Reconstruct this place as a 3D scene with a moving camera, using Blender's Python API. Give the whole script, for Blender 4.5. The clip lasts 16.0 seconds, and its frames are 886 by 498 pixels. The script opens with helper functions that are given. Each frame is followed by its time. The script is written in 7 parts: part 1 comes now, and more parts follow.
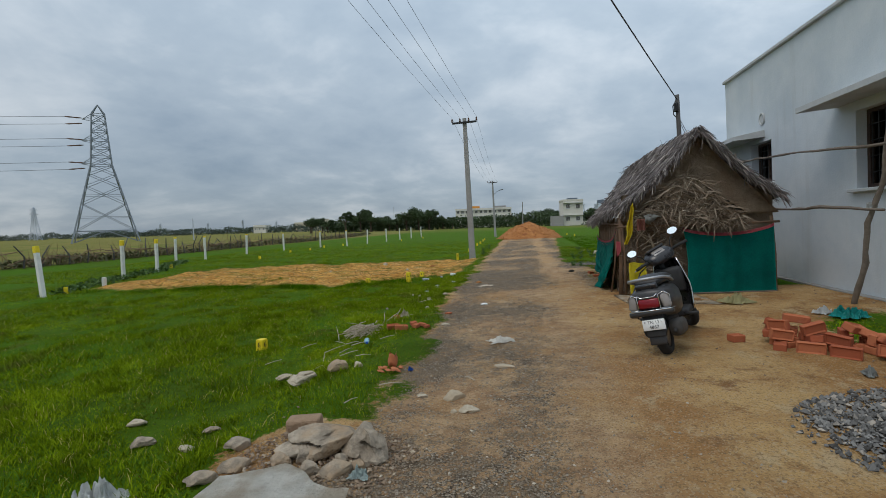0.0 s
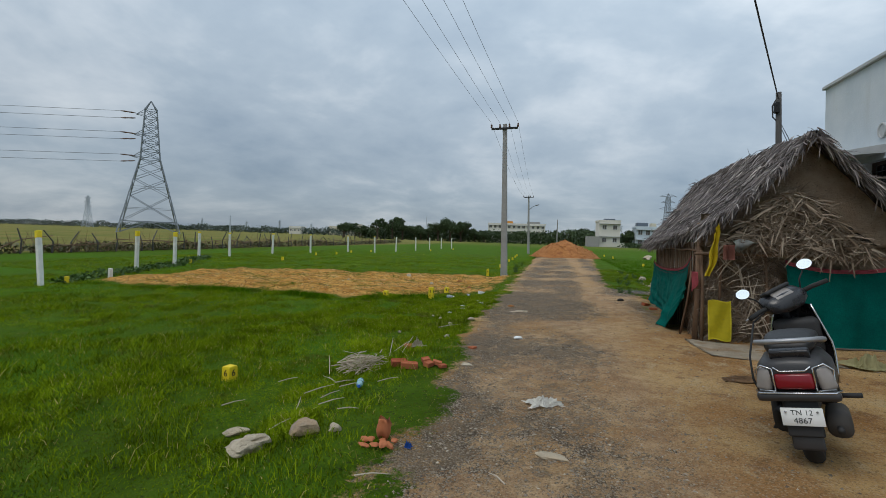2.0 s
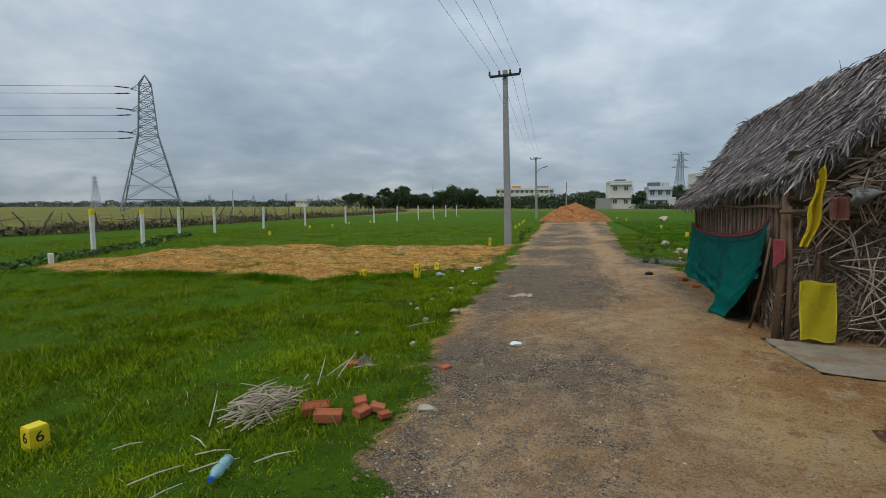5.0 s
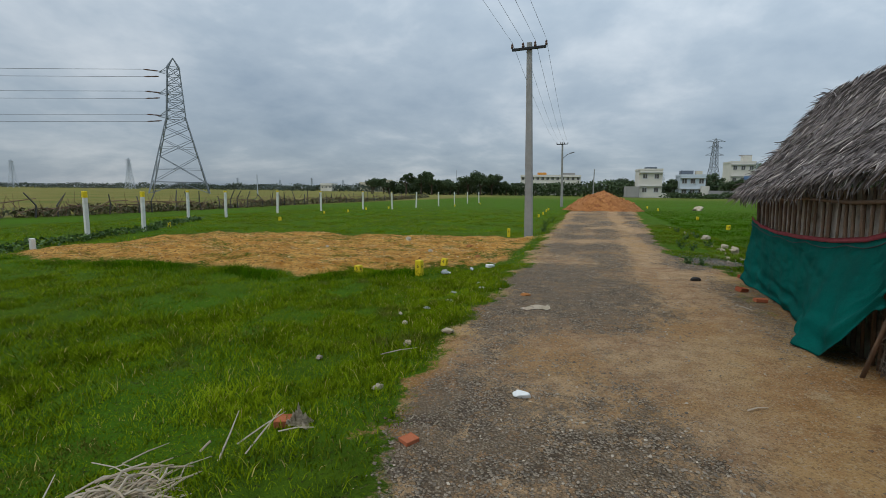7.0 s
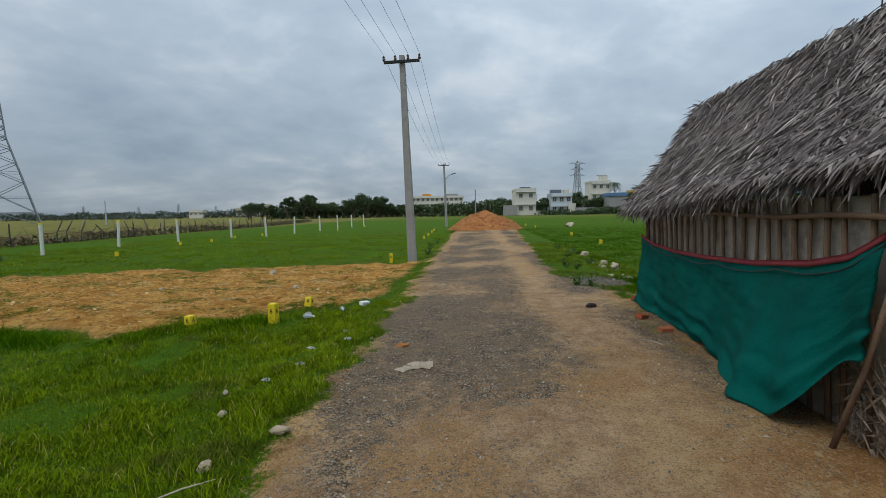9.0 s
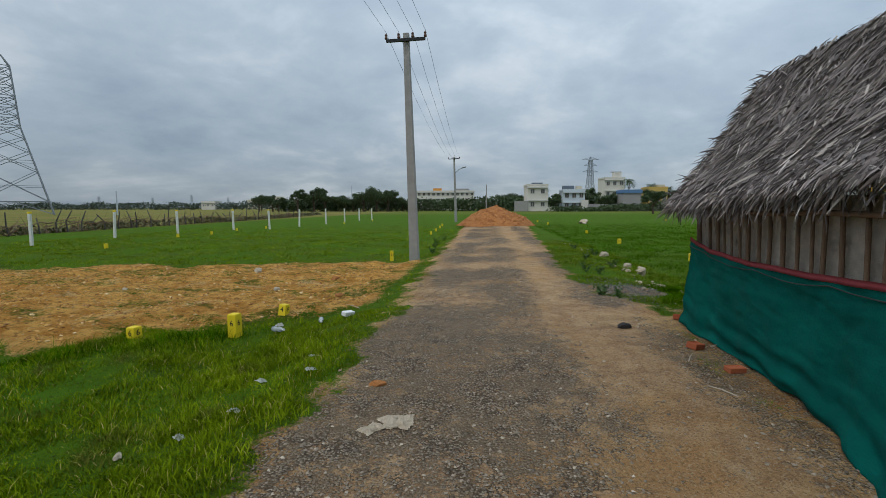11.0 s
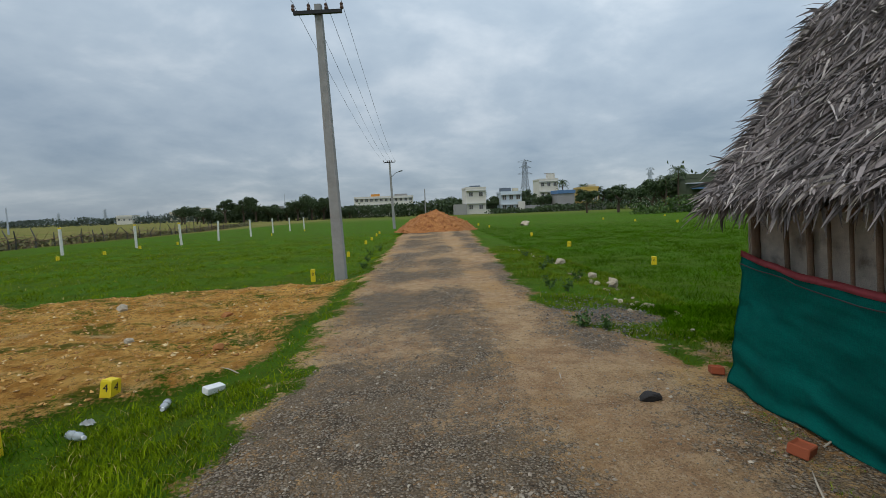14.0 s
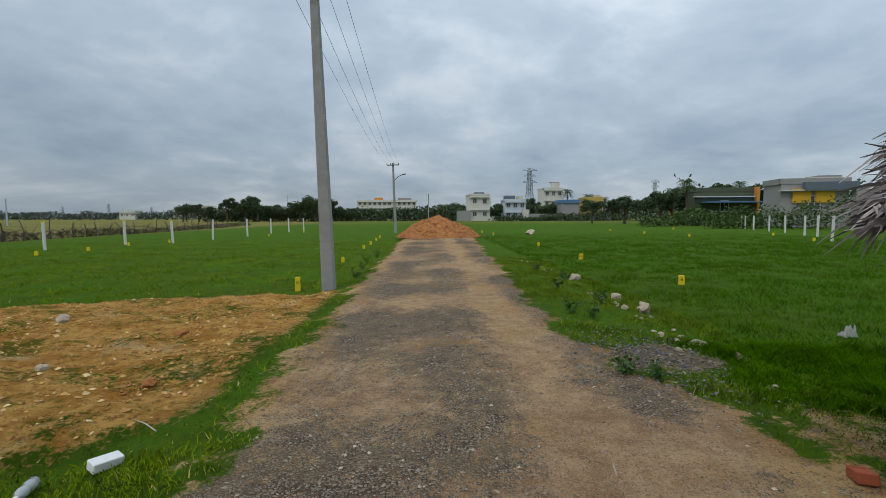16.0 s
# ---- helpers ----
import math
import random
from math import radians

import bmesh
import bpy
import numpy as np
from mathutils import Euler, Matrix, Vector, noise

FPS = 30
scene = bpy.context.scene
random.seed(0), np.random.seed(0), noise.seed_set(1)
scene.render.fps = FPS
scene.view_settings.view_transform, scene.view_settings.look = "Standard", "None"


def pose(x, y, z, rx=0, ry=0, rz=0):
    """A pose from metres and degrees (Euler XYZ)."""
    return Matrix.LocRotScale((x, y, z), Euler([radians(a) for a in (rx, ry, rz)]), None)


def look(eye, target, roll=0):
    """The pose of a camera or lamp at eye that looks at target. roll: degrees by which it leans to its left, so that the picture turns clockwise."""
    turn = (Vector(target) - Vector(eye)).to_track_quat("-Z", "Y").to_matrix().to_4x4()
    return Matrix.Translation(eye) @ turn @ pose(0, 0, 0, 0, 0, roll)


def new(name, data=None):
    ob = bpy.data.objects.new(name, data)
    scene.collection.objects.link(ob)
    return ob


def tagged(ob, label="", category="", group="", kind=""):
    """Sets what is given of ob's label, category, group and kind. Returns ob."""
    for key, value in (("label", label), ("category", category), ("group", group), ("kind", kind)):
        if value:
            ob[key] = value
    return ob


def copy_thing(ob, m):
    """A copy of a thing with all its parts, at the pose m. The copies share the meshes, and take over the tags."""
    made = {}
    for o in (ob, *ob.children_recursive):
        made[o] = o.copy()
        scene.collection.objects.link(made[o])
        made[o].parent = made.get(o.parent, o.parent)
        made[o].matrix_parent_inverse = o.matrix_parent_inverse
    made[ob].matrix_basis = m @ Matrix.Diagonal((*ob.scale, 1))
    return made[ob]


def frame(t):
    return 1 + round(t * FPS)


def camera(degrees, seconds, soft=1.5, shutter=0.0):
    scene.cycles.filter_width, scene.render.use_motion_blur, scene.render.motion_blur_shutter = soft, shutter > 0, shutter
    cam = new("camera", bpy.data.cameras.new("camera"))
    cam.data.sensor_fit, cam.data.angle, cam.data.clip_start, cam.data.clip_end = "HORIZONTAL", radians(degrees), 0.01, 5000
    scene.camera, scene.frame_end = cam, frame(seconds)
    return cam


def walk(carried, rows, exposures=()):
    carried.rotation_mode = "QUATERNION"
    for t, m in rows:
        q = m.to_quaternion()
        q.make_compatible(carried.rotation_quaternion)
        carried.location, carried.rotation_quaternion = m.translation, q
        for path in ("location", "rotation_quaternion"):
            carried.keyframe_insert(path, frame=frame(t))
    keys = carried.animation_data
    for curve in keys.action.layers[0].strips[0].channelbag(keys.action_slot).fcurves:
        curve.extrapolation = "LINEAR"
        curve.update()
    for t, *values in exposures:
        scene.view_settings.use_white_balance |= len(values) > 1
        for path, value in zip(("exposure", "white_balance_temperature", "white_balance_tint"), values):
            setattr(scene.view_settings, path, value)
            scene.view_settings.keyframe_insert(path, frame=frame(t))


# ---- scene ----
cam = camera(88.4, 16.0, 0.7)
PATH = [
    (0, (-0.039, -0.048, 1.384), (-0.41, 1.914, 1.279), -1.9),
    (0.5, (-0.124, 0.336, 1.386), (-0.517, 2.295, 1.295), -0.2),
    (1, (-0.195, 0.692, 1.395), (-0.599, 2.649, 1.319), -0.3),
    (1.5, (-0.234, 1.033, 1.392), (-0.753, 2.964, 1.339), 1.4),
    (2, (-0.292, 1.421, 1.355), (-0.794, 3.356, 1.302), 1.9),
    (2.5, (-0.35, 1.749, 1.335), (-0.776, 3.701, 1.252), 0.8),
    (3, (-0.377, 2.081, 1.327), (-0.883, 4.012, 1.205), 0.4),
    (3.5, (-0.404, 2.435, 1.319), (-0.944, 4.355, 1.175), -0.0),
    (4, (-0.33, 2.782, 1.307), (-0.868, 4.702, 1.149), -1.1),
    (4.2, (-0.305, 2.932, 1.316), (-0.835, 4.854, 1.151), -0.1),
    (6.3, (-0.445, 4.377, 1.32), (-1.02, 6.273, 1.044), -1.6),
    (6.5, (-0.428, 4.515, 1.325), (-1.014, 6.408, 1.053), -4.0),
    (7, (-0.406, 4.851, 1.34), (-1.037, 6.731, 1.085), 0.6),
    (7.5, (-0.475, 5.222, 1.321), (-1.132, 7.095, 1.078), 1.1),
    (8, (-0.452, 5.546, 1.341), (-0.992, 7.458, 1.114), -3.8),
    (8.5, (-0.379, 5.903, 1.353), (-0.842, 7.84, 1.17), -0.5),
    (9, (-0.435, 6.228, 1.35), (-0.597, 8.215, 1.188), -1.0),
    (9.5, (-0.419, 6.521, 1.336), (-0.536, 8.511, 1.176), -2.9),
    (10, (-0.362, 6.841, 1.347), (-0.569, 8.824, 1.188), 0.2),
    (10.2, (-0.338, 6.96, 1.335), (-0.559, 8.941, 1.172), 0.3),
    (12.3, (-0.496, 8.352, 1.376), (-0.672, 10.334, 1.174), -1.1),
    (12.5, (-0.479, 8.492, 1.383), (-0.653, 10.476, 1.199), 0.6),
    (13, (-0.456, 8.83, 1.361), (-0.59, 10.818, 1.185), 0.8),
    (13.5, (-0.444, 9.178, 1.363), (-0.381, 11.169, 1.189), -3.5),
    (14, (-0.386, 9.512, 1.358), (-0.335, 11.504, 1.19), -2.1),
    (14.5, (-0.367, 9.81, 1.343), (-0.327, 11.803, 1.175), -0.5),
    (15, (-0.379, 10.111, 1.345), (-0.314, 12.103, 1.172), -1.6),
    (15.5, (-0.304, 10.438, 1.359), (-0.214, 12.429, 1.19), -2.8),
    (16, (-0.353, 10.726, 1.352), (-0.31, 12.72, 1.209), -0.2),
]
walk(cam, [(t, look(eye, target, roll)) for t, eye, target, roll in PATH], [(0.0, 0.2), (16.0, 0.2)])

# ---- light: an overcast midday sky ----
SUN_EL, SUN_AZ = 58.0, 222.0
world = bpy.data.worlds.new("overcast_sky")
scene.world = world
world.use_nodes = True
wn, wl = world.node_tree.nodes, world.node_tree.links
wn.clear()


def wnode(kind, **kw):
    n = wn.new(kind)
    for k, v in kw.items():
        n.inputs[k].default_value = v
    return n


def wmath(op, a, b=None):
    n = wn.new("ShaderNodeMath")
    n.operation = op
    for i, v in enumerate((a, b)):
        if v is None:
            continue
        if isinstance(v, (int, float)):
            n.inputs[i].default_value = v
        else:
            wl.new(v, n.inputs[i])
    return n.outputs[0]


coord = wn.new("ShaderNodeTexCoord")
sep = wn.new("ShaderNodeSeparateXYZ")
wl.new(coord.outputs["Generated"], sep.inputs[0])
up = wmath("MAXIMUM", sep.outputs[2], 0.0)
lift = wmath("ADD", up, 0.26)
flat = wn.new("ShaderNodeCombineXYZ")
wl.new(wmath("DIVIDE", sep.outputs[0], lift), flat.inputs[0])
wl.new(wmath("DIVIDE", sep.outputs[1], lift), flat.inputs[1])
cl1 = wnode("ShaderNodeTexNoise", Scale=0.75, Detail=7.0, Roughness=0.56, Distortion=0.35)
cl2 = wnode("ShaderNodeTexNoise", Scale=2.6, Detail=5.0, Roughness=0.55, Distortion=0.2)
wl.new(flat.outputs[0], cl1.inputs["Vector"])
wl.new(flat.outputs[0], cl2.inputs["Vector"])
cl = wmath("ADD", wmath("MULTIPLY", cl1.outputs[0], 0.68), wmath("MULTIPLY", cl2.outputs[0], 0.32))
ramp = wn.new("ShaderNodeValToRGB")
ramp.color_ramp.elements[0].position, ramp.color_ramp.elements[0].color = 0.36, (0.235, 0.305, 0.385, 1)
ramp.color_ramp.elements[1].position, ramp.color_ramp.elements[1].color = 0.66, (0.56, 0.61, 0.655, 1)
mid = ramp.color_ramp.elements.new(0.5)
mid.color = (0.335, 0.405, 0.475, 1)
wl.new(cl, ramp.inputs[0])
# an overcast sky grows brighter towards the zenith
gain = wmath("ADD", wmath("MULTIPLY", wmath("POWER", up, 0.9), 1.3), 0.78)
# and towards the sun's side, thinner cloud
gain = wmath("MULTIPLY", gain, wmath("ADD", wmath("MULTIPLY", sep.outputs[0], 0.16), 1.04))
bright = wn.new("ShaderNodeVectorMath")
bright.operation = "SCALE"
wl.new(ramp.outputs[0], bright.inputs[0])
wl.new(gain, bright.inputs[3])
clouds = wnode("ShaderNodeBackground", Strength=1.0)
wl.new(bright.outputs[0], clouds.inputs[0])
sky = wn.new("ShaderNodeTexSky")
sky.sky_type, sky.sun_disc = "NISHITA", False
sky.sun_elevation, sky.sun_rotation = radians(SUN_EL), radians(SUN_AZ)
clear = wnode("ShaderNodeBackground", Strength=0.08)
wl.new(sky.outputs[0], clear.inputs[0])
wmix = wn.new("ShaderNodeMixShader")
wmix.inputs[0].default_value = 0.9
wl.new(clear.outputs[0], wmix.inputs[1])
wl.new(clouds.outputs[0], wmix.inputs[2])
wout = wn.new("ShaderNodeOutputWorld")
wl.new(wmix.outputs[0], wout.inputs[0])

sun = new("sun", bpy.data.lights.new("sun", "SUN"))
sun.data.energy, sun.data.angle, sun.data.color = 1.0, radians(28), (1.0, 0.95, 0.88)
sun.matrix_world = look((0, 0, 60), (-math.sin(radians(SUN_AZ)) * 60 / math.tan(radians(SUN_EL)), -math.cos(radians(SUN_AZ)) * 60 / math.tan(radians(SUN_EL)), 0))

# ---- materials ----


class Nodes:
    """A node material under construction."""

    def __init__(self, name, rough=0.8, metal=0.0, spec=0.3):
        self.mat = bpy.data.materials.new(name)
        self.mat.use_nodes = True
        self.n, self.l = self.mat.node_tree.nodes, self.mat.node_tree.links
        self.b = self.n["Principled BSDF"]
        self.b.inputs["Roughness"].default_value = rough
        self.b.inputs["Metallic"].default_value = metal
        self.b.inputs["Specular IOR Level"].default_value = spec
        self.geo = self.n.new("ShaderNodeNewGeometry")
        self.pos = self.n.new("ShaderNodeTexCoord").outputs["Object"]

    def put(self, socket, v):
        if isinstance(v, (int, float)):
            socket.default_value = v
        elif isinstance(v, tuple):
            socket.default_value = (*v, 1) if len(v) == 3 else v
        else:
            self.l.new(v, socket)

    def noise(self, scale, detail=4, rough=0.6, vec=None, stretch=None):
        n = self.n.new("ShaderNodeTexNoise")
        n.inputs["Scale"].default_value, n.inputs["Detail"].default_value, n.inputs["Roughness"].default_value = scale, detail, rough
        v = vec or self.pos
        if stretch:
            m = self.n.new("ShaderNodeMapping")
            m.inputs["Scale"].default_value = stretch
            self.l.new(v, m.inputs[0])
            v = m.outputs[0]
        self.l.new(v, n.inputs["Vector"])
        return n.outputs[0]

    def voronoi(self, scale, out="Color", vec=None):
        n = self.n.new("ShaderNodeTexVoronoi")
        n.inputs["Scale"].default_value = scale
        self.l.new(vec or self.pos, n.inputs["Vector"])
        return n.outputs[out]

    def step(self, v, lo, hi):
        n = self.n.new("ShaderNodeMapRange")
        n.interpolation_type = "SMOOTHSTEP"
        self.put(n.inputs[0], v)
        n.inputs[1].default_value, n.inputs[2].default_value = lo, hi
        return n.outputs[0]

    def math(self, op, a, b=0.0):
        n = self.n.new("ShaderNodeMath")
        n.operation = op
        self.put(n.inputs[0], a)
        self.put(n.inputs[1], b)
        return n.outputs[0]

    def mix(self, f, a, b, blend="MIX"):
        n = self.n.new("ShaderNodeMix")
        n.data_type, n.blend_type = "RGBA", blend
        self.put(n.inputs[0], f)
        self.put(n.inputs[6], a)
        self.put(n.inputs[7], b)
        return n.outputs[2]

    def attr(self, name):
        n = self.n.new("ShaderNodeAttribute")
        n.attribute_name = name
        return n

    def island(self):
        return self.geo.outputs["Random Per Island"]

    def own(self):
        return self.n.new("ShaderNodeObjectInfo").outputs["Random"]

    def color(self, v):
        self.put(self.b.inputs["Base Color"], v)
        return self

    def rough(self, v):
        self.put(self.b.inputs["Roughness"], v)
        return self

    def bump(self, v, dist=0.01, strength=1.0):
        n = self.n.new("ShaderNodeBump")
        n.inputs["Distance"].default_value, n.inputs["Strength"].default_value = dist, strength
        self.l.new(v, n.inputs["Height"])
        self.l.new(n.outputs[0], self.b.inputs["Normal"])
        return self


def plain(name, c, var=0.25, scale=8.0, rough=0.7, metal=0.0, spec=0.4, bump=0.0, stain=None):
    """A surface of one colour with grain, a coarser stain and a fine relief."""
    s = Nodes(name, rough, metal, spec)
    dark = tuple(x * (1 - var) for x in c)
    light = tuple(min(1, x * (1 + var * 0.6)) for x in c)
    col = s.mix(s.noise(scale), dark, light)
    col = s.mix(s.step(s.noise(scale * 0.22, 5), 0.5, 0.75), col, stain or dark)
    s.color(col)
    s.rough(s.math("ADD", s.math("MULTIPLY", s.noise(scale * 2), 0.2), rough - 0.1))
    if bump:
        s.bump(s.noise(scale * 6, 5), bump)
    return s.mat


def ground_material():
    """Grass, gravel and bare soil, told apart by the sheet's own cover, with two scales of grain."""
    s = Nodes("ground_cover", 0.95, 0, 0.06)
    cov = s.attr("cover")
    cover, plot = cov.outputs["Color"], cov.outputs["Alpha"]
    spl = s.n.new("ShaderNodeSeparateColor")
    s.l.new(cover, spl.inputs[0])
    grav, soil, straw = spl.outputs[0], spl.outputs[1], spl.outputs[2]
    fine, fine2, mid_, wide = s.noise(90, 5, 0.7), s.noise(28, 5, 0.65), s.noise(3.2, 5), s.noise(0.35, 4)
    green = s.mix(s.step(mid_, 0.3, 0.7), (0.045, 0.085, 0.004), (0.080, 0.140, 0.008))
    green = s.mix(s.step(wide, 0.35, 0.7), green, (0.058, 0.138, 0.005))
    green = s.mix(s.step(fine2, 0.54, 0.70), green, (0.034, 0.040, 0.012))
    green = s.mix(s.math("MULTIPLY", s.step(s.noise(1.1, 5), 0.6, 0.78), 0.5), green, (0.13, 0.10, 0.035))
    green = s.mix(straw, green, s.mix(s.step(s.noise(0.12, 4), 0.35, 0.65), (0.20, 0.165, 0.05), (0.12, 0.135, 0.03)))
    earth = s.mix(s.step(s.noise(0.9, 6, 0.65), 0.42, 0.60), (0.36, 0.185, 0.066), (0.54, 0.345, 0.15))
    earth = s.mix(s.math("MULTIPLY", s.step(s.noise(1.9, 6, 0.68), 0.54, 0.66), 0.85), earth, (0.225, 0.105, 0.042))
    earth = s.mix(s.math("MULTIPLY", s.step(s.noise(2.6, 6, 0.7, stretch=(1.3, 0.8, 1)), 0.55, 0.66), 0.8), earth, (0.53, 0.385, 0.215))
    earth = s.mix(s.math("MULTIPLY", s.step(fine, 0.54, 0.66), 0.5), earth, (0.17, 0.105, 0.055))
    earth = s.mix(s.math("MULTIPLY", s.step(s.noise(17, 5, 0.7), 0.56, 0.66), 0.65), earth, (0.20, 0.115, 0.052))
    earth = s.mix(s.math("MULTIPLY", s.step(s.noise(45, 4, 0.7), 0.60, 0.70), 0.5), earth, (0.48, 0.39, 0.27))
    bw = s.n.new("ShaderNodeRGBToBW")
    s.l.new(s.voronoi(64), bw.inputs[0])
    chip = bw.outputs[0]
    stone = s.mix(s.step(chip, 0.2, 0.85), (0.15, 0.12, 0.092), (0.48, 0.395, 0.295))
    stone = s.mix(s.step(s.voronoi(64, "Distance"), 0.42, 0.62), stone, (0.12, 0.088, 0.06))
    stone = s.mix(s.math("MULTIPLY", s.step(mid_, 0.40, 0.62), 0.65), stone, (0.29, 0.21, 0.135))
    clumps = s.math("MULTIPLY", s.math("SUBTRACT", s.noise(7, 5, 0.7), 0.5), 1.7)
    loose = s.math("MULTIPLY", s.math("SUBTRACT", chip, 0.5), 0.7)
    g = s.step(s.math("ADD", s.math("ADD", grav, clumps), loose), 0.30, 0.66)
    lane = s.attr("lane").outputs["Fac"]
    packed = s.mix(s.step(s.noise(5, 6, 0.7), 0.35, 0.65), (0.30, 0.185, 0.108), (0.52, 0.355, 0.21))
    packed = s.mix(s.math("MULTIPLY", s.step(s.noise(0.8, 5, 0.6), 0.5, 0.64), 0.7), packed, (0.42, 0.24, 0.10))
    packed = s.mix(s.math("MULTIPLY", s.step(s.noise(24, 5, 0.75), 0.55, 0.66), 0.6), packed, (0.13, 0.092, 0.06))
    earth = s.mix(s.math("MULTIPLY", lane, 0.72), earth, packed)
    chips = s.n.new("ShaderNodeRGBToBW")
    s.l.new(s.voronoi(95), chips.inputs[0])
    earth = s.mix(s.math("MULTIPLY", s.step(chips.outputs[0], 0.70, 0.80), 0.35), earth, (0.52, 0.42, 0.29))
    earth = s.mix(s.math("MULTIPLY", s.step(chips.outputs[0], 0.30, 0.22), 0.4), earth, (0.13, 0.09, 0.055))
    turned = s.mix(s.step(s.noise(3.4, 8, 0.75), 0.38, 0.62), (0.56, 0.25, 0.05), (0.85, 0.49, 0.135))
    turned = s.mix(s.math("MULTIPLY", s.step(s.noise(9, 7, 0.78), 0.52, 0.63), 0.78), turned, (0.24, 0.105, 0.03))
    turned = s.mix(s.math("MULTIPLY", s.step(s.noise(1.1, 6, 0.7), 0.56, 0.68), 0.6), turned, (0.82, 0.60, 0.30))
    earth = s.mix(plot, earth, turned)
    bare = s.mix(g, earth, stone)
    ragged = s.math("ADD", s.math("MULTIPLY", s.math("SUBTRACT", fine2, 0.5), 1.1), s.math("MULTIPLY", s.math("SUBTRACT", s.noise(7.5, 5, 0.7), 0.5), 1.3))
    k = s.step(s.math("ADD", soil, ragged), 0.32, 0.68)
    tufts = s.math("MULTIPLY", s.math("MULTIPLY", s.step(s.noise(1.25, 7, 0.75, stretch=(0.7, 1.2, 1)), 0.54, 0.63), plot), 0.8)
    s.color(s.mix(k, green, s.mix(tufts, bare, green)))
    rough_plot = s.math("MULTIPLY", s.math("MULTIPLY", s.noise(9, 8, 0.78), plot), 6.0)
    relief = s.math("ADD", s.math("ADD", s.math("MULTIPLY", fine, 0.6), rough_plot), s.math("MULTIPLY", s.math("SUBTRACT", 1.0, s.voronoi(64, "Distance")), s.math("MULTIPLY", g, 1.3)))
    s.bump(s.math("ADD", relief, s.math("MULTIPLY", fine2, 1.1)), 0.035)
    return s.mat


def blade_material(name, a, b, dry):
    s = Nodes(name, 0.9, 0, 0.0)
    r = s.island()
    c = s.mix(r, a, b)
    c = s.mix(s.step(s.noise(0.5, 4), 0.45, 0.75), c, tuple(x * 1.3 for x in b))
    c = s.mix(s.math("MULTIPLY", s.step(s.noise(2.6, 5, 0.65), 0.46, 0.64), 0.75), c, tuple(x * 0.6 for x in a))
    c = s.mix(s.math("MULTIPLY", s.step(s.noise(9.0, 4, 0.6), 0.5, 0.66), 0.5), c, tuple(x * 0.6 for x in a))
    c = s.mix(s.math("MULTIPLY", s.step(s.noise(1.3, 5, 0.65), 0.56, 0.72), 0.45), c, (0.17, 0.15, 0.045))
    c = s.mix(s.step(s.math("FRACT", s.math("MULTIPLY", r, 17.3)), 0.93, 0.99), c, dry)
    s.color(c)
    return s.mat


def leaf_material(name, a, b):
    s = Nodes(name, 0.6, 0, 0.3)
    s.color(s.mix(s.island(), a, b))
    return s.mat


def straw_material(name, a, b, c):
    s = Nodes(name, 0.8, 0, 0.25)
    r = s.island()
    col = s.mix(r, a, b)
    col = s.mix(s.step(s.math("FRACT", s.math("MULTIPLY", r, 13.7)), 0.80, 0.98), col, c)
    col = s.mix(s.math("MULTIPLY", s.step(s.noise(2.2, 5), 0.45, 0.75), 0.45), col, a)
    s.color(s.mix(0.3, col, s.noise(60, 3), "MULTIPLY"))
    return s.mat


def brick_material():
    s = Nodes("fired_brick", 0.9, 0, 0.2)
    c = s.mix(s.own(), (0.30, 0.078, 0.036), (0.43, 0.145, 0.066))
    c = s.mix(s.step(s.noise(14, 6), 0.5, 0.75), c, (0.28, 0.075, 0.04))
    c = s.mix(s.math("MULTIPLY", s.step(s.noise(5, 5), 0.58, 0.75), 0.6), c, (0.45, 0.32, 0.2))
    s.color(c).bump(s.noise(70, 5), 0.004)
    return s.mat


def stone_material(name, a, b, c):
    s = Nodes(name, 0.9, 0, 0.25)
    col = s.mix(s.step(s.noise(9, 6, 0.65), 0.3, 0.7), a, b)
    col = s.mix(s.math("MULTIPLY", s.step(s.math("ADD", s.noise(4, 4), s.math("MULTIPLY", s.own(), 0.2)), 0.52, 0.75), 0.8), col, c)
    s.color(col).bump(s.math("ADD", s.noise(45, 6), s.math("MULTIPLY", s.noise(14, 6, 0.7), 2.0)), 0.014)
    return s.mat


def plaster_material():
    s = Nodes("pale_blue_white_plaster", 0.85, 0, 0.2)
    c = s.mix(s.step(s.noise(1.4, 5), 0.3, 0.7), (0.54, 0.59, 0.63), (0.63, 0.665, 0.69))
    c = s.mix(s.math("MULTIPLY", s.step(s.noise(0.7, 6, 0.65, stretch=(3.0, 3.0, 0.35)), 0.52, 0.75), 0.5), c, (0.46, 0.47, 0.46))
    c = s.mix(s.math("MULTIPLY", s.step(s.noise(6, 5), 0.6, 0.8), 0.25), c, (0.5, 0.45, 0.38))
    s.color(c).bump(s.noise(30, 5), 0.004)
    return s.mat


def mud_material():
    s = Nodes("mud_and_sacking", 0.95, 0, 0.1)
    c = s.mix(s.step(s.noise(5, 6, 0.65), 0.3, 0.7), (0.25, 0.18, 0.125), (0.42, 0.325, 0.235))
    c = s.mix(s.step(s.noise(1.6, 5), 0.5, 0.72), c, (0.33, 0.235, 0.16))
    c = s.mix(s.math("MULTIPLY", s.step(s.noise(40, 4), 0.56, 0.7), 0.55), c, (0.07, 0.05, 0.035))
    s.color(c).bump(s.noise(38, 6), 0.012)
    return s.mat


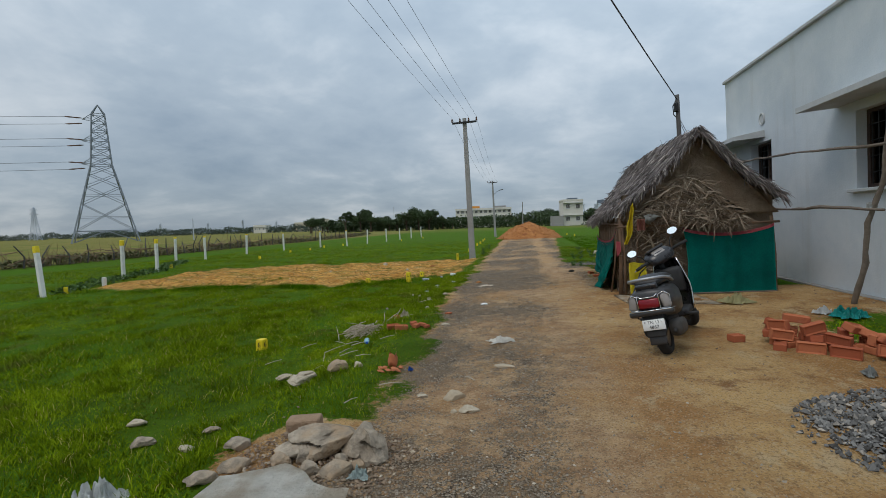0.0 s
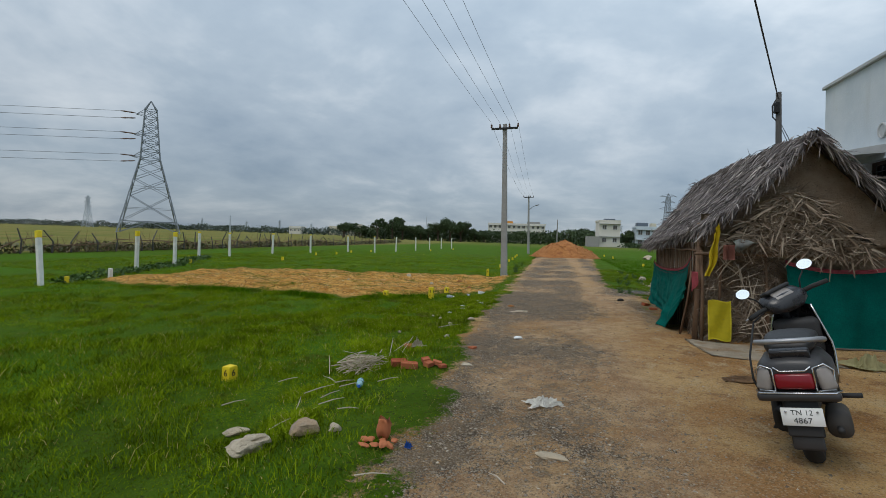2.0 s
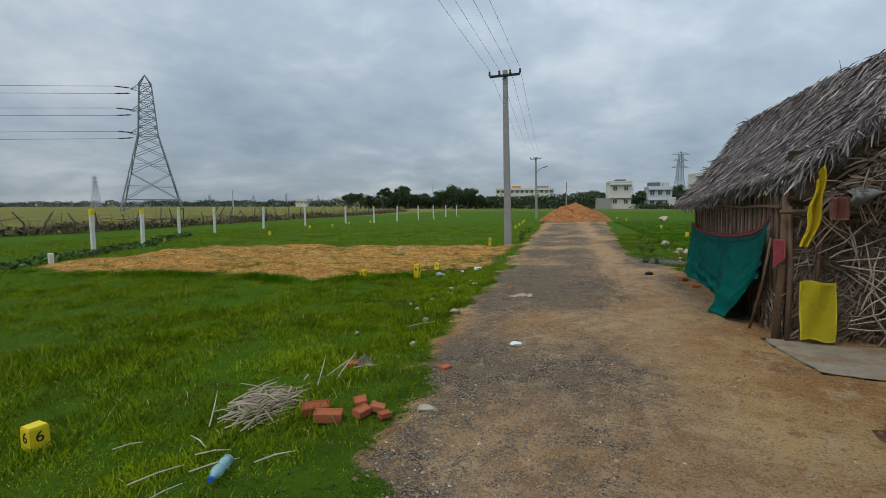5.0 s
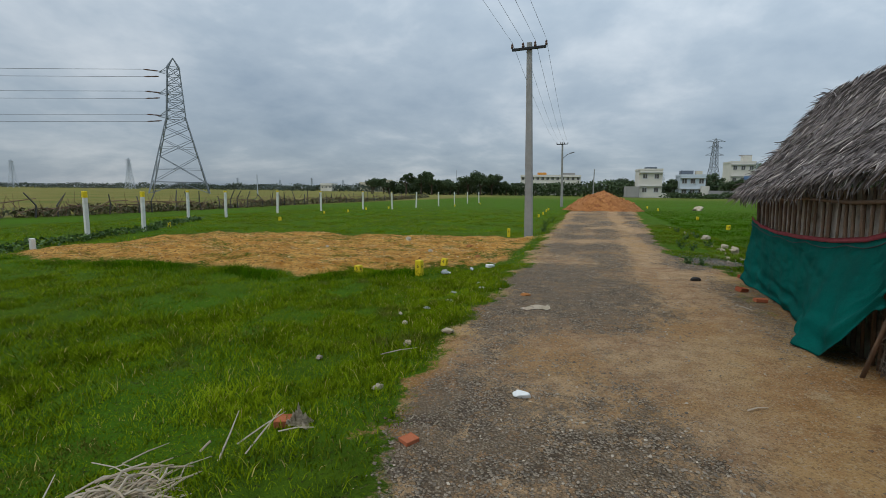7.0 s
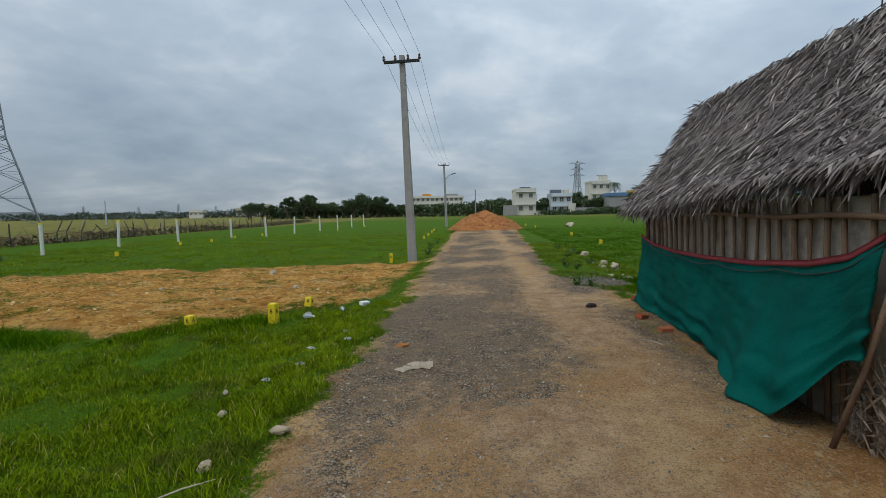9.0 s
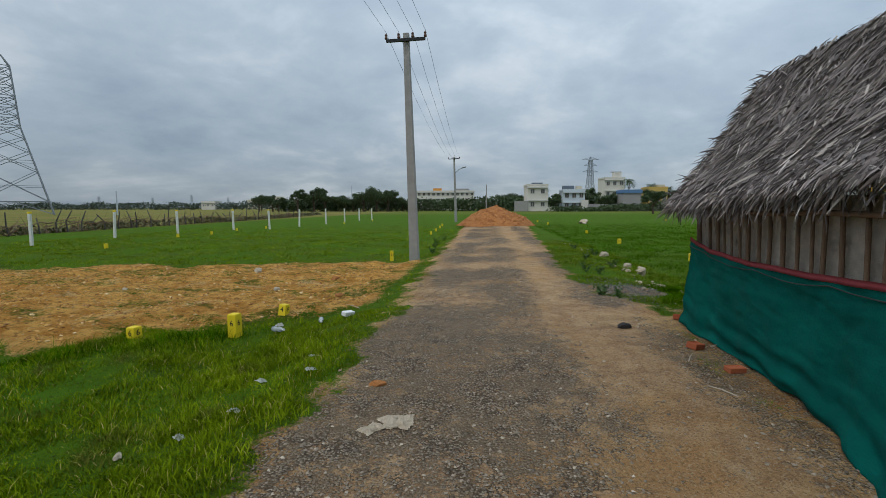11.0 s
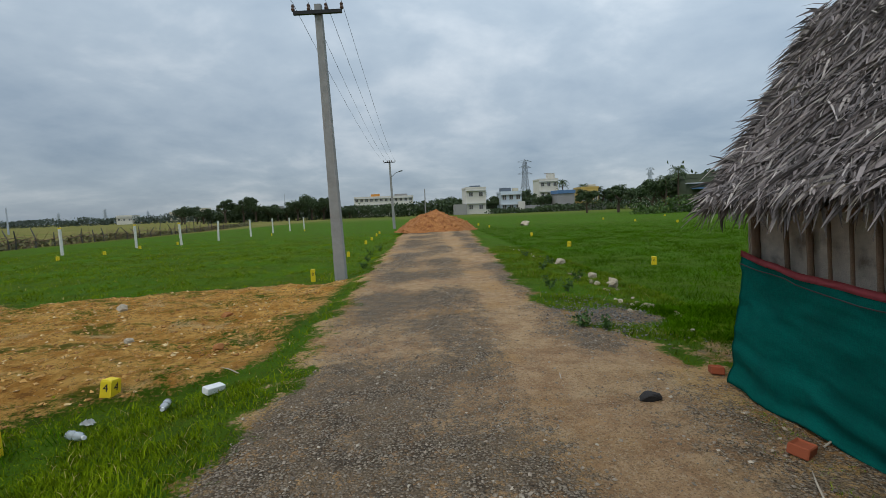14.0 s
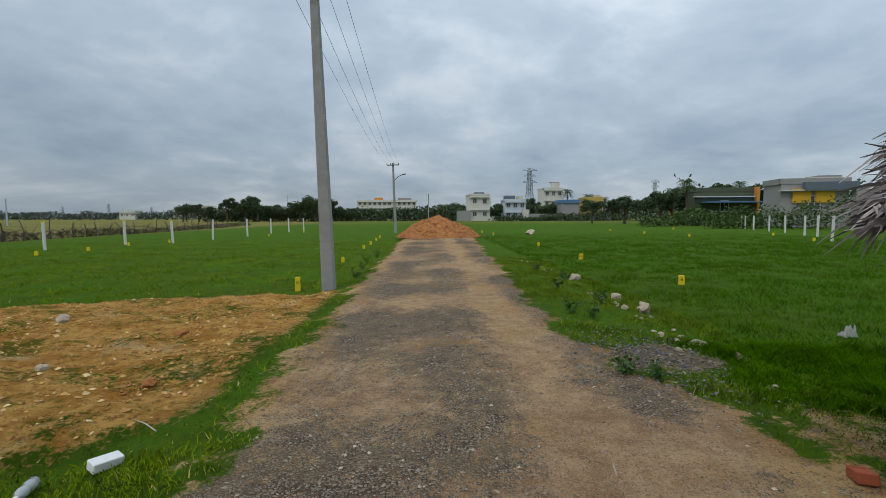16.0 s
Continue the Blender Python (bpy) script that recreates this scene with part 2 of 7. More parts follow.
def net_material():
    s = Nodes("green_shade_net", 0.85, 0, 0.15)
    c = s.mix(s.step(s.noise(2.5, 5), 0.3, 0.7), (0.0, 0.15, 0.122), (0.0, 0.215, 0.175))
    c = s.mix(s.math("MULTIPLY", s.step(s.noise(1.1, 5, 0.7), 0.55, 0.75), 0.4), c, (0.03, 0.11, 0.085))
    weave = s.math("ADD", s.noise(240, 2, stretch=(1, 1, 0.12)), s.noise(240, 2, stretch=(0.12, 0.12, 1)))
    c = s.mix(s.math("MULTIPLY", s.step(weave, 0.75, 1.25), 0.4), c, (0.0, 0.07, 0.055))
    s.color(c).bump(s.noise(220, 2), 0.002)
    return s.mat


M_GROUND = ground_material()
M_BLADE = blade_material("grass_blade", (0.086, 0.142, 0.003), (0.205, 0.275, 0.009), (0.40, 0.33, 0.11))
M_VERGE = blade_material("verge_blade", (0.075, 0.135, 0.006), (0.17, 0.235, 0.018), (0.34, 0.28, 0.11))
M_DRYBLADE = blade_material("worn_yellow_blade", (0.13, 0.14, 0.02), (0.27, 0.25, 0.06), (0.44, 0.35, 0.15))
M_PADDY = blade_material("paddy_blade", (0.034, 0.098, 0.001), (0.060, 0.145, 0.002), (0.11, 0.16, 0.02))
M_THATCH = straw_material("weathered_palm_thatch", (0.11, 0.096, 0.094), (0.35, 0.30, 0.285), (0.58, 0.52, 0.47))
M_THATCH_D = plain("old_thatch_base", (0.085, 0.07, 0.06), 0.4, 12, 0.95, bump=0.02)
M_LEAFDRY = straw_material("dry_palm_leaf", (0.14, 0.10, 0.07), (0.38, 0.295, 0.215), (0.52, 0.44, 0.34))
M_LEAFWALL = straw_material("trodden_palm_leaf", (0.15, 0.11, 0.08), (0.36, 0.275, 0.205), (0.52, 0.43, 0.33))
M_STALK = straw_material("dry_stalk", (0.15, 0.095, 0.062), (0.31, 0.225, 0.15), (0.47, 0.38, 0.27))
M_MUD = mud_material()
M_MAT = plain("pale_woven_mat", (0.70, 0.61, 0.52), 0.35, 20, 0.95, bump=0.006, stain=(0.2, 0.15, 0.11))
M_NET = net_material()
M_PINK = plain("faded_pink_hem", (0.50, 0.10, 0.12), 0.3, 25, 0.9)
M_YCLOTH = plain("yellow_cloth", (0.66, 0.50, 0.015), 0.2, 9, 0.85, bump=0.003)
M_YSHEET = plain("yellow_sacking", (0.70, 0.58, 0.02), 0.18, 20, 0.7, bump=0.004)
M_RAG = plain("grey_rag", (0.30, 0.31, 0.29), 0.3, 14, 0.95)
M_RAGRED = plain("faded_red_rag", (0.30, 0.12, 0.09), 0.35, 14, 0.95)
M_WOOD = plain("weathered_pole_wood", (0.19, 0.115, 0.07), 0.4, 14, 0.85, bump=0.008)
M_BAMBOO = plain("grey_brown_bamboo", (0.20, 0.16, 0.125), 0.5, 16, 0.85, bump=0.012)
M_PLASTER = plaster_material()
M_TRIM = plain("pale_grey_concrete_trim", (0.52, 0.53, 0.53), 0.25, 4, 0.9, bump=0.004)
M_DARKWOOD = plain("dark_window_wood", (0.06, 0.035, 0.025), 0.3, 20, 0.6)
M_ROOM = plain("dim_room_wall", (0.12, 0.11, 0.10), 0.2, 3, 0.9)
M_IRON = plain("dark_iron", (0.03, 0.03, 0.03), 0.3, 30, 0.5, 0.6)
M_CONC = plain("grey_concrete", (0.30, 0.295, 0.28), 0.3, 7, 0.9, bump=0.006, stain=(0.2, 0.19, 0.175))
M_POSTW = plain("whitewashed_concrete", (0.66, 0.65, 0.60), 0.25, 9, 0.9, bump=0.004, stain=(0.42, 0.40, 0.34))
M_YPAINT = plain("yellow_marker_paint", (0.72, 0.54, 0.01), 0.18, 18, 0.6, bump=0.003)
M_BLACK = plain("black_lettering_and_shade", (0.012, 0.012, 0.012), 0.2, 30, 0.6)
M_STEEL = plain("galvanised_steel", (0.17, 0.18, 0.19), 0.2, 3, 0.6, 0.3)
# distance haze put into the steel's colour, strongest in the far one
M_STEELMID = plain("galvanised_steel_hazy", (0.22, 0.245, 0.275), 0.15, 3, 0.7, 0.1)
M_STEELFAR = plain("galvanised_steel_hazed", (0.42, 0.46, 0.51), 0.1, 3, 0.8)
M_CABLE = plain("dark_cable", (0.035, 0.035, 0.038), 0.1, 20, 0.6)
M_INSUL = plain("brown_insulator", (0.1, 0.05, 0.03), 0.2, 30, 0.3)
M_BRICK = brick_material()
M_STONE = stone_material("grey_rubble", (0.21, 0.17, 0.125), (0.45, 0.375, 0.285), (0.36, 0.24, 0.135))
M_MAST = plain("grey_weathered_mast", (0.075, 0.07, 0.066), 0.3, 14, 0.8, bump=0.006)
M_STONEL = stone_material("pale_mortar_lump", (0.36, 0.30, 0.215), (0.56, 0.485, 0.37), (0.40, 0.30, 0.19))
M_SLAB = stone_material("pale_concrete_slab", (0.56, 0.53, 0.46), (0.74, 0.71, 0.64), (0.44, 0.36, 0.26))
M_STEP = stone_material("dusty_cement_floor", (0.50, 0.42, 0.315), (0.62, 0.54, 0.42), (0.46, 0.31, 0.18))
M_PILE = stone_material("orange_earth", (0.32, 0.125, 0.036), (0.46, 0.205, 0.07), (0.24, 0.085, 0.03))
M_WHITE = plain("white_plastic_litter", (0.74, 0.74, 0.72), 0.15, 25, 0.5, bump=0.004)
M_TEAL = plain("teal_plastic_bag", (0.01, 0.33, 0.30), 0.25, 20, 0.4)
M_BLUE = plain("blue_plastic", (0.02, 0.10, 0.42), 0.2, 20, 0.35)
M_GRAVEL = straw_material("crushed_granite", (0.06, 0.056, 0.052), (0.26, 0.25, 0.232), (0.40, 0.35, 0.29))
M_GRAVELT = straw_material("mixed_road_stone", (0.15, 0.12, 0.092), (0.41, 0.335, 0.25), (0.60, 0.51, 0.39))
# distance haze put into both leaf colours, strongest in hazed_leaf
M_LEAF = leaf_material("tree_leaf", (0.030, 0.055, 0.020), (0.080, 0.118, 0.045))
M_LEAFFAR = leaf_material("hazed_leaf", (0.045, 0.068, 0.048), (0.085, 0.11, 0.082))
M_BUSH = leaf_material("bush_leaf", (0.03, 0.07, 0.012), (0.085, 0.145, 0.03))
M_BRUSH = leaf_material("dry_brush", (0.07, 0.08, 0.03), (0.16, 0.14, 0.065))
M_PALM = leaf_material("palm_frond", (0.02, 0.045, 0.01), (0.07, 0.10, 0.03))
M_TRUNK = plain("tree_bark", (0.09, 0.065, 0.045), 0.35, 9, 0.95, bump=0.01)
M_WEED = leaf_material("weed_leaf", (0.025, 0.065, 0.01), (0.06, 0.12, 0.02))


# ---- helpers for shapes ----
def lattice(ix, iy, seed):
    v = np.sin(ix * 127.1 + iy * 311.7 + seed * 74.7) * 43758.5453
    return v - np.floor(v)


def vnoise(x, y, seed=0):
    x, y = np.asarray(x, float), np.asarray(y, float)
    ix, iy = np.floor(x), np.floor(y)
    fx, fy = x - ix, y - iy
    fx, fy = fx * fx * (3 - 2 * fx), fy * fy * (3 - 2 * fy)
    a = lattice(ix, iy, seed) * (1 - fx) + lattice(ix + 1, iy, seed) * fx
    b = lattice(ix, iy + 1, seed) * (1 - fx) + lattice(ix + 1, iy + 1, seed) * fx
    return a * (1 - fy) + b * fy


def fbm(x, y, scale=1.0, octaves=4, seed=0):
    x, y = np.asarray(x, float) / scale, np.asarray(y, float) / scale
    total, amp, norm = 0.0, 1.0, 0.0
    for o in range(octaves):
        total = total + amp * vnoise(x * 2 ** o, y * 2 ** o, seed + o)
        norm += amp
        amp *= 0.5
    return total / norm


def smooth(v, lo, hi):
    t = np.clip((np.asarray(v, float) - lo) / (hi - lo), 0, 1)
    return t * t * (3 - 2 * t)


def empty(name, m, label, category, group="", kind=""):
    ob = new(name)
    ob.empty_display_size = 0.2
    ob.matrix_world = m
    return tagged(ob, label, category, group, kind)


def mesh_of(bm, name, material, shade=False):
    me = bpy.data.meshes.new(name)
    bm.to_mesh(me)
    bm.free()
    me.materials.append(material)
    if shade:
        me.shade_smooth()
    return me


def part(name, bm, material, parent=None, label="", shade=False):
    me = bm if isinstance(bm, bpy.types.Mesh) else mesh_of(bm, name, material, shade)
    ob = new(name, me)
    if parent is not None:
        ob.parent = parent
    return tagged(ob, label)


def arrays(name, verts, faces, material, parent=None):
    """A mesh object from arrays of places and of faces with equal corner counts."""
    verts, faces = np.asarray(verts, np.float32).reshape(-1, 3), np.asarray(faces, np.int32)
    me = bpy.data.meshes.new(name)
    me.vertices.add(len(verts))
    me.vertices.foreach_set("co", verts.ravel())
    k = faces.shape[1]
    me.loops.add(faces.size)
    me.loops.foreach_set("vertex_index", faces.ravel())
    me.polygons.add(len(faces))
    me.polygons.foreach_set("loop_start", np.arange(0, faces.size, k, dtype=np.int32))
    me.update(calc_edges=True)
    me.materials.append(material)
    ob = new(name, me)
    if parent is not None:
        ob.parent = parent
    return ob


def box(bm, size, at=(0, 0, 0), turn=(0, 0, 0), bevel=0.0, segs=1):
    made = bmesh.ops.create_cube(bm, size=1.0)["verts"]
    bmesh.ops.scale(bm, vec=size, verts=made)
    if bevel:
        edges = {e for v in made for e in v.link_edges}
        got = bmesh.ops.bevel(bm, geom=list(edges), offset=bevel, segments=segs, affect="EDGES", profile=0.5)
        made = list({v for f in got["faces"] for v in f.verts} | {v for v in made if v.is_valid})
    bmesh.ops.transform(bm, matrix=pose(*at, *turn), verts=made)
    return made


def bar(bm, a, b, w, d=None):
    """A square bar from a to b."""
    a, b = Vector(a), Vector(b)
    made = bmesh.ops.create_cube(bm, size=1.0)["verts"]
    bmesh.ops.scale(bm, vec=(w, d or w, (b - a).length), verts=made)
    turn = (b - a).to_track_quat("Z", "Y").to_matrix().to_4x4()
    bmesh.ops.transform(bm, matrix=Matrix.Translation((a + b) / 2) @ turn, verts=made)
    return made


def tube(bm, pts, r, sides=8, caps=True):
    """A round rod along a line of places; r is one radius, or one for each place."""
    pts = [Vector(p) for p in pts]
    rs = r if isinstance(r, (list, tuple)) else [r] * len(pts)
    rings, side = [], None
    for i, p in enumerate(pts):
        d = (pts[min(i + 1, len(pts) - 1)] - pts[max(i - 1, 0)]).normalized()
        if side is None:
            side = d.cross(Vector((0, 0, 1)) if abs(d.z) < 0.9 else Vector((1, 0, 0))).normalized()
        side = (side - d * side.dot(d)).normalized()
        other = d.cross(side)
        rings.append([bm.verts.new(p + (side * math.cos(2 * math.pi * k / sides) + other * math.sin(2 * math.pi * k / sides)) * rs[i]) for k in range(sides)])
    for a, b in zip(rings, rings[1:]):
        for k in range(sides):
            bm.faces.new((a[k], a[(k + 1) % sides], b[(k + 1) % sides], b[k]))
    if caps:
        bm.faces.new(rings[0][::-1])
        bm.faces.new(rings[-1])
    return [v for ring in rings for v in ring]


def loft(bm, rings, caps=True):
    """Skin between closed rings of equal count."""
    rows = [[bm.verts.new(p) for p in ring] for ring in rings]
    n = len(rows[0])
    for a, b in zip(rows, rows[1:]):
        for k in range(n):
            bm.faces.new((a[k], a[(k + 1) % n], b[(k + 1) % n], b[k]))
    if caps:
        bm.faces.new(rows[0][::-1])
        bm.faces.new(rows[-1])
    return rows


def oval(y, z, w, h, n=14, power=2.6, x=0.0):
    """A rounded-box ring in the plane of that y, w wide and h high."""
    out = []
    for k in range(n):
        a = 2 * math.pi * k / n
        c, s = math.cos(a), math.sin(a)
        out.append((x + w / 2 * math.copysign(abs(c) ** (2 / power), c), y, z + h / 2 * math.copysign(abs(s) ** (2 / power), s)))
    return out


def sheet(bm, fn, nu, nv, thick=0.0):
    """A surface fn(u, v), with a back at that thickness."""
    grid = [[bm.verts.new(fn(i / nu, j / nv)) for j in range(nv + 1)] for i in range(nu + 1)]
    faces = [bm.faces.new((grid[i][j], grid[i + 1][j], grid[i + 1][j + 1], grid[i][j + 1])) for i in range(nu) for j in range(nv)]
    if thick:
        bmesh.ops.solidify(bm, geom=faces, thickness=thick)
    return grid


def lump(size, seed, detail=2, rough=0.22):
    """A broken stone, clod or crumpled thing, with its base at z = 0."""
    bm = bmesh.new()
    bmesh.ops.create_icosphere(bm, subdivisions=detail, radius=0.5)
    off = Vector((seed * 3.17, seed * 1.31, seed * 0.77))
    for v in bm.verts:
        k = noise.noise(v.co * 2.1 + off) * rough * 2 + noise.noise(v.co * 5.3 + off) * rough * 0.7
        c = v.co * (1 + k)
        for n in (Vector((1, 0.3, 0.2)), Vector((-0.4, 1, 0.3)), Vector((0.1, -0.5, 1)), Vector((-1, -0.6, 0.5)), Vector((0.5, -1, -0.1)), Vector((0.6, 0.7, 0.7))):
            n = (n + Vector((noise.noise(off + n), noise.noise(off - n), 0)) * 0.6).normalized()
            over = c.dot(n) - 0.31
            if over > 0:
                c -= n * over * 0.85
        v.co = Vector((c.x * size[0], c.y * size[1], c.z * size[2]))
    low = min(v.co.z for v in bm.verts)
    for v in bm.verts:
        v.co.z -= low
    return bm


def lettering(text, size, material, name="lettering", parent=None):
    """Flat raised letters in the built-in font, centred, facing +z."""
    cu = bpy.data.curves.new(name, "FONT")
    cu.body, cu.size, cu.extrude, cu.align_x, cu.align_y = text, size, 0.0015, "CENTER", "CENTER"
    tmp = bpy.data.objects.new(name, cu)
    scene.collection.objects.link(tmp)
    me = bpy.data.meshes.new_from_object(tmp.evaluated_get(bpy.context.evaluated_depsgraph_get()))
    bpy.data.objects.remove(tmp)
    me.materials.clear()
    me.materials.append(material)
    return part(name, me, material, parent)


def strands(name, roots, ways, lengths, widths, droop, material, parent=None, seed=1):
    """Many narrow dry strips: from each root along its way, bending down."""
    rs = np.random.RandomState(seed)
    roots, ways = np.asarray(roots, float), np.asarray(ways, float)
    n = len(roots)
    ways = ways / np.linalg.norm(ways, axis=1)[:, None]
    lengths, widths = np.broadcast_to(lengths, n)[:, None], np.broadcast_to(widths, n)[:, None]
    side = np.cross(ways, rs.normal(size=(n, 3)))
    side /= np.linalg.norm(side, axis=1)[:, None] + 1e-9
    down = np.array([0, 0, -1.0]) * np.broadcast_to(droop, n)[:, None]
    curl = rs.normal(size=(n, 3)) * 0.08
    p1 = roots + ways * lengths * 0.5 + (down * 0.25 + curl * 0.4) * lengths
    p2 = roots + ways * lengths + (down + curl) * lengths
    v = np.stack([roots - side * widths / 2, roots + side * widths / 2, p1 - side * widths * 0.45, p1 + side * widths * 0.45, p2 - side * widths * 0.12, p2 + side * widths * 0.12], 1)
    f = np.array([[0, 1, 3, 2], [2, 3, 5, 4]])[None] + 6 * np.arange(n)[:, None, None]
    return arrays(name, v, f.reshape(-1, 4), material, parent)


def specks(name, centres, sizes, material, parent=None, seed=1, flat=0.6):
    """Many small angular stones as one mesh."""
    rs = np.random.RandomState(seed)
    n = len(centres)
    base = np.array([[1, 0, 0], [-1, 0, 0], [0, 1, 0], [0, -1, 0], [0, 0, 1], [0, 0, -1]], float)
    v = base[None] * (0.6 + 0.6 * rs.rand(n, 6, 1)) + rs.normal(size=(n, 6, 3)) * 0.16
    ang = rs.rand(n) * 6.283
    ca, sa = np.cos(ang)[:, None], np.sin(ang)[:, None]
    x, y = v[:, :, 0] * ca - v[:, :, 1] * sa, v[:, :, 0] * sa + v[:, :, 1] * ca
    tilt = rs.normal(size=(n, 1)) * 0.5
    z = v[:, :, 2] * flat + x * tilt * 0.4
    v = np.stack([x, y, z], 2) * (np.asarray(sizes) / 2)[:, None, None] + np.asarray(centres)[:, None, :]
    f = np.array([[0, 2, 4], [2, 1, 4], [1, 3, 4], [3, 0, 4], [2, 0, 5], [1, 2, 5], [3, 1, 5], [0, 3, 5]])[None] + 6 * np.arange(n)[:, None, None]
    ob = arrays(name, v, f.reshape(-1, 3), material, parent)
    ob.data.shade_flat()
    return ob


def leaves(centres, sizes, seed=1):
    """Vertex and face arrays of many small leaf clumps, each a bent four-cornered piece."""
    rs = np.random.RandomState(seed)
    n = len(centres)
    a, b = rs.normal(size=(n, 3)), rs.normal(size=(n, 3))
    a /= np.linalg.norm(a, axis=1)[:, None]
    b -= a * (a * b).sum(1)[:, None]
    b /= np.linalg.norm(b, axis=1)[:, None]
    s = np.asarray(sizes)[:, None] / 2
    c = np.asarray(centres)
    k = np.cross(a, b) * s * 0.35
    v = np.stack([c - a * s, c + b * s * 0.6 + k, c + a * s * 1.1, c - b * s * 0.6 + k], 1)
    f = np.array([[0, 1, 2, 3]])[None] + 4 * np.arange(n)[:, None, None]
    return v, f.reshape(-1, 4)


# ---- the lie of the land ----
CROSSFALL = math.tan(radians(1.65))
LEAN = Matrix.Rotation(radians(-1.65), 4, "Y")  # what is built on the cross-sloping yard leans with it
ROAD_L = ((-40, 2, 3.2, 4.2, 5.2, 6, 8, 13, 18, 24, 40), (-1.2, -1.30, -1.25, -1.10, -1.16, -1.30, -1.46, -1.58, -1.70, -1.88, -2.3))
ROAD_R = ((-40, 8, 11, 12.5, 13.7, 14.6, 15.5, 18.4, 28, 40), (1.3, 1.3, 1.3, 1.55, 1.62, 1.3, 1.08, 1.15, 1.5, 2.2))


def road_side(x, y, ragged=0.22):
    """How far inside the road a place lies; negative outside."""
    w = (fbm(x, y, 0.7, 4, 5) - 0.5) * 2 * ragged
    return np.minimum(x - np.interp(y, *ROAD_L), np.interp(y, *ROAD_R) - x) + w


def yard_side(x, y):
    """The trodden earth in front of and beside the hut."""
    w = (fbm(x, y, 0.9, 4, 9) - 0.5) * 0.7
    front = np.minimum.reduce([x - 0.7, 4.72 - x, 8.9 - y, y + 12.0])
    beside = np.minimum.reduce([x - 0.7, 1.8 - x, 12.9 - y, y - 8.0])
    green = 0.9 - np.hypot((x - 4.2) / 1.3, (y - 5.0) / 1.8)
    return np.minimum(np.maximum(front, beside) + w * 0.5, -green * 0.8 + w * 0.4 + 0.05)


PLOT_NEAR = ((-13.3, -9.5, -7.0, -5.2, -4.4, -3.5, -2.3), (11.2, 11.7, 12.1, 11.8, 12.5, 13.1, 14.0))
PLOT_FAR = ((-13.5, -8.0, -4.7, -2.6), (17.8, 18.7, 19.7, 19.9))


def patch_side(x, y):
    """The stripped orange plot in the grass."""
    w = (fbm(x, y, 1.6, 5, 21) - 0.5) * 1.3
    return np.minimum.reduce([x + 13.3, (-2.15 - x) - w * 0.5, (y - np.interp(x, *PLOT_NEAR)) * 0.9, (np.interp(x, *PLOT_FAR) - y) * 0.8]) + w


def land(x, y):
    """The height of the ground."""
    x, y = np.asarray(x, float), np.asarray(y, float)
    open_side = smooth(y, 12.8, 14.8)
    slope = CROSSFALL * (np.clip(x, -1.5, 0) + np.clip(x, 0, 4.8) * (1 - open_side))
    left = -0.18 * smooth(-x, 1.5, 2.9)
    right = -0.15 * smooth(x, 1.7, 3.4) * open_side
    near = np.exp(-(np.hypot(x, y - 8) / 60.0) ** 2)
    rough = (fbm(x, y, 1.9, 4, 2) - 0.5) * 0.07 + (fbm(x, y, 0.35, 3, 3) - 0.5) * 0.022
    rut = -0.018 * np.exp(-((x + 0.95) / 0.25) ** 2) - 0.018 * np.exp(-((x - 0.55) / 0.25) ** 2)
    clods = smooth(patch_side(x, y), -0.2, 0.5) * ((fbm(x, y, 0.5, 5, 31) - 0.45) * 0.20 + 0.05)
    verge = 0.03 * np.exp(-((x + 1.95) / 0.4) ** 2)
    return slope + left + right + (rough + rut + verge) * near + clods


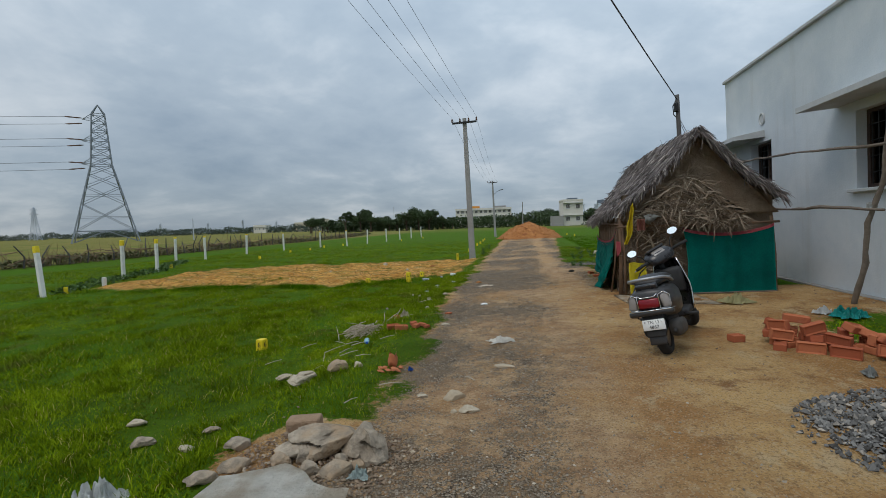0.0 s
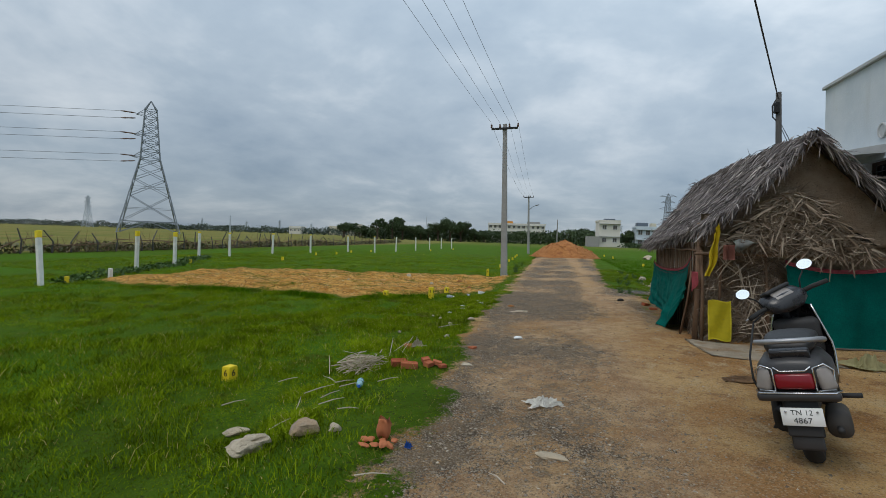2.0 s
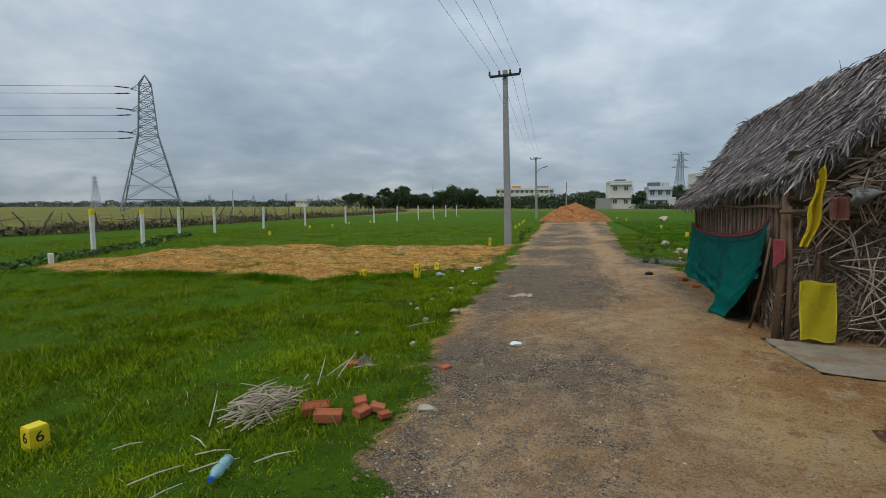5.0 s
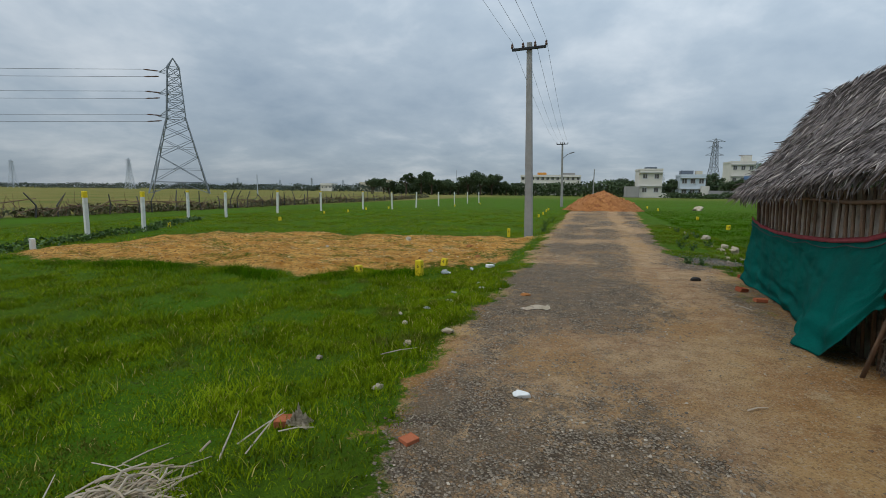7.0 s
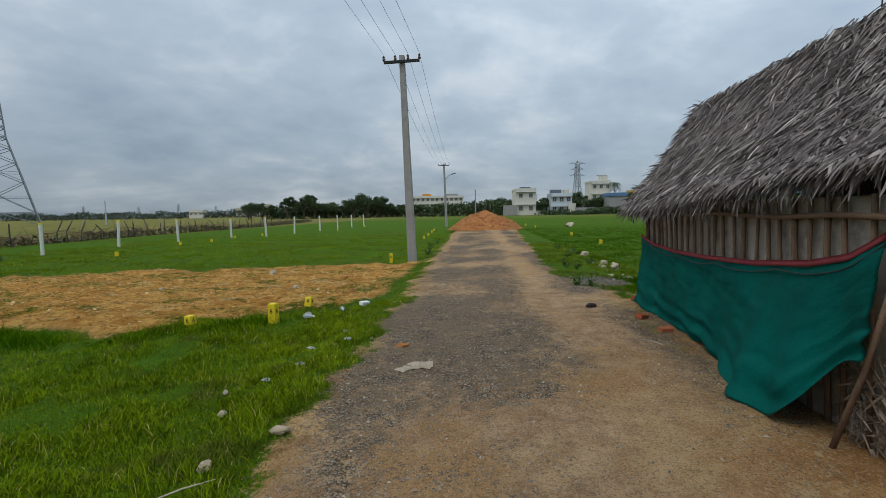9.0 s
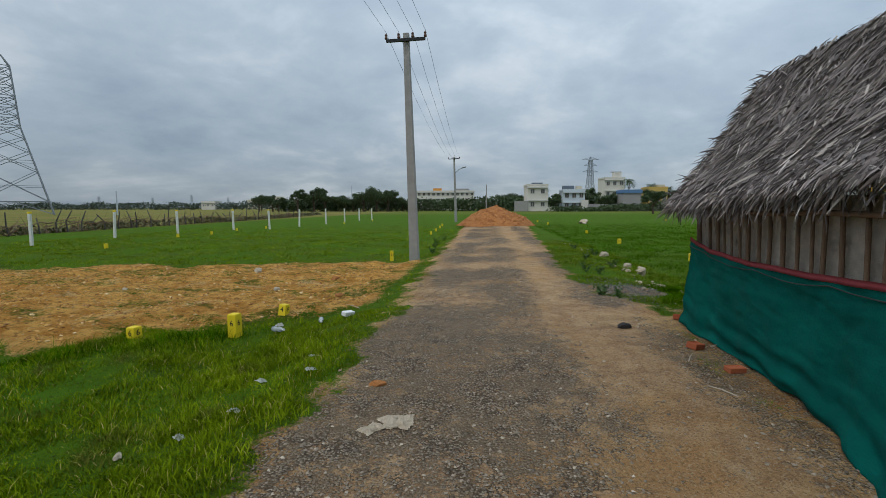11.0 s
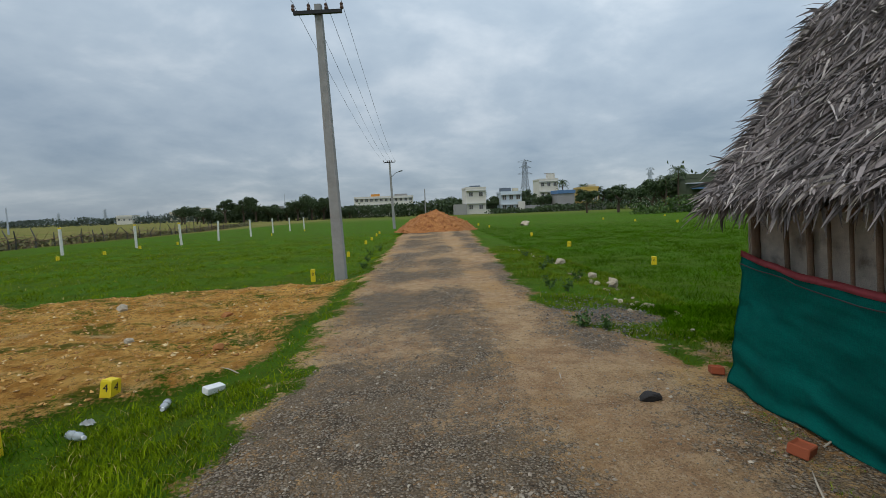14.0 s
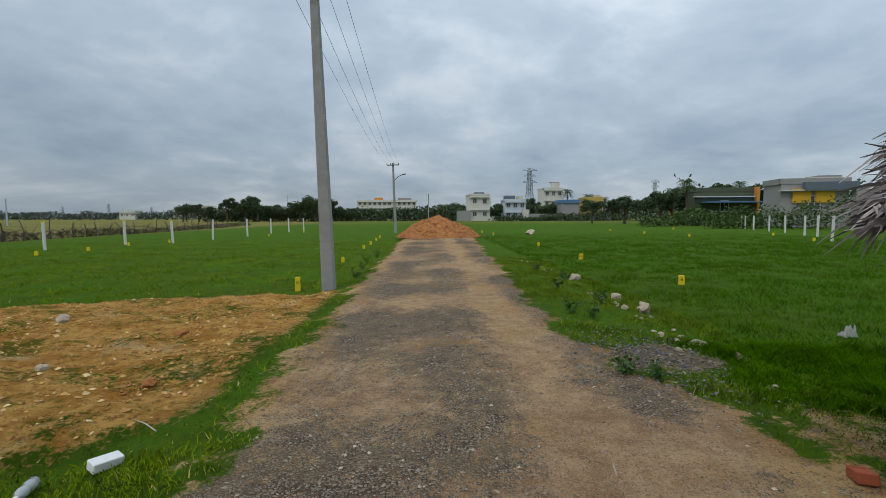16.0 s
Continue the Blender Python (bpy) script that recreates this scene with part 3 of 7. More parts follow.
def cover(x, y):
    """What covers the ground: gravel, bare soil, straw-coloured far fields."""
    rd, yd, pt = road_side(x, y), yard_side(x, y), patch_side(x, y)
    bare = np.maximum.reduce([smooth(rd + (fbm(x, y, 0.3, 3, 15) - 0.5) * 0.6, -0.36, 0.24), smooth(yd, -0.25, 0.25), smooth(1.15 - np.hypot((x + 1.4) / 0.62, (y - 2.5) / 0.5) + (fbm(x, y, 0.3, 3, 16) - 0.5), 0.0, 0.4), smooth(pt, -0.35, 0.35) * (0.55 + 0.45 * smooth(fbm(x * 0.6, y, 0.6, 5, 77), 0.34, 0.5))])
    spill = smooth(1 - np.hypot((x - 1.85) / 0.75, (y - 15.0) / 0.6) + (fbm(x, y, 0.35, 3, 18) - 0.5) * 0.8, 0.0, 0.5)
    worn = smooth(0.6 - np.hypot((x - 2.35) / 0.95, (y - 13.4) / 1.1) + (fbm(x, y, 0.4, 4, 19) - 0.5) * 1.5, 0.0, 0.5)
    bare = np.maximum(bare, np.maximum(spill * 0.8, worn * 0.55))
    n = fbm(x, y, 1.2, 5, 13)
    strip = np.exp(-((x + 0.18) / 0.55) ** 2) * 0.36 + np.exp(-((x + 1.2) / 0.42) ** 2) * 0.50 + np.exp(-((x - 1.25) / 0.42) ** 2) * 0.5 * smooth(y, 11.3, 13)
    path = np.exp(-((x - 0.55) / 0.25) ** 2) * 0.28 * smooth(y, 10, 13)
    grav = 0.12 + strip - path + (n - 0.5) * 1.7
    grav = grav + 0.35 * np.exp(-((x + 0.05) / 0.4) ** 2) * (1 - smooth(y, 6, 8)) + 0.20 * smooth(-x, 0.2, 0.7) * smooth(y, 8.3, 9.5) * (1 - smooth(y, 12.5, 14))
    grav = np.clip(grav, 0.0, 0.72) * smooth(rd, -0.35, 0.05)
    grav = grav * (1 - 0.85 * smooth(x, 0.4, 0.85) * (1 - smooth(y, 10, 14)))
    beside = smooth(yd, -0.1, 0.1) * smooth(x, 0.9, 1.3) * smooth(y, 8.4, 9.2)
    grav = np.maximum(grav, beside * (n - 0.02) * 0.9)
    grav = np.maximum(grav, np.maximum(spill * 0.75, worn * 0.3))
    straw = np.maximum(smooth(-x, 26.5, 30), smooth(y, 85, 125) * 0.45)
    return np.stack([np.clip(grav, 0, 1), np.clip(bare, 0, 1), np.clip(straw, 0, 1), smooth(pt, -0.3, 0.3)], -1)


def axis(lo, hi, step, far, grow):
    """Places along an axis: even between lo and hi, growing wider beyond."""
    mid_ = list(np.arange(lo, hi + step / 2, step))
    out, s = [hi], step
    while out[-1] < far:
        s *= grow
        out.append(out[-1] + s)
    back, s = [lo], step
    while back[-1] > -far:
        s *= grow
        back.append(back[-1] - s)
    return np.array(back[:0:-1] + mid_ + out[1:])


def terrain(name, xs, ys, keep=None, raise_by=0.0):
    """A sheet of the land on a grid; keep says how far inside a place lies."""
    gx, gy = np.meshgrid(xs, ys)
    z = land(gx, gy) + raise_by
    if keep is not None:
        z = z - 0.05 * (1 - smooth(keep(gx, gy), -0.16, 0.0))
    v = np.stack([gx, gy, z], -1).reshape(-1, 3)
    w, h = len(xs), len(ys)
    i = (np.arange(h - 1)[:, None] * w + np.arange(w - 1)[None, :]).ravel()
    f = np.stack([i, i + 1, i + w + 1, i + w], 1)
    if keep is not None:
        inside = keep(gx, gy).ravel() > -0.16
        f = f[inside[f].all(1)]
        used = np.unique(f)
        remap = np.zeros(len(v), np.int32)
        remap[used] = np.arange(len(used))
        v, f = v[used], remap[f]
    ob = arrays(name, v, f, M_GROUND)
    a = ob.data.color_attributes.new("cover", "FLOAT_COLOR", "POINT")
    a.data.foreach_set("color", cover(v[:, 0], v[:, 1]).astype(np.float32).ravel())
    lane = ob.data.attributes.new("lane", "FLOAT", "POINT")
    x, y = v[:, 0], v[:, 1]
    inside = smooth(road_side(x, y), -0.1, 0.25) * (1 - 0.85 * smooth(x, 0.3, 0.9) * (1 - smooth(y, 7.5, 11)))
    lane.data.foreach_set("value", inside.astype(np.float32))
    ob.data.shade_smooth()
    return ob


def on_land(x, y, sink=0.0):
    return (x, y, float(land(x, y)) - sink)


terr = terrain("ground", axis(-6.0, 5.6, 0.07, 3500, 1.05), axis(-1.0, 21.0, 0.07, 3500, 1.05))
tagged(terr, "green grass field with trodden soil reaching the horizon", "ground", kind="structure")
rd = terrain("road", np.arange(-2.9, 2.7, 0.045), axis(0.5, 18.0, 0.045, 46, 1.02), lambda x, y: np.minimum(road_side(x, y), 44 - np.abs(y)), 0.012)
tagged(rd, "unpaved village road of grey gravel and tan earth", "road", kind="structure")
yd = terrain("yard", np.arange(0.6, 4.9, 0.05), np.arange(-12, 13.8, 0.05), lambda x, y: np.minimum(yard_side(x, y), -road_side(x, y) + 0.1), 0.008)
tagged(yd, "trodden orange-brown earth yard before the hut", "yard", kind="structure")
pa = terrain("soil_patch", np.arange(-16.5, -1.6, 0.07), np.arange(8.6, 21.8, 0.07), lambda x, y: patch_side(x, y) - 0.1, 0.012)
tagged(pa, "stripped plot of loose orange soil in the grass", "soil patch", kind="structure")

# ---- the white house ----
def house():
    hx, y0, y1, x1, base, top = 4.8, 1.5, 12.15, 13.0, -0.14, 4.38
    th = 0.23
    h = empty("house", LEAN @ pose(hx, y0, base), "white-plastered flat-roofed house with concrete sunshades over barred windows", "house")
    L, D, H = y1 - y0, x1 - hx, top - base
    # window openings in the wall facing the lane: along-wall start, end, sill, head
    wins = ((8.62, 9.45, 2.03, 2.87), (5.0, 6.25, 1.72, 2.86))
    bm = bmesh.new()
    ys = sorted({0.0, L, *(v for w in wins for v in w[:2])})
    for a, b in zip(ys, ys[1:]):
        w = next((w for w in wins if abs(w[0] - a) < 1e-6), None)
        spans = ((0, H),) if w is None else ((0, w[2]), (w[3], H))
        for lo, hi in spans:
            box(bm, (th, b - a, hi - lo), (th / 2, (a + b) / 2, (lo + hi) / 2))
    bmesh.ops.remove_doubles(bm, verts=bm.verts, dist=0.0005)
    part("wall", bm, M_PLASTER, h)
    for a, b in (((D / 2, L - th / 2), (D - 2 * th - 0.01, th)), ((D / 2, th / 2), (D - 2 * th - 0.01, th)), ((D - th / 2, L / 2), (th, L))):
        bm = bmesh.new()
        box(bm, (b[0], b[1], H), (a[0], a[1], H / 2))
        part("wall", bm, M_PLASTER, h)
    bm = bmesh.new()
    box(bm, (D - 2 * th, L - 2 * th, 0.14), (D / 2, L / 2, H - 0.55))
    part("roof", bm, M_TRIM, h)
    bm = bmesh.new()
    box(bm, (D - 2 * th, 0.1, H - 0.7), (D / 2, 7.4, (H - 0.7) / 2))
    box(bm, (0.1, L - 2 * th, H - 0.7), (2.8, L / 2, (H - 0.7) / 2))
    part("inner_wall", bm, M_ROOM, h)
    bm = bmesh.new()
    box(bm, (th + 0.09, L + 0.06, 0.07), (th / 2 - 0.01, L / 2, H + 0.036), bevel=0.012)
    part("coping", bm, M_TRIM, h, "narrow grey coping along the parapet")
    for (a, b, lo, hi), (sa, sb, sz) in zip(wins, ((8.87, 10.62, 2.98), (4.4, 6.65, 3.02))):
        w = part("window", bmesh.new(), M_DARKWOOD, h, "dark wooden window with iron bars in a deep reveal")
        bm = bmesh.new()
        for s, c in (((0.06, b - a, 0.06), ((a + b) / 2, lo + 0.03)), ((0.06, b - a, 0.06), ((a + b) / 2, hi - 0.03)), ((0.06, 0.06, hi - lo - 0.12), (a + 0.03, (lo + hi) / 2)), ((0.06, 0.06, hi - lo - 0.12), (b - 0.03, (lo + hi) / 2)), ((0.06, 0.05, hi - lo - 0.12), ((a + b) / 2, (lo + hi) / 2))):
            box(bm, s, (0.17, *c))
        part("window_frame", bm, M_DARKWOOD, w)
        n = int((b - a) / 0.12)
        for k in range(1, n):
            bm = bmesh.new()
            tube(bm, [(0.13, a + (b - a) * k / n, lo + 0.05), (0.13, a + (b - a) * k / n, hi - 0.05)], 0.007, 6)
            part("bar", bm, M_IRON, w)
        for k in range(1, 5):
            bm = bmesh.new()
            bar(bm, (0.135, a + 0.05, lo + (hi - lo) * k / 5), (0.135, b - 0.05, lo + (hi - lo) * k / 5), 0.012)
            part("bar", bm, M_IRON, w)
        bm = bmesh.new()
        box(bm, (0.10, b - a + 0.2, 0.05), (-0.03, (a + b) / 2, lo - 0.026), bevel=0.008)
        part("sill", bm, M_TRIM, w)
        # a sloping sunshade slab with a thin drip edge
        bm = bmesh.new()
        loft(bm, [[(0.0, y, sz - 0.02), (-0.58, y, sz - 0.05), (-0.58, y, sz + 0.03), (0.0, y, sz + 0.12)] for y in (sa, sb)])
        part("sunshade", bm, M_TRIM, h, "concrete sunshade slab over the window")
    # round vent hole
    bm = bmesh.new()
    ring = [(-0.012 - 0.03 * (i % 2), 8.94 + r * math.cos(a), 3.33 + r * 1.25 * math.sin(a)) for i in (0,) for r in (0.09,) for a in np.linspace(0, 2 * math.pi, 25)[:-1]]
    tube(bm, ring + ring[:1], 0.02, 6)
    part("vent_rim", bm, M_TRIM, h)
    bm = bmesh.new()
    loft(bm, [[(x, 8.94 + 0.085 * math.cos(a), 3.33 + 0.105 * math.sin(a)) for a in np.linspace(0, 2 * math.pi, 17)[:-1]] for x in (-0.004, -0.012)])
    part("vent_plate", bm, M_TRIM, h)
    bm = bmesh.new()
    box(bm, (0.10, L, 0.16), (-0.05, L / 2, 0.09), bevel=0.01)
    part("plinth", bm, M_CONC, h, "low concrete plinth strip at the wall's foot")


house()


# ---- the thatched hut ----
def hut():
    x0, x1, y0, y1 = 1.62, 4.0, 8.45, 12.62
    xf = 1.86
    rx, rz, eave = 2.80, 2.72, 1.33
    g = empty("thatched_hut", LEAN, "small mud-walled hut with a shaggy grey palm-thatch roof", "hut")

    def wall(name, a, b, lo, hi, thick, material, rough=0.02, label=""):
        """An uneven wall from a to b, with a thickness."""
        a, b = Vector((*a, 0)), Vector((*b, 0))
        n = Vector(((b - a).y, -(b - a).x, 0)).normalized()
        bm = bmesh.new()
        count = max(8, int((b - a).length / 0.06))

        def face(u, v):
            p = a.lerp(b, u)
            z = lo + (hi - lo) * v
            k = (float(fbm(u * (b - a).length, z, 0.3, 4, 40)) - 0.5) * 2 * rough
            return p + n * k + Vector((0, 0, z))

        sheet(bm, face, count, max(6, int((hi - lo) / 0.06)), thick)
        return part(name, bm, material, g, label, True)

    wall("front_wall", (x0, y0), (x1, y0), -0.05, 1.75, 0.1, M_MUD, 0.035, "brown mud wall with pressed palm leaves")
    wall("side_wall", (xf, y1), (x0, y0), -0.05, 1.35, 0.08, M_MAT, 0.015, "pale woven mat wall between thin stakes")
    wall("side_wall", (x1, y0), (x1, y1), -0.05, 1.35, 0.08, M_MUD)
    wall("back_wall", (x1, y1), (xf, y1), -0.05, 1.35, 0.08, M_MAT)

    # gable of sacking, framed by the roof's edges
    def gable(u, v):
        w = 1.22 * (1 - v) + 0.02
        x = rx + (u - 0.5) * 2 * w
        z = 1.3 + 1.38 * v
        return Vector((x, y0 - 0.16 + 0.05 * float(fbm(x, z, 0.25, 4, 50)) + 0.02 * v, z))

    bm = bmesh.new()
    sheet(bm, gable, 40, 30, 0.05)
    part("gable", bm, M_MUD, g, "brown sacking and mud gable", True)

    # stakes and rails along the lane side
    for k in range(24):
        y = y0 + 0.12 + k * (y1 - y0 - 0.2) / 25 + random.uniform(-0.03, 0.03)
        sx = x0 + (xf - x0) * (y - y0) / (y1 - y0)
        bm = bmesh.new()
        tube(bm, [(sx - 0.03 + random.uniform(-0.01, 0.01), y, -0.05), (sx - 0.035, y + random.uniform(-0.03, 0.03), 0.7), (sx - 0.03, y + random.uniform(-0.04, 0.04), 1.36)], random.uniform(0.009, 0.018), 6)
        part("stake", bm, M_WOOD, g, shade=True)
    for z in (1.24,):
        bm = bmesh.new()
        tube(bm, [(x0 + (xf - x0) * k / 8 - 0.055, y0 + (y1 - y0) * k / 8, z + 0.012 * math.sin(k * 2.1)) for k in range(9)], 0.018, 7)
        part("rail", bm, M_WOOD, g, shade=True)
    for a, b, r in (((1.55, 8.42, -0.05), (1.58, 8.36, 1.62), 0.035), ((2.40, 8.34, -0.05), (2.36, 8.36, 1.28), 0.025), ((1.82, 8.33, 0.4), (1.83, 8.36, 1.45), 0.016), ((1.62, 8.36, -0.05), (1.60, 8.34, 1.25), 0.022), ((3.98, 8.38, -0.05), (3.93, 8.34, 1.25), 0.03), ((1.83, 12.54, -0.05), (1.83, 12.52, 1.4), 0.03), ((1.44, 8.75, -0.02), (1.52, 8.5, 0.95), 0.014)):
        bm = bmesh.new()
        mid_ = Vector(a).lerp(Vector(b), 0.5) + Vector((0.012, -0.01, 0))
        tube(bm, [a, mid_, b], [r * 1.1, r, r * 0.85], 8)
        part("post", bm, M_WOOD, g, shade=True)
    bm = bmesh.new()
    tube(bm, [(1.5, 8.28, 1.2), (2.4, 8.25, 1.19), (3.2, 8.26, 1.16), (4.0, 8.24, 1.15)], 0.02, 7)
    part("rail", bm, M_WOOD, g, shade=True)

    # roof slopes: thick, sagging, far edge running out beyond the eaves at the ridge
    def roof_point(u, v, right=False):
        """u from the front to the far end, v from the eave to the ridge."""
        far = 12.68 + 0.45 * v
        front = 8.12 - 0.06 * v
        y = front + (far - front) * u
        ez = eave + 0.22 * (1 - u) ** 4 + 0.05 * math.sin(u * 5)
        ex = (4.05 if right else 1.40 + 0.2 * (1 - u) ** 6 + 0.22 * u)
        sag = -0.09 * math.sin(math.pi * v) + 0.05 * float(fbm(y, v * 2 + (9 if right else 0), 0.5, 3, 60))
        x = ex + (rx - ex) * v
        z = ez + (rz + 0.03 * math.sin(u * 4) - ez) * v + sag
        return Vector((x, y, z))

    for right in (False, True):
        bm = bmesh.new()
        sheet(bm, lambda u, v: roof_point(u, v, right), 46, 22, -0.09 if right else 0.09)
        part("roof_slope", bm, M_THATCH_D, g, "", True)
    rs = np.random.RandomState(7)

    def lay(name, count, right, seed):
        roots, ways, ls, ws, dr = [], [], [], [], []
        for k in range(count):
            u, v = rs.rand(), rs.rand() ** 1.15
            p = roof_point(u, v, right)
            q = roof_point(u, max(0, v - 0.05), right) if v > 0.05 else p + (p - roof_point(u, v + 0.05, right))
            d = (q - p).normalized()
            along = Vector((0, 1, 0))
            n = d.cross(along) if not right else along.cross(d)
            n = n.normalized()
            if n.z < 0:
                n = -n
            a = rs.normal() * 0.8
            w = d * math.cos(a) + along * math.sin(a) + n * (0.03 + 0.11 * rs.rand() ** 2)
            roots.append(p + n * (0.0 + 0.05 * rs.rand()))
            ways.append(w)
            ls.append((0.10 + 0.22 * rs.rand()) * min(1.0, 0.35 + 2.6 * v))
            ws.append(0.006 + 0.014 * rs.rand())
            dr.append(0.1 + 0.3 * rs.rand())
        ob = strands(name, roots, ways, np.array(ls), np.array(ws), np.array(dr), M_THATCH, g, seed)
        tagged(ob, "grey weathered palm strands", kind="stuff")

    lay("thatch", 26000, False, 3)
    lay("thatch", 4500, True, 4)
    # ragged fringes: eave, front edges, far edge and ridge
    roots, ways, ls = [], [], []
    for k in range(1500):
        p = roof_point(rs.rand(), 0.03 * rs.rand())
        roots.append(p + Vector((0.02, 0, 0.06 - 0.13 * rs.rand())))
        ways.append((-0.35 + 0.3 * rs.normal(), 0.6 * rs.normal(), -0.8))
        ls.append(0.04 + 0.13 * rs.rand() ** 1.8)
    for k in range(1100):
        right = rs.rand() < 0.5
        v = rs.rand()
        p = roof_point(0.0, v, right)
        s = 1 if right else -1
        roots.append(p + Vector((0, 0.08 * rs.rand(), 0.05 - 0.13 * rs.rand())))
        ways.append((s * (0.7 + 0.3 * rs.normal()), -0.3 + 0.3 * rs.normal(), -0.75 + 0.3 * rs.normal()))
        ls.append(0.07 + 0.13 * rs.rand())
    for k in range(1900):
        p = roof_point(1.0, rs.rand())
        roots.append(p + Vector((0, -0.1 * rs.rand(), 0.06 - 0.12 * rs.rand())))
        ways.append((-0.55 + 0.45 * rs.normal(), 0.55 + 0.35 * rs.normal(), -0.35 + 0.4 * rs.normal()))
        ls.append(0.05 + 0.17 * rs.rand() ** 2.2)
    for k in range(900):
        p = roof_point(rs.rand(), 1.0)
        dx = 0.08 * rs.normal()
        roots.append(p + Vector((dx, 0, -0.02 + 0.04 * rs.rand() - 1.05 * abs(dx))))
        ways.append((-0.5 * np.sign(rs.normal()), 0.5 * rs.normal(), -0.4 + 0.12 * rs.normal()))
        ls.append(0.10 + 0.16 * rs.rand())
    ob = strands("thatch_fringe", roots, ways, np.array(ls), 0.008 + 0.014 * rs.rand(len(roots)), 0.15 + 0.3 * rs.rand(len(roots)), M_THATCH, g, 8)
    tagged(ob, "ragged palm strands at the roof's edges", kind="stuff")

    # the leaf apron over the front, and pressed leaves on the wall
    roots, ways, ls = [], [], []
    for k in range(1900):
        v = rs.rand() ** 1.3
        w = 0.82 * (1 - v) + 0.06
        x = 2.62 + rs.uniform(-1, 1) * w
        z = 1.34 + 0.68 * v - 0.12 * float(smooth(x, 2.3, 3.0)) * (1 - v)
        roots.append((x, 8.21 - 0.05 * (1 - v) - 0.05 * rs.rand(), z))
        ways.append((rs.normal() * 1.1, -0.15 * rs.rand(), -0.45 + 0.4 * rs.normal()))
        ls.append(0.10 + 0.2 * rs.rand())
    ob = strands("leaf_apron", roots, ways, np.array(ls), 0.009 + 0.016 * rs.rand(len(roots)), 0.2, M_LEAFDRY, g, 12)
    tagged(ob, "brown dry palm leaves hanging over the front", kind="stuff")
    bm = bmesh.new()

    def apron(u, v):
        w = 0.84 * (1 - v) + 0.05
        x = 2.62 + (u - 0.5) * 2 * w
        z = 1.3 + 0.7 * v
        return Vector((x, 8.23 - 0.06 * (1 - v) + 0.04 * float(fbm(x, z, 0.2, 3, 70)), z + 0.05 * float(fbm(x, 3, 0.1, 2, 71)) * (1 - v)))

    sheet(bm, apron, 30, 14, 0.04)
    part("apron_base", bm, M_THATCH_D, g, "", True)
    roots, ways, ls = [], [], []
    for k in range(1700):
        x, z = rs.uniform(1.68, 2.55), rs.uniform(0.03, 1.25)
        roots.append((x, 8.43 - 0.05 * rs.rand() - 0.04 * smooth(x, 2.0, 2.2), z))
        ways.append((rs.normal(), -0.35 * rs.rand(), rs.normal() * 0.8 - 0.3))
        ls.append(0.06 + 0.2 * rs.rand() ** 1.5)
    for k in range(260):
        roots.append((1.62 - 0.05 * rs.rand(), rs.uniform(8.42, 8.85), rs.uniform(0, 0.5)))
        ways.append((-0.1, rs.normal(), rs.normal() - 0.4))
        ls.append(0.06 + 0.12 * rs.rand())
    ob = strands("pressed_leaves", roots, ways, np.array(ls), 0.006 + 0.010 * rs.rand(len(roots)), 0.1, M_LEAFWALL, g, 14)
    tagged(ob, "torn dry palm leaves on the wall", kind="stuff")
    # woven leaf panel, bent over the doorway
    for k in range(22):
        a = -0.2 + k * 0.05
        bm = bmesh.new()
        px = 2.02 + 0.28 * math.cos(a * 2.6)
        pts = [(px + 0.05 * random.uniform(-1, 1) - (0.5 - t) * 0.42 * math.cos(k * 1.7), 8.31 - 0.03 * random.random() - 0.05 * math.sin(t * 3.1), 0.15 + k * 0.048 + (t - 0.5) * 0.5 * math.sin(k * 1.7)) for t in (0, 0.33, 0.66, 1)]
        tube(bm, pts, [0.006, 0.007, 0.006, 0.003], 5)
        part("leaf_rib", bm, M_LEAFWALL, g)
    return g


hut()


def cloth(name, fn, nu, nv, material, label, category, thick=0.005):
    bm = bmesh.new()
    sheet(bm, fn, nu, nv, thick)
    t = empty(name, LEAN, label, category)
    return t, part("fabric", bm, material, t, shade=True)


NET_TOP = ((0.0, 0.06, 0.14, 0.3, 0.5, 0.7, 0.88, 1.0), (1.17, 1.04, 0.97, 0.90, 0.86, 0.84, 0.87, 0.95))


def side_net(u, v):
    """From the front corner to the far corner; v from the top hem down."""
    y = 8.55 + 3.98 * u
    top = float(np.interp(u, *NET_TOP))
    low = 0.02 + 0.52 * (1 - float(smooth(u, 0.0, 0.17))) ** 1.4
    fold = 0.03 * math.sin(u * 55 + v * 2) * v * (0.35 + 0.65 * (1 - float(smooth(u, 0.1, 0.4))))
    belly = 0.25 * math.exp(-((u - 0.2) / 0.16) ** 2) * v ** 1.3 + 0.05 * v + 0.05 * float(smooth(u, 0.8, 1.0)) * v ** 3
    drape = 0.022 * math.sin(38 * (u + 0.16 * v)) * float(smooth(v, 0.25, 0.9)) * math.exp(-((u - 0.16) / 0.14) ** 2) + 0.008 * math.sin(17 * u + 6 * v)
    fold += drape
    crease = 0.018 * math.sin(v * 30 + u * 9 + 2.5 * float(fbm(u * 6, v * 2, 0.5, 3, 84))) * float(smooth(v, 0.45, 1.0)) + 0.03 * (float(fbm(u * 10 + v * 1.5, v * 5, 0.5, 4, 82)) - 0.5)
    x = 1.535 + 0.24 * u - belly - fold - crease - 0.02 * (float(fbm(u * 4, v, 0.3, 3, 80)) - 0.5)
    if u > 0.93:
        y += 0.05
    z = top + (low - top) * v + 0.015 * math.sin(u * 40) * v
    z = max(z, 0.012 + float(land(x, y)) - CROSSFALL * x)
    return Vector((x, y, z))


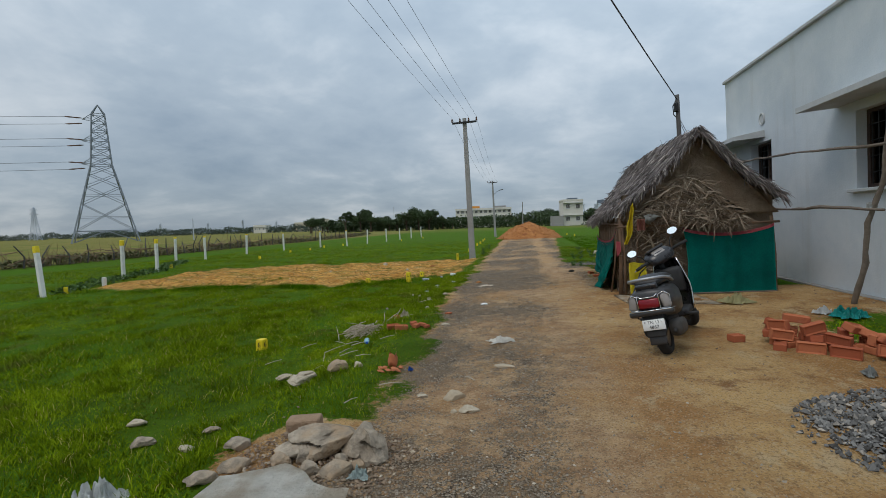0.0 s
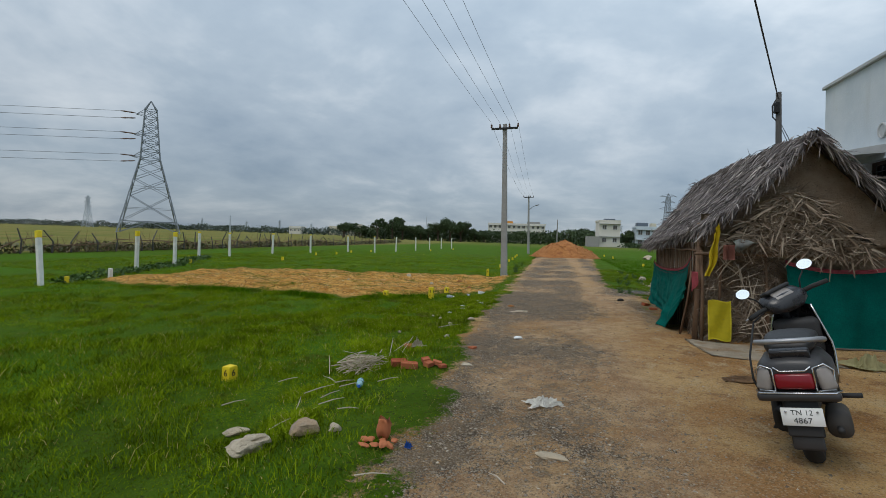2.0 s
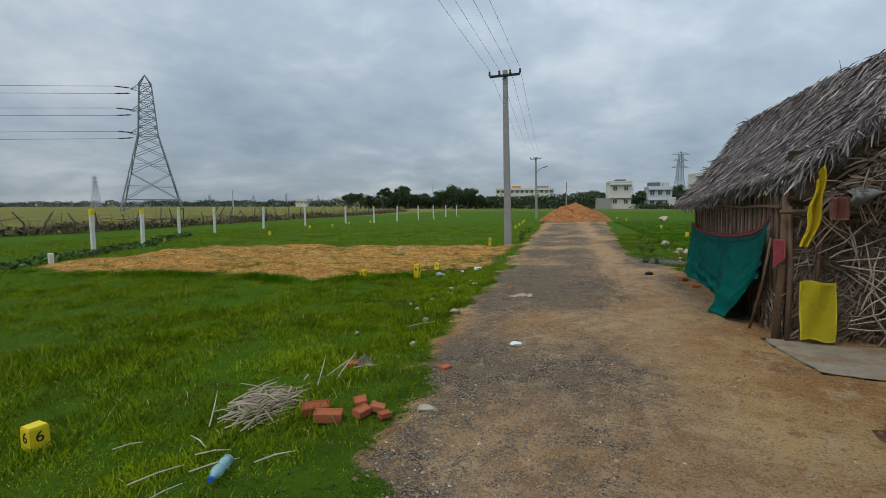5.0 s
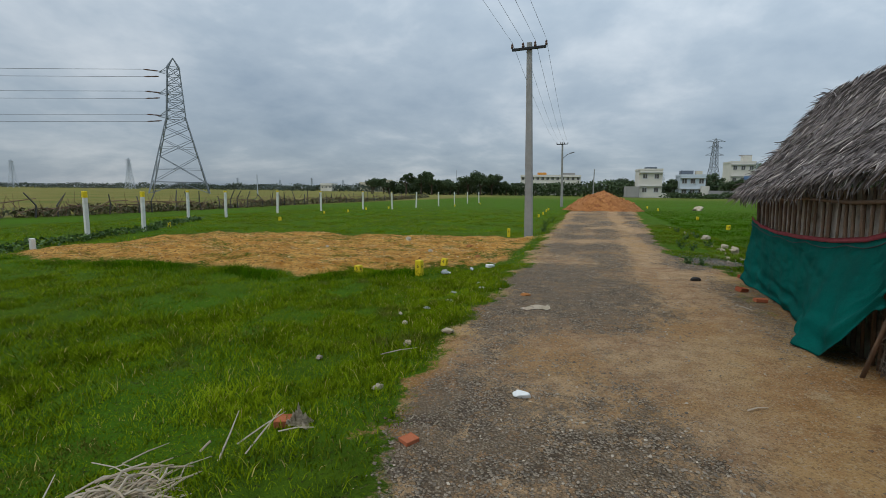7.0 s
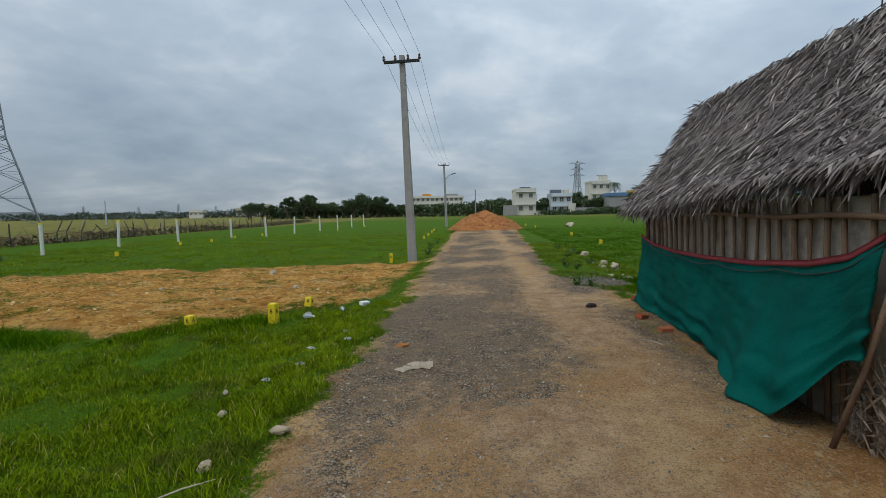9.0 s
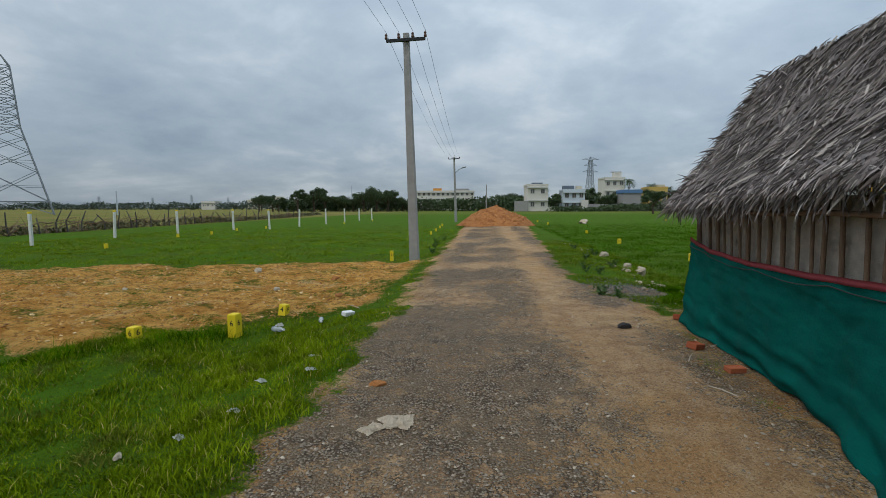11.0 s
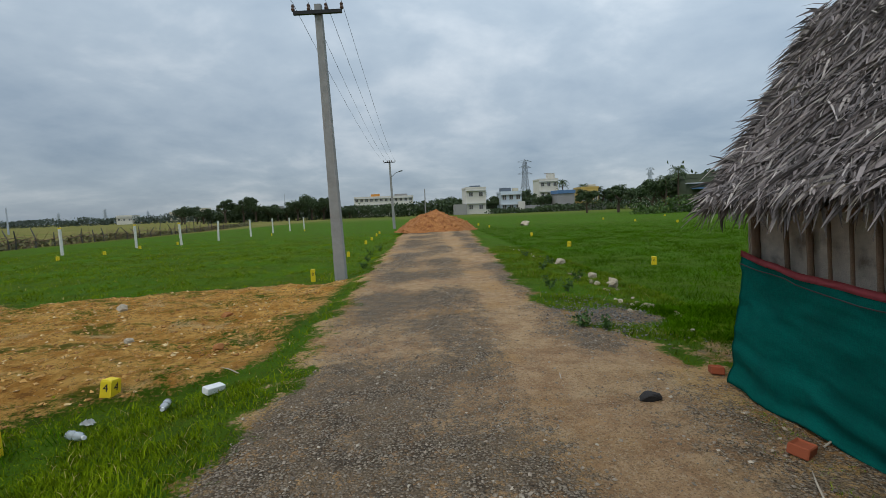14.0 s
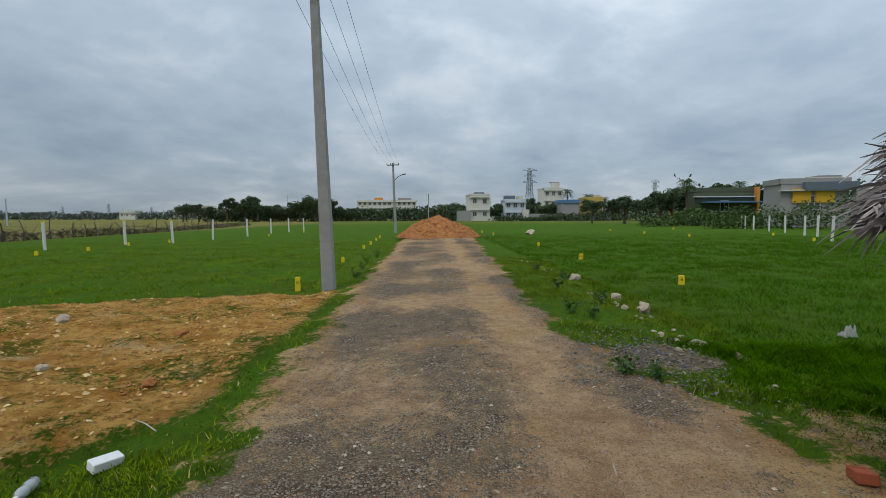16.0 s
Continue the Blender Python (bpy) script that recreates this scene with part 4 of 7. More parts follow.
net, fab = cloth("shade_net", side_net, 150, 64, M_NET, "dark green shade net with pink hem along the hut", "shade net")
bm = bmesh.new()
sheet(bm, lambda u, v: side_net(u, 0.0) + Vector((-0.008 - 0.004 * v, 0, 0.012 - 0.042 * v)), 90, 2, 0.006)
part("hem", bm, M_PINK, net, "faded pink hem strip", True)
bm = bmesh.new()
tube(bm, [side_net(k / 40, 0.0) + Vector((-0.018, 0, -0.05 - 0.03 * abs(math.sin(k * 0.35)))) for k in range(41)], 0.004, 5)
part("cord", bm, M_CABLE, net)


def front_net(u, v):
    x = 2.55 + 1.37 * u + 0.05 * math.sin(v * 3) * (1 - u)
    top = 1.12 - 0.11 * math.sin(u * math.pi) ** 0.7 - 0.05 * u + 0.05 * u * u
    z = top * (1 - v) + 0.015 * v
    y = 8.24 - 0.02 * math.sin(u * 17) * v - 0.04 * v + 0.004 * math.sin(u * 40 + v * 3)
    return Vector((x, y, z))


net, fab = cloth("shade_net", front_net, 60, 24, M_NET, "dark green shade net tied across the hut's front", "shade net")
bm = bmesh.new()
sheet(bm, lambda u, v: front_net(u, 0.0) + Vector((0, -0.008, 0.015 - 0.05 * v)), 60, 2, 0.006)
part("hem", bm, M_PINK, net, "faded pink hem strip", True)
bm = bmesh.new()
tube(bm, [front_net(k / 20, 1.0) + Vector((0, -0.02, 0.012)) for k in range(21)], 0.012, 6)
part("weighting_pole", bm, M_BAMBOO, net)

cloth("yellow_cloth", lambda u, v: Vector((1.67 - 0.10 * v + (0.05 + 0.05 * math.sin(v * 3)) * u + 0.012 * math.sin(v * 11), 8.06 - 0.03 * math.sin(u * 9) - 0.02 * v, 1.46 - 0.55 * v + 0.05 * u * (1 - v) * 3)), 12, 16, M_YCLOTH, "bright yellow cloth hanging from the corner post", "cloth")
t, f = cloth("red_cloth", lambda u, v: Vector((1.50 + 0.05 * u, 8.40 - 0.12 * u + 0.01 * math.sin(v * 7), 0.95 - (0.28 - 0.1 * u) * v)), 8, 10, M_PINK, "faded red cloth strip tied at the hut's corner", "cloth")
cloth("yellow_sack", lambda u, v: Vector((1.67 + 0.28 * u, 8.27 - 0.03 * v + 0.012 * math.sin(u * 8 + v * 5), 0.57 - 0.53 * v + 0.012 * math.sin(u * 6))), 14, 20, M_YSHEET, "yellow woven sack spread against the hut's wall", "sack")
cloth("grey_rag", lambda u, v: Vector((1.90 + 0.26 * u, 8.10 - 0.1 * math.sin(v * 3) - 0.03 * math.sin(u * 11), 1.37 - 0.16 * v * (0.6 + 0.5 * math.sin(u * 5)) + 0.03 * math.sin(u * 4))), 14, 10, M_RAG, "crumpled grey rag hung on the hut's rail", "rag")
cloth("red_rag", lambda u, v: Vector((1.78 + 0.13 * u, 8.06 - 0.03 * math.sin(u * 9), 1.32 - 0.19 * v)), 10, 8, M_RAGRED, "faded red rag hung on the hut's rail", "rag")

# concrete step before the hut's door
bm = bmesh.new()


def step_top(u, v):
    x, y = 1.46 + 1.27 * u - 0.1 * v, 7.38 + 0.95 * v - 0.2 * u
    return Vector((x + 0.08 * float(fbm(x, y, 0.3, 3, 90)), y + 0.1 * float(fbm(x, y, 0.25, 3, 91)), float(land(x, y)) + 0.008 + 0.012 * float(fbm(x, y, 0.3, 3, 92))))


sheet(bm, step_top, 24, 16, -0.03)
tagged(part("concrete_step", bm, M_STEP, shade=True), "worn pale concrete apron before the hut's door", "concrete slab")


# ---- bamboo frame beside the house ----
def bamboo_frame():
    g = empty("bamboo_frame", LEAN, "rough frame of crooked grey-brown poles beside the house", "pole frame")
    for pts, r in (([(4.28, 7.05, -0.12), (4.30, 6.82, 0.6), (4.27, 6.7, 1.1), (4.33, 6.5, 1.7), (4.30, 6.35, 2.4)], 0.045), ([(4.30, 10.6, 2.36), (4.3, 9.6, 2.31), (4.28, 8.4, 2.24), (4.3, 7.2, 2.13), (4.3, 5.6, 2.02)], 0.026), ([(4.15, 9.3, 1.38), (4.26, 8.4, 1.33), (4.24, 7.6, 1.34), (4.25, 6.4, 1.27)], 0.03), ([(4.31, 10.5, 0.0), (4.30, 10.5, 1.4), (4.32, 10.55, 2.55)], 0.032)):
        bm = bmesh.new()
        fine = []
        for a, b in zip(pts, pts[1:]):
            for k in range(4):
                p = Vector(a).lerp(Vector(b), k / 4)
                fine.append(p + Vector((random.uniform(-1, 1), random.uniform(-1, 1), random.uniform(-1, 1))) * 0.012)
        fine.append(Vector(pts[-1]))
        tube(bm, fine, [r * random.uniform(0.52, 0.88) for _ in fine], 8)
        part("pole", bm, M_BAMBOO, g, shade=True)
    bm = bmesh.new()
    for k in range(4):
        tube(bm, [(4.29 + 0.05 * math.cos(a), 6.66 + 0.05 * math.sin(a), 1.3 + k * 0.015 + 0.02 * math.sin(a)) for a in np.linspace(0, 6.3, 12)], 0.006, 5)
    part("lashing", bm, M_RAG, g)


bamboo_frame()


# ---- power line ----
def power_pole(x, y, height, arm, lamp=False):
    g = empty("utility_pole", pose(x, y, float(land(x, y)) - 0.02, 0, -1.65, 0), "tall tapered grey concrete utility pole with a steel cross-arm", "utility pole", "poles along the road")
    bm = bmesh.new()
    loft(bm, [[(s * w / 2, t * d / 2, z) for s, t in ((-1, -0.8), (-0.8, -1), (0.8, -1), (1, -0.8), (1, 0.8), (0.8, 1), (-0.8, 1), (-1, 0.8))] for z, w, d in ((0, 0.27, 0.22), (height * 0.5, 0.215, 0.18), (height, 0.16, 0.14))])
    part("shaft", bm, M_CONC, g)
    bm = bmesh.new()
    box(bm, (arm, 0.07, 0.075), (0, -0.11, height - 0.2))
    part("cross_arm", bm, M_IRON, g)
    for k in (-0.5, -0.18, 0.18, 0.5):
        bm = bmesh.new()
        loft(bm, [[(k * arm + r * math.cos(a), -0.11 + r * math.sin(a), height - 0.16 + z) for a in np.linspace(0, 2 * math.pi, 9)[:-1]] for z, r in ((0, 0.03), (0.04, 0.045), (0.08, 0.03), (0.12, 0.04), (0.15, 0.02))])
        part("insulator", bm, M_INSUL, g)
    if lamp:
        l = part("street_light", bmesh.new(), M_IRON, g)
        bm = bmesh.new()
        tube(bm, [(0.08, 0, height - 1.6), (0.5, -0.1, height - 1.25), (0.8, -0.15, height - 1.15)], 0.03, 6)
        part("arm", bm, M_STEEL, l)
        bm = bmesh.new()
        box(bm, (0.45, 0.16, 0.1), (0.98, -0.17, height - 1.1), (0, -12, 0), bevel=0.03)
        part("lamp_head", bm, M_STEEL, l)
    return g


power_pole(-2.54, 20.26, 6.28, 1.08)
power_pole(-3.9, 54.0, 6.6, 1.1, True)
power_pole(-2.9, -22.0, 6.4, 1.1)


def wire(pts, r, label="thin dark overhead cable", sag=0.0):
    bm = bmesh.new()
    a, b = Vector(pts[0]), Vector(pts[-1])
    line = [a.lerp(b, k / 20) - Vector((0, 0, sag * 4 * (k / 20) * (1 - k / 20))) for k in range(21)] if len(pts) == 2 else pts
    tube(bm, line, r, 5)
    tagged(part("cable", bm, M_CABLE), label, "cable", "overhead cables")


for k in (-0.5, -0.18, 0.18, 0.5):
    wire([(-3.08 + k * 1.1, -22.1, 6.26), (-2.72 + k * 1.08, 20.15, 6.1 + 0.03 * k)], 0.0042, sag=0.45)
    wire([(-2.72 + k * 1.08, 20.15, 6.1 + 0.03 * k), (-4.09 + k * 1.1, 53.9, 6.3)], 0.005, sag=0.45)


def service_mast():
    g = empty("service_mast", LEAN @ pose(2.86, 9.25, 1.8), "dark wooden service mast through the hut's ridge", "mast")
    bm = bmesh.new()
    tube(bm, [(0.02, 0, -1.85), (0, 0, 0.5), (-0.02, 0.0, 1.78)], [0.045, 0.042, 0.036], 9)
    part("mast_pole", bm, M_MAST, g, shade=True)
    bm = bmesh.new()
    box(bm, (0.06, 0.08, 0.16), (-0.05, -0.02, 1.55), bevel=0.01)
    part("bracket", bm, M_IRON, g)
    bm = bmesh.new()
    tube(bm, [(-0.04, 0, 1.7), (-0.10, 0, 1.58), (-0.09, 0, 1.42), (-0.03, 0, 1.35)], 0.009, 6)
    part("cable_loop", bm, M_CABLE, g)
    bm = bmesh.new()
    tube(bm, [(0, 0, 1.35), (0.15, -0.03, 1.0), (0.4, -0.1, 0.72)], 0.005, 5)
    tube(bm, [(0, 0, 1.3), (0.1, -0.03, 1.02), (0.34, -0.12, 0.75)], 0.005, 5)
    part("cable", bm, M_CABLE, g)


service_mast()
wire([(2.72, 9.22, 3.58), (-7.97, -13.4, 5.78)], 0.009, "black service cable to the hut", 0.25)


# ---- fence posts, survey markers ----
def fence_post(x, y, h, lean, tip, group, w=0.11):
    g = empty("fence_post", pose(x, y, float(land(x, y)) - 0.03, lean[0], lean[1], random.uniform(-8, 8)), "white-washed concrete fence post" + (" with a yellow-painted top" if tip else ""), "fence post", group)
    bm = bmesh.new()
    box(bm, (w, w, h), (0, 0, h / 2), bevel=0.012)
    part("shaft", bm, M_POSTW, g)
    if tip:
        bm = bmesh.new()
        box(bm, (w + 0.008, w + 0.008, tip), (0, 0, h - tip / 2 + 0.004), bevel=0.012)
        part("painted_top", bm, M_YPAINT, g, "yellow paint")


LEFT_POSTS = ((-13.0, 10.0), (-15.0, 14.45), (-15.8, 16.9), (-19.3, 22.0), (-19.5, 24.6), (-19.8, 29.2), (-19.2, 33.2), (-18.0, 37.2), (-16.2, 38.8), (-15.8, 43.0), (-15.4, 48.0), (-15.6, 54.0), (-15.2, 58.0), (-14.8, 62.0))
for i, (x, y) in enumerate(LEFT_POSTS):
    fence_post(x, y, 1.45, ((-4, -12) if i == 0 else (random.uniform(-1.5, 1.5), random.uniform(-2, 2))), (0.2 if i < 3 else 0.09 if i < 9 else 0), "posts along the field's edge")
for x, y in ((22.4, 36.2), (26.0, 41.4), (27.1, 43.8), (29.0, 48.1), (30.7, 52.2), (31.6, 55.5), (34.2, 60.5), (36.5, 64.5)):
    fence_post(x, y, 1.5, (random.uniform(-2, 2), random.uniform(-3, 3)), 0, "posts along the right field")
fence_post(-13.2, 12.0, 0.34, (2, 3), 0, "posts along the field's edge", 0.1)


def marker(x, y, turn, text, w=0.15, h=0.30, tilt=(0, 0)):
    g = empty("survey_marker", pose(x, y, float(land(x, y)) - 0.06, tilt[0], tilt[1], turn), "yellow-painted concrete plot marker" + (" with black numbers" if text else ""), "survey marker", "plot markers")
    bm = bmesh.new()
    loft(bm, [[(s * k * w / 2, t * k * w / 2, z) for s, t in ((-1, -1), (1, -1), (1, 1), (-1, 1))] for z, k in ((0, 1.06), (h - 0.015, 1.0), (h, 0.9))])
    part("block", bm, M_YPAINT, g)
    if text:
        for face, (tx, s) in enumerate(((text[0], 0.1), (text[-1], 0.1), (text[0], 0.1))):
            l = lettering(tx, s, M_BLACK, "numeral", g)
            l.matrix_local = pose(0, 0, 0, 0, 0, (0, 90, -90)[face]) @ pose(0, -w / 2 * 1.02 - 0.001, h * 0.68, 90, 0, 0)


marker(-3.63, 5.49, -8, "66", 0.105, 0.215)
marker(-4.60, 12.36, -8, "66", 0.11, 0.21)
marker(-3.45, 12.56, -8, "66", 0.11, 0.345)
marker(-3.30, 13.52, -8, "44", 0.105, 0.22, (-6, 5))
marker(-3.25, 20.45, 10, "8", 0.10, 0.36)
for x, y in ((-3.5, 26.6), (-3.74, 33.0), (-3.85, 36.3), (-4.05, 40.4), (-4.28, 44.3), (-16.7, 18.7), (-15.2, 23.6), (-16.8, 29.9), (-16.6, 32.5), (-17.3, 36.4), (-17.0, 39.8), (-13.8, 48.3), (-13.4, 57.0), (-13.1, 10.7)):
    marker(x, y, random.uniform(-40, 40), "", 0.10, 0.25)
for x, y in ((5.07, 20.5), (4.75, 26.3), (4.9, 33.3), (4.4, 46.5), (4.1, 52.0), (17.2, 55.5), (17.1, 48.0), (25.9, 60.0), (17.9, 42.8), (24.9, 44.0), (21.7, 36.6)):
    marker(x, y, random.uniform(-40, 40), "6" if y < 27 else "", 0.105, 0.26)


# ---- the earth heap at the road's end ----
bm = bmesh.new()


def heap(u, v):
    a, r = u * 2 * math.pi, v
    x, y = 2.75 * r * math.cos(a), 2.6 * r * math.sin(a)
    k = max(0.0, 1 - r ** 1.35)
    k = k ** 0.9 * (0.82 + 0.5 * float(fbm(x, y, 1.3, 4, 33)))
    return Vector((x * (1 + 0.12 * math.sin(a * 3)), y, 1.42 * k + 0.22 * (float(fbm(x, y, 0.4, 4, 34)) - 0.5) * min(1, 3 * (1 - r)) - 0.05))


sheet(bm, heap, 96, 34)
bmesh.ops.remove_doubles(bm, verts=bm.verts, dist=0.002)
t = empty("earth_heap", pose(0.0, 41.2, 0.0), "heap of loose orange earth dumped at the road's end", "earth heap")
part("mound", bm, M_PILE, t, shade=True)
rs = np.random.RandomState(3)
a, r = rs.rand(900) * 6.283, np.sqrt(rs.rand(900)) * 1.05
hz = np.array([heap(x / 6.283, min(y, 1.0)).z for x, y in zip(a, r)])
tagged(specks("clods", np.stack([2.75 * r * np.cos(a) * (1 + 0.12 * np.sin(a * 3)), 2.6 * r * np.sin(a), hz + 0.02], 1), 0.05 + 0.16 * rs.rand(900) ** 2.5, M_PILE, t, 5), "loose earth clods", kind="stuff")

# a dark hollow in the yard, laid on as a thin darker sheet
bm = bmesh.new()
sheet(bm, lambda u, v: Vector((1.25 + 0.55 * u, 6.42 + 0.12 * u + (v - 0.5) * 0.26 * math.sin(math.pi * min(1, max(0, u + 0.06 * math.sin(u * 23)))) ** 0.6, float(land(1.25 + 0.55 * u, 6.4 + 0.2 * v)) + 0.0125 - 0.001 * math.sin(u * 30))), 26, 6, -0.01)
tagged(part("damp_hollow", bm, stone_material("dark_brown_earth", (0.15, 0.085, 0.045), (0.25, 0.145, 0.075), (0.34, 0.20, 0.10)), shade=True), "dark hollow in the orange earth", "soil patch", kind="structure")


# ---- the scooter ----
def wheel(bm_tyre, bm_rim, m, r=0.215, w=0.05):
    rings = []
    for k in range(25):
        a = 2 * math.pi * k / 24
        rings.append([m @ Vector((w * math.sin(b), (r - 0.045 + 0.045 * math.cos(b)) * math.cos(a), (r - 0.045 + 0.045 * math.cos(b)) * math.sin(a))) for b in np.linspace(0, 2 * math.pi, 11)[:-1]])
    loft(bm_tyre, rings, False)
    for s in (-1, 1):
        loft(bm_rim, [[m @ Vector((s * x, q * math.cos(a), q * math.sin(a))) for a in np.linspace(0, 2 * math.pi, 21)[:-1]] for x, q in ((0.03, 0.14), (0.018, 0.125), (0.018, 0.05), (0.04, 0.045), (0.04, 0.01))])


def scooter():
    black = plain("gloss_black_panel", (0.018, 0.017, 0.019), 0.2, 6, 0.28, spec=0.5)
    grey = plain("dusty_grey_panel", (0.034, 0.032, 0.032), 0.25, 6, 0.4, spec=0.5)
    rubber = plain("black_rubber", (0.022, 0.021, 0.02), 0.3, 20, 0.85)
    matt = plain("matt_black_plastic", (0.028, 0.027, 0.027), 0.25, 20, 0.7)
    vinyl = plain("black_vinyl", (0.02, 0.02, 0.021), 0.2, 25, 0.5)
    chrome = plain("worn_chrome", (0.62, 0.62, 0.62), 0.1, 12, 0.2, 1.0)
    silver = plain("silver_paint", (0.34, 0.34, 0.35), 0.15, 12, 0.4, 0.6)
    red = plain("dark_red_lens", (0.20, 0.006, 0.012), 0.15, 20, 0.2, spec=0.5)
    lens = plain("clear_indicator_lens", (0.28, 0.25, 0.23), 0.2, 20, 0.2, spec=0.5)
    mirror = plain("mirror_glass", (0.9, 0.92, 0.93), 0.02, 2, 0.12, 1.0)
    white = plain("white_plate_paint", (0.72, 0.71, 0.68), 0.12, 14, 0.5)
    dusty = plain("dusty_muffler", (0.07, 0.062, 0.055), 0.4, 12, 0.7, 0.3)
    g = empty("scooter", LEAN @ pose(1.30, 4.72, 0.0, 0, -12, -25), "parked black motor scooter leaning on its side stand", "scooter")
    steer = Matrix.Translation((0, 1.06, 0.62)) @ Matrix.Rotation(radians(42), 4, Vector((0, -math.sin(radians(26)), math.cos(radians(26))))) @ Matrix.Translation((0, -1.06, -0.62))
    one = Matrix.Identity(4)
    for name, m in (("rear_wheel", Matrix.Translation((0, 0, 0.215))), ("front_wheel", steer @ Matrix.Translation((0, 1.24, 0.215)))):
        w = part(name, bmesh.new(), rubber, g)
        a, b = bmesh.new(), bmesh.new()
        wheel(a, b, m)
        part("tyre", a, rubber, w, shade=True)
        part("rim", b, silver, w, shade=True)

    def body(name, rings, material, label="", m=one, parent=None, n=16, power=2.8):
        bm = bmesh.new()
        loft(bm, [[m @ Vector(p) for p in oval(*r[:4], n=n, power=power, x=r[4] if len(r) > 4 else 0)] for r in rings])
        return part(name, bm, material, parent or g, label, True)

    def block(name, size, at, turn, material, label="", m=one, bevel=0.012, parent=None, segs=2):
        bm = bmesh.new()
        made = box(bm, size, at, turn, bevel, segs)
        bmesh.ops.transform(bm, matrix=m, verts=bm.verts)
        return part(name, bm, material, parent or g, label, True)

    def rod(name, pts, r, material, label="", m=one, parent=None, sides=8):
        bm = bmesh.new()
        tube(bm, [m @ Vector(p) for p in pts], r, sides)
        return part(name, bm, material, parent or g, label, True)

    body("tail_body", ((-0.27, 0.60, 0.22, 0.12), (-0.24, 0.585, 0.32, 0.2), (-0.12, 0.565, 0.385, 0.27), (0.12, 0.53, 0.40, 0.34), (0.38, 0.49, 0.36, 0.36), (0.58, 0.44, 0.25, 0.30)), grey, "dusty grey-black tail panels")
    body("seat", ((-0.17, 0.725, 0.18, 0.05), (-0.12, 0.735, 0.25, 0.10), (0.08, 0.745, 0.28, 0.12), (0.26, 0.735, 0.29, 0.11), (0.40, 0.705, 0.28, 0.10), (0.62, 0.69, 0.20, 0.09), (0.68, 0.68, 0.12, 0.05)), vinyl, "black vinyl seat")
    block("tail_cap", (0.20, 0.05, 0.07), (0, -0.20, 0.70), (20, 0, 0), black)
    rod("grab_rail", [(-0.15, 0.28, 0.69), (-0.175, 0.02, 0.745), (-0.16, -0.16, 0.775), (-0.09, -0.235, 0.785), (0.09, -0.235, 0.785), (0.16, -0.16, 0.775), (0.175, 0.02, 0.745), (0.15, 0.28, 0.69)], 0.016, silver, "grey grab rail behind the seat")
    block("tail_light", (0.19, 0.05, 0.095), (0, -0.262, 0.555), (-8, 0, 0), red, "dark red tail light lens", bevel=0.02)
    for s in (-1, 1):
        ind = block("indicator", (0.085, 0.06, 0.14), (s * 0.143, -0.235, 0.565), (-8, s * -10, s * 22), lens, "clear indicator lens", bevel=0.022)
        rod("trim_ring", [(s * 0.098, -0.283, 0.50), (s * 0.098, -0.275, 0.63), (s * 0.15, -0.262, 0.65), (s * 0.19, -0.235, 0.61), (s * 0.18, -0.245, 0.50), (s * 0.098, -0.283, 0.50)], 0.0055, chrome, parent=ind)
    rod("trim_line", [(-0.09, -0.275, 0.64), (-0.06, -0.28, 0.615), (0.06, -0.28, 0.615), (0.09, -0.275, 0.64)], 0.005, chrome)
    block("bumper", (0.40, 0.10, 0.055), (0, -0.245, 0.465), (-6, 0, 0), grey, "grey lower tail moulding", bevel=0.02)
    rod("bumper_trim", [(-0.205, -0.21, 0.487), (-0.18, -0.29, 0.49), (0.18, -0.29, 0.49), (0.205, -0.21, 0.487)], 0.006, chrome)
    block("rear_mudguard", (0.17, 0.05, 0.26), (0, -0.235, 0.36), (-14, 0, 0), matt)
    block("mudflap", (0.15, 0.02, 0.13), (0, -0.262, 0.225), (-10, 0, 0), grey, "dusty grey mudflap")
    plate = block("number_plate", (0.20, 0.006, 0.10), (0, -0.288, 0.355), (-12, 0, 0), white, "white number plate with black characters", bevel=0.002, segs=1)
    for text, z, size in (("TN 12", 0.022, 0.040), ("4867", -0.022, 0.044)):
        l = lettering(text, size, M_BLACK, "characters", plate)
        l.matrix_local = pose(0, -0.288, 0.355, -12, 0, 0) @ pose(0, -0.0035, z, 90, 0, 0)
    for s in (-1, 1):
        rod("bolt", [(s * 0.075, -0.287, 0.385), (s * 0.075, -0.297, 0.385)], 0.006, chrome, parent=plate)
    body("engine", ((-0.02, 0.26, 0.13, 0.16, -0.11), (0.12, 0.26, 0.16, 0.22, -0.10), (0.36, 0.27, 0.2, 0.24, -0.04), (0.5, 0.3, 0.16, 0.18, 0.0)), matt)
    mu = body("muffler", ((-0.20, 0.285, 0.10, 0.13, 0.155), (-0.14, 0.28, 0.125, 0.165, 0.155), (0.12, 0.255, 0.125, 0.155, 0.15), (0.30, 0.235, 0.07, 0.08, 0.13)), dusty, "dusty exhaust muffler")
    rod("tail_pipe", [(0.155, -0.19, 0.27), (0.16, -0.235, 0.262)], 0.018, matt, parent=mu)
    rod("shock_absorber", [(-0.15, -0.02, 0.24), (-0.145, 0.06, 0.50)], 0.025, matt)
    for s in (-1, 1):
        rod("pillion_peg", [(s * 0.16, 0.42, 0.30), (s * 0.29, 0.40, 0.305)], 0.017, matt)
    block("floorboard", (0.33, 0.42, 0.07), (0, 0.80, 0.285), (0, 0, 0), matt, bevel=0.02)
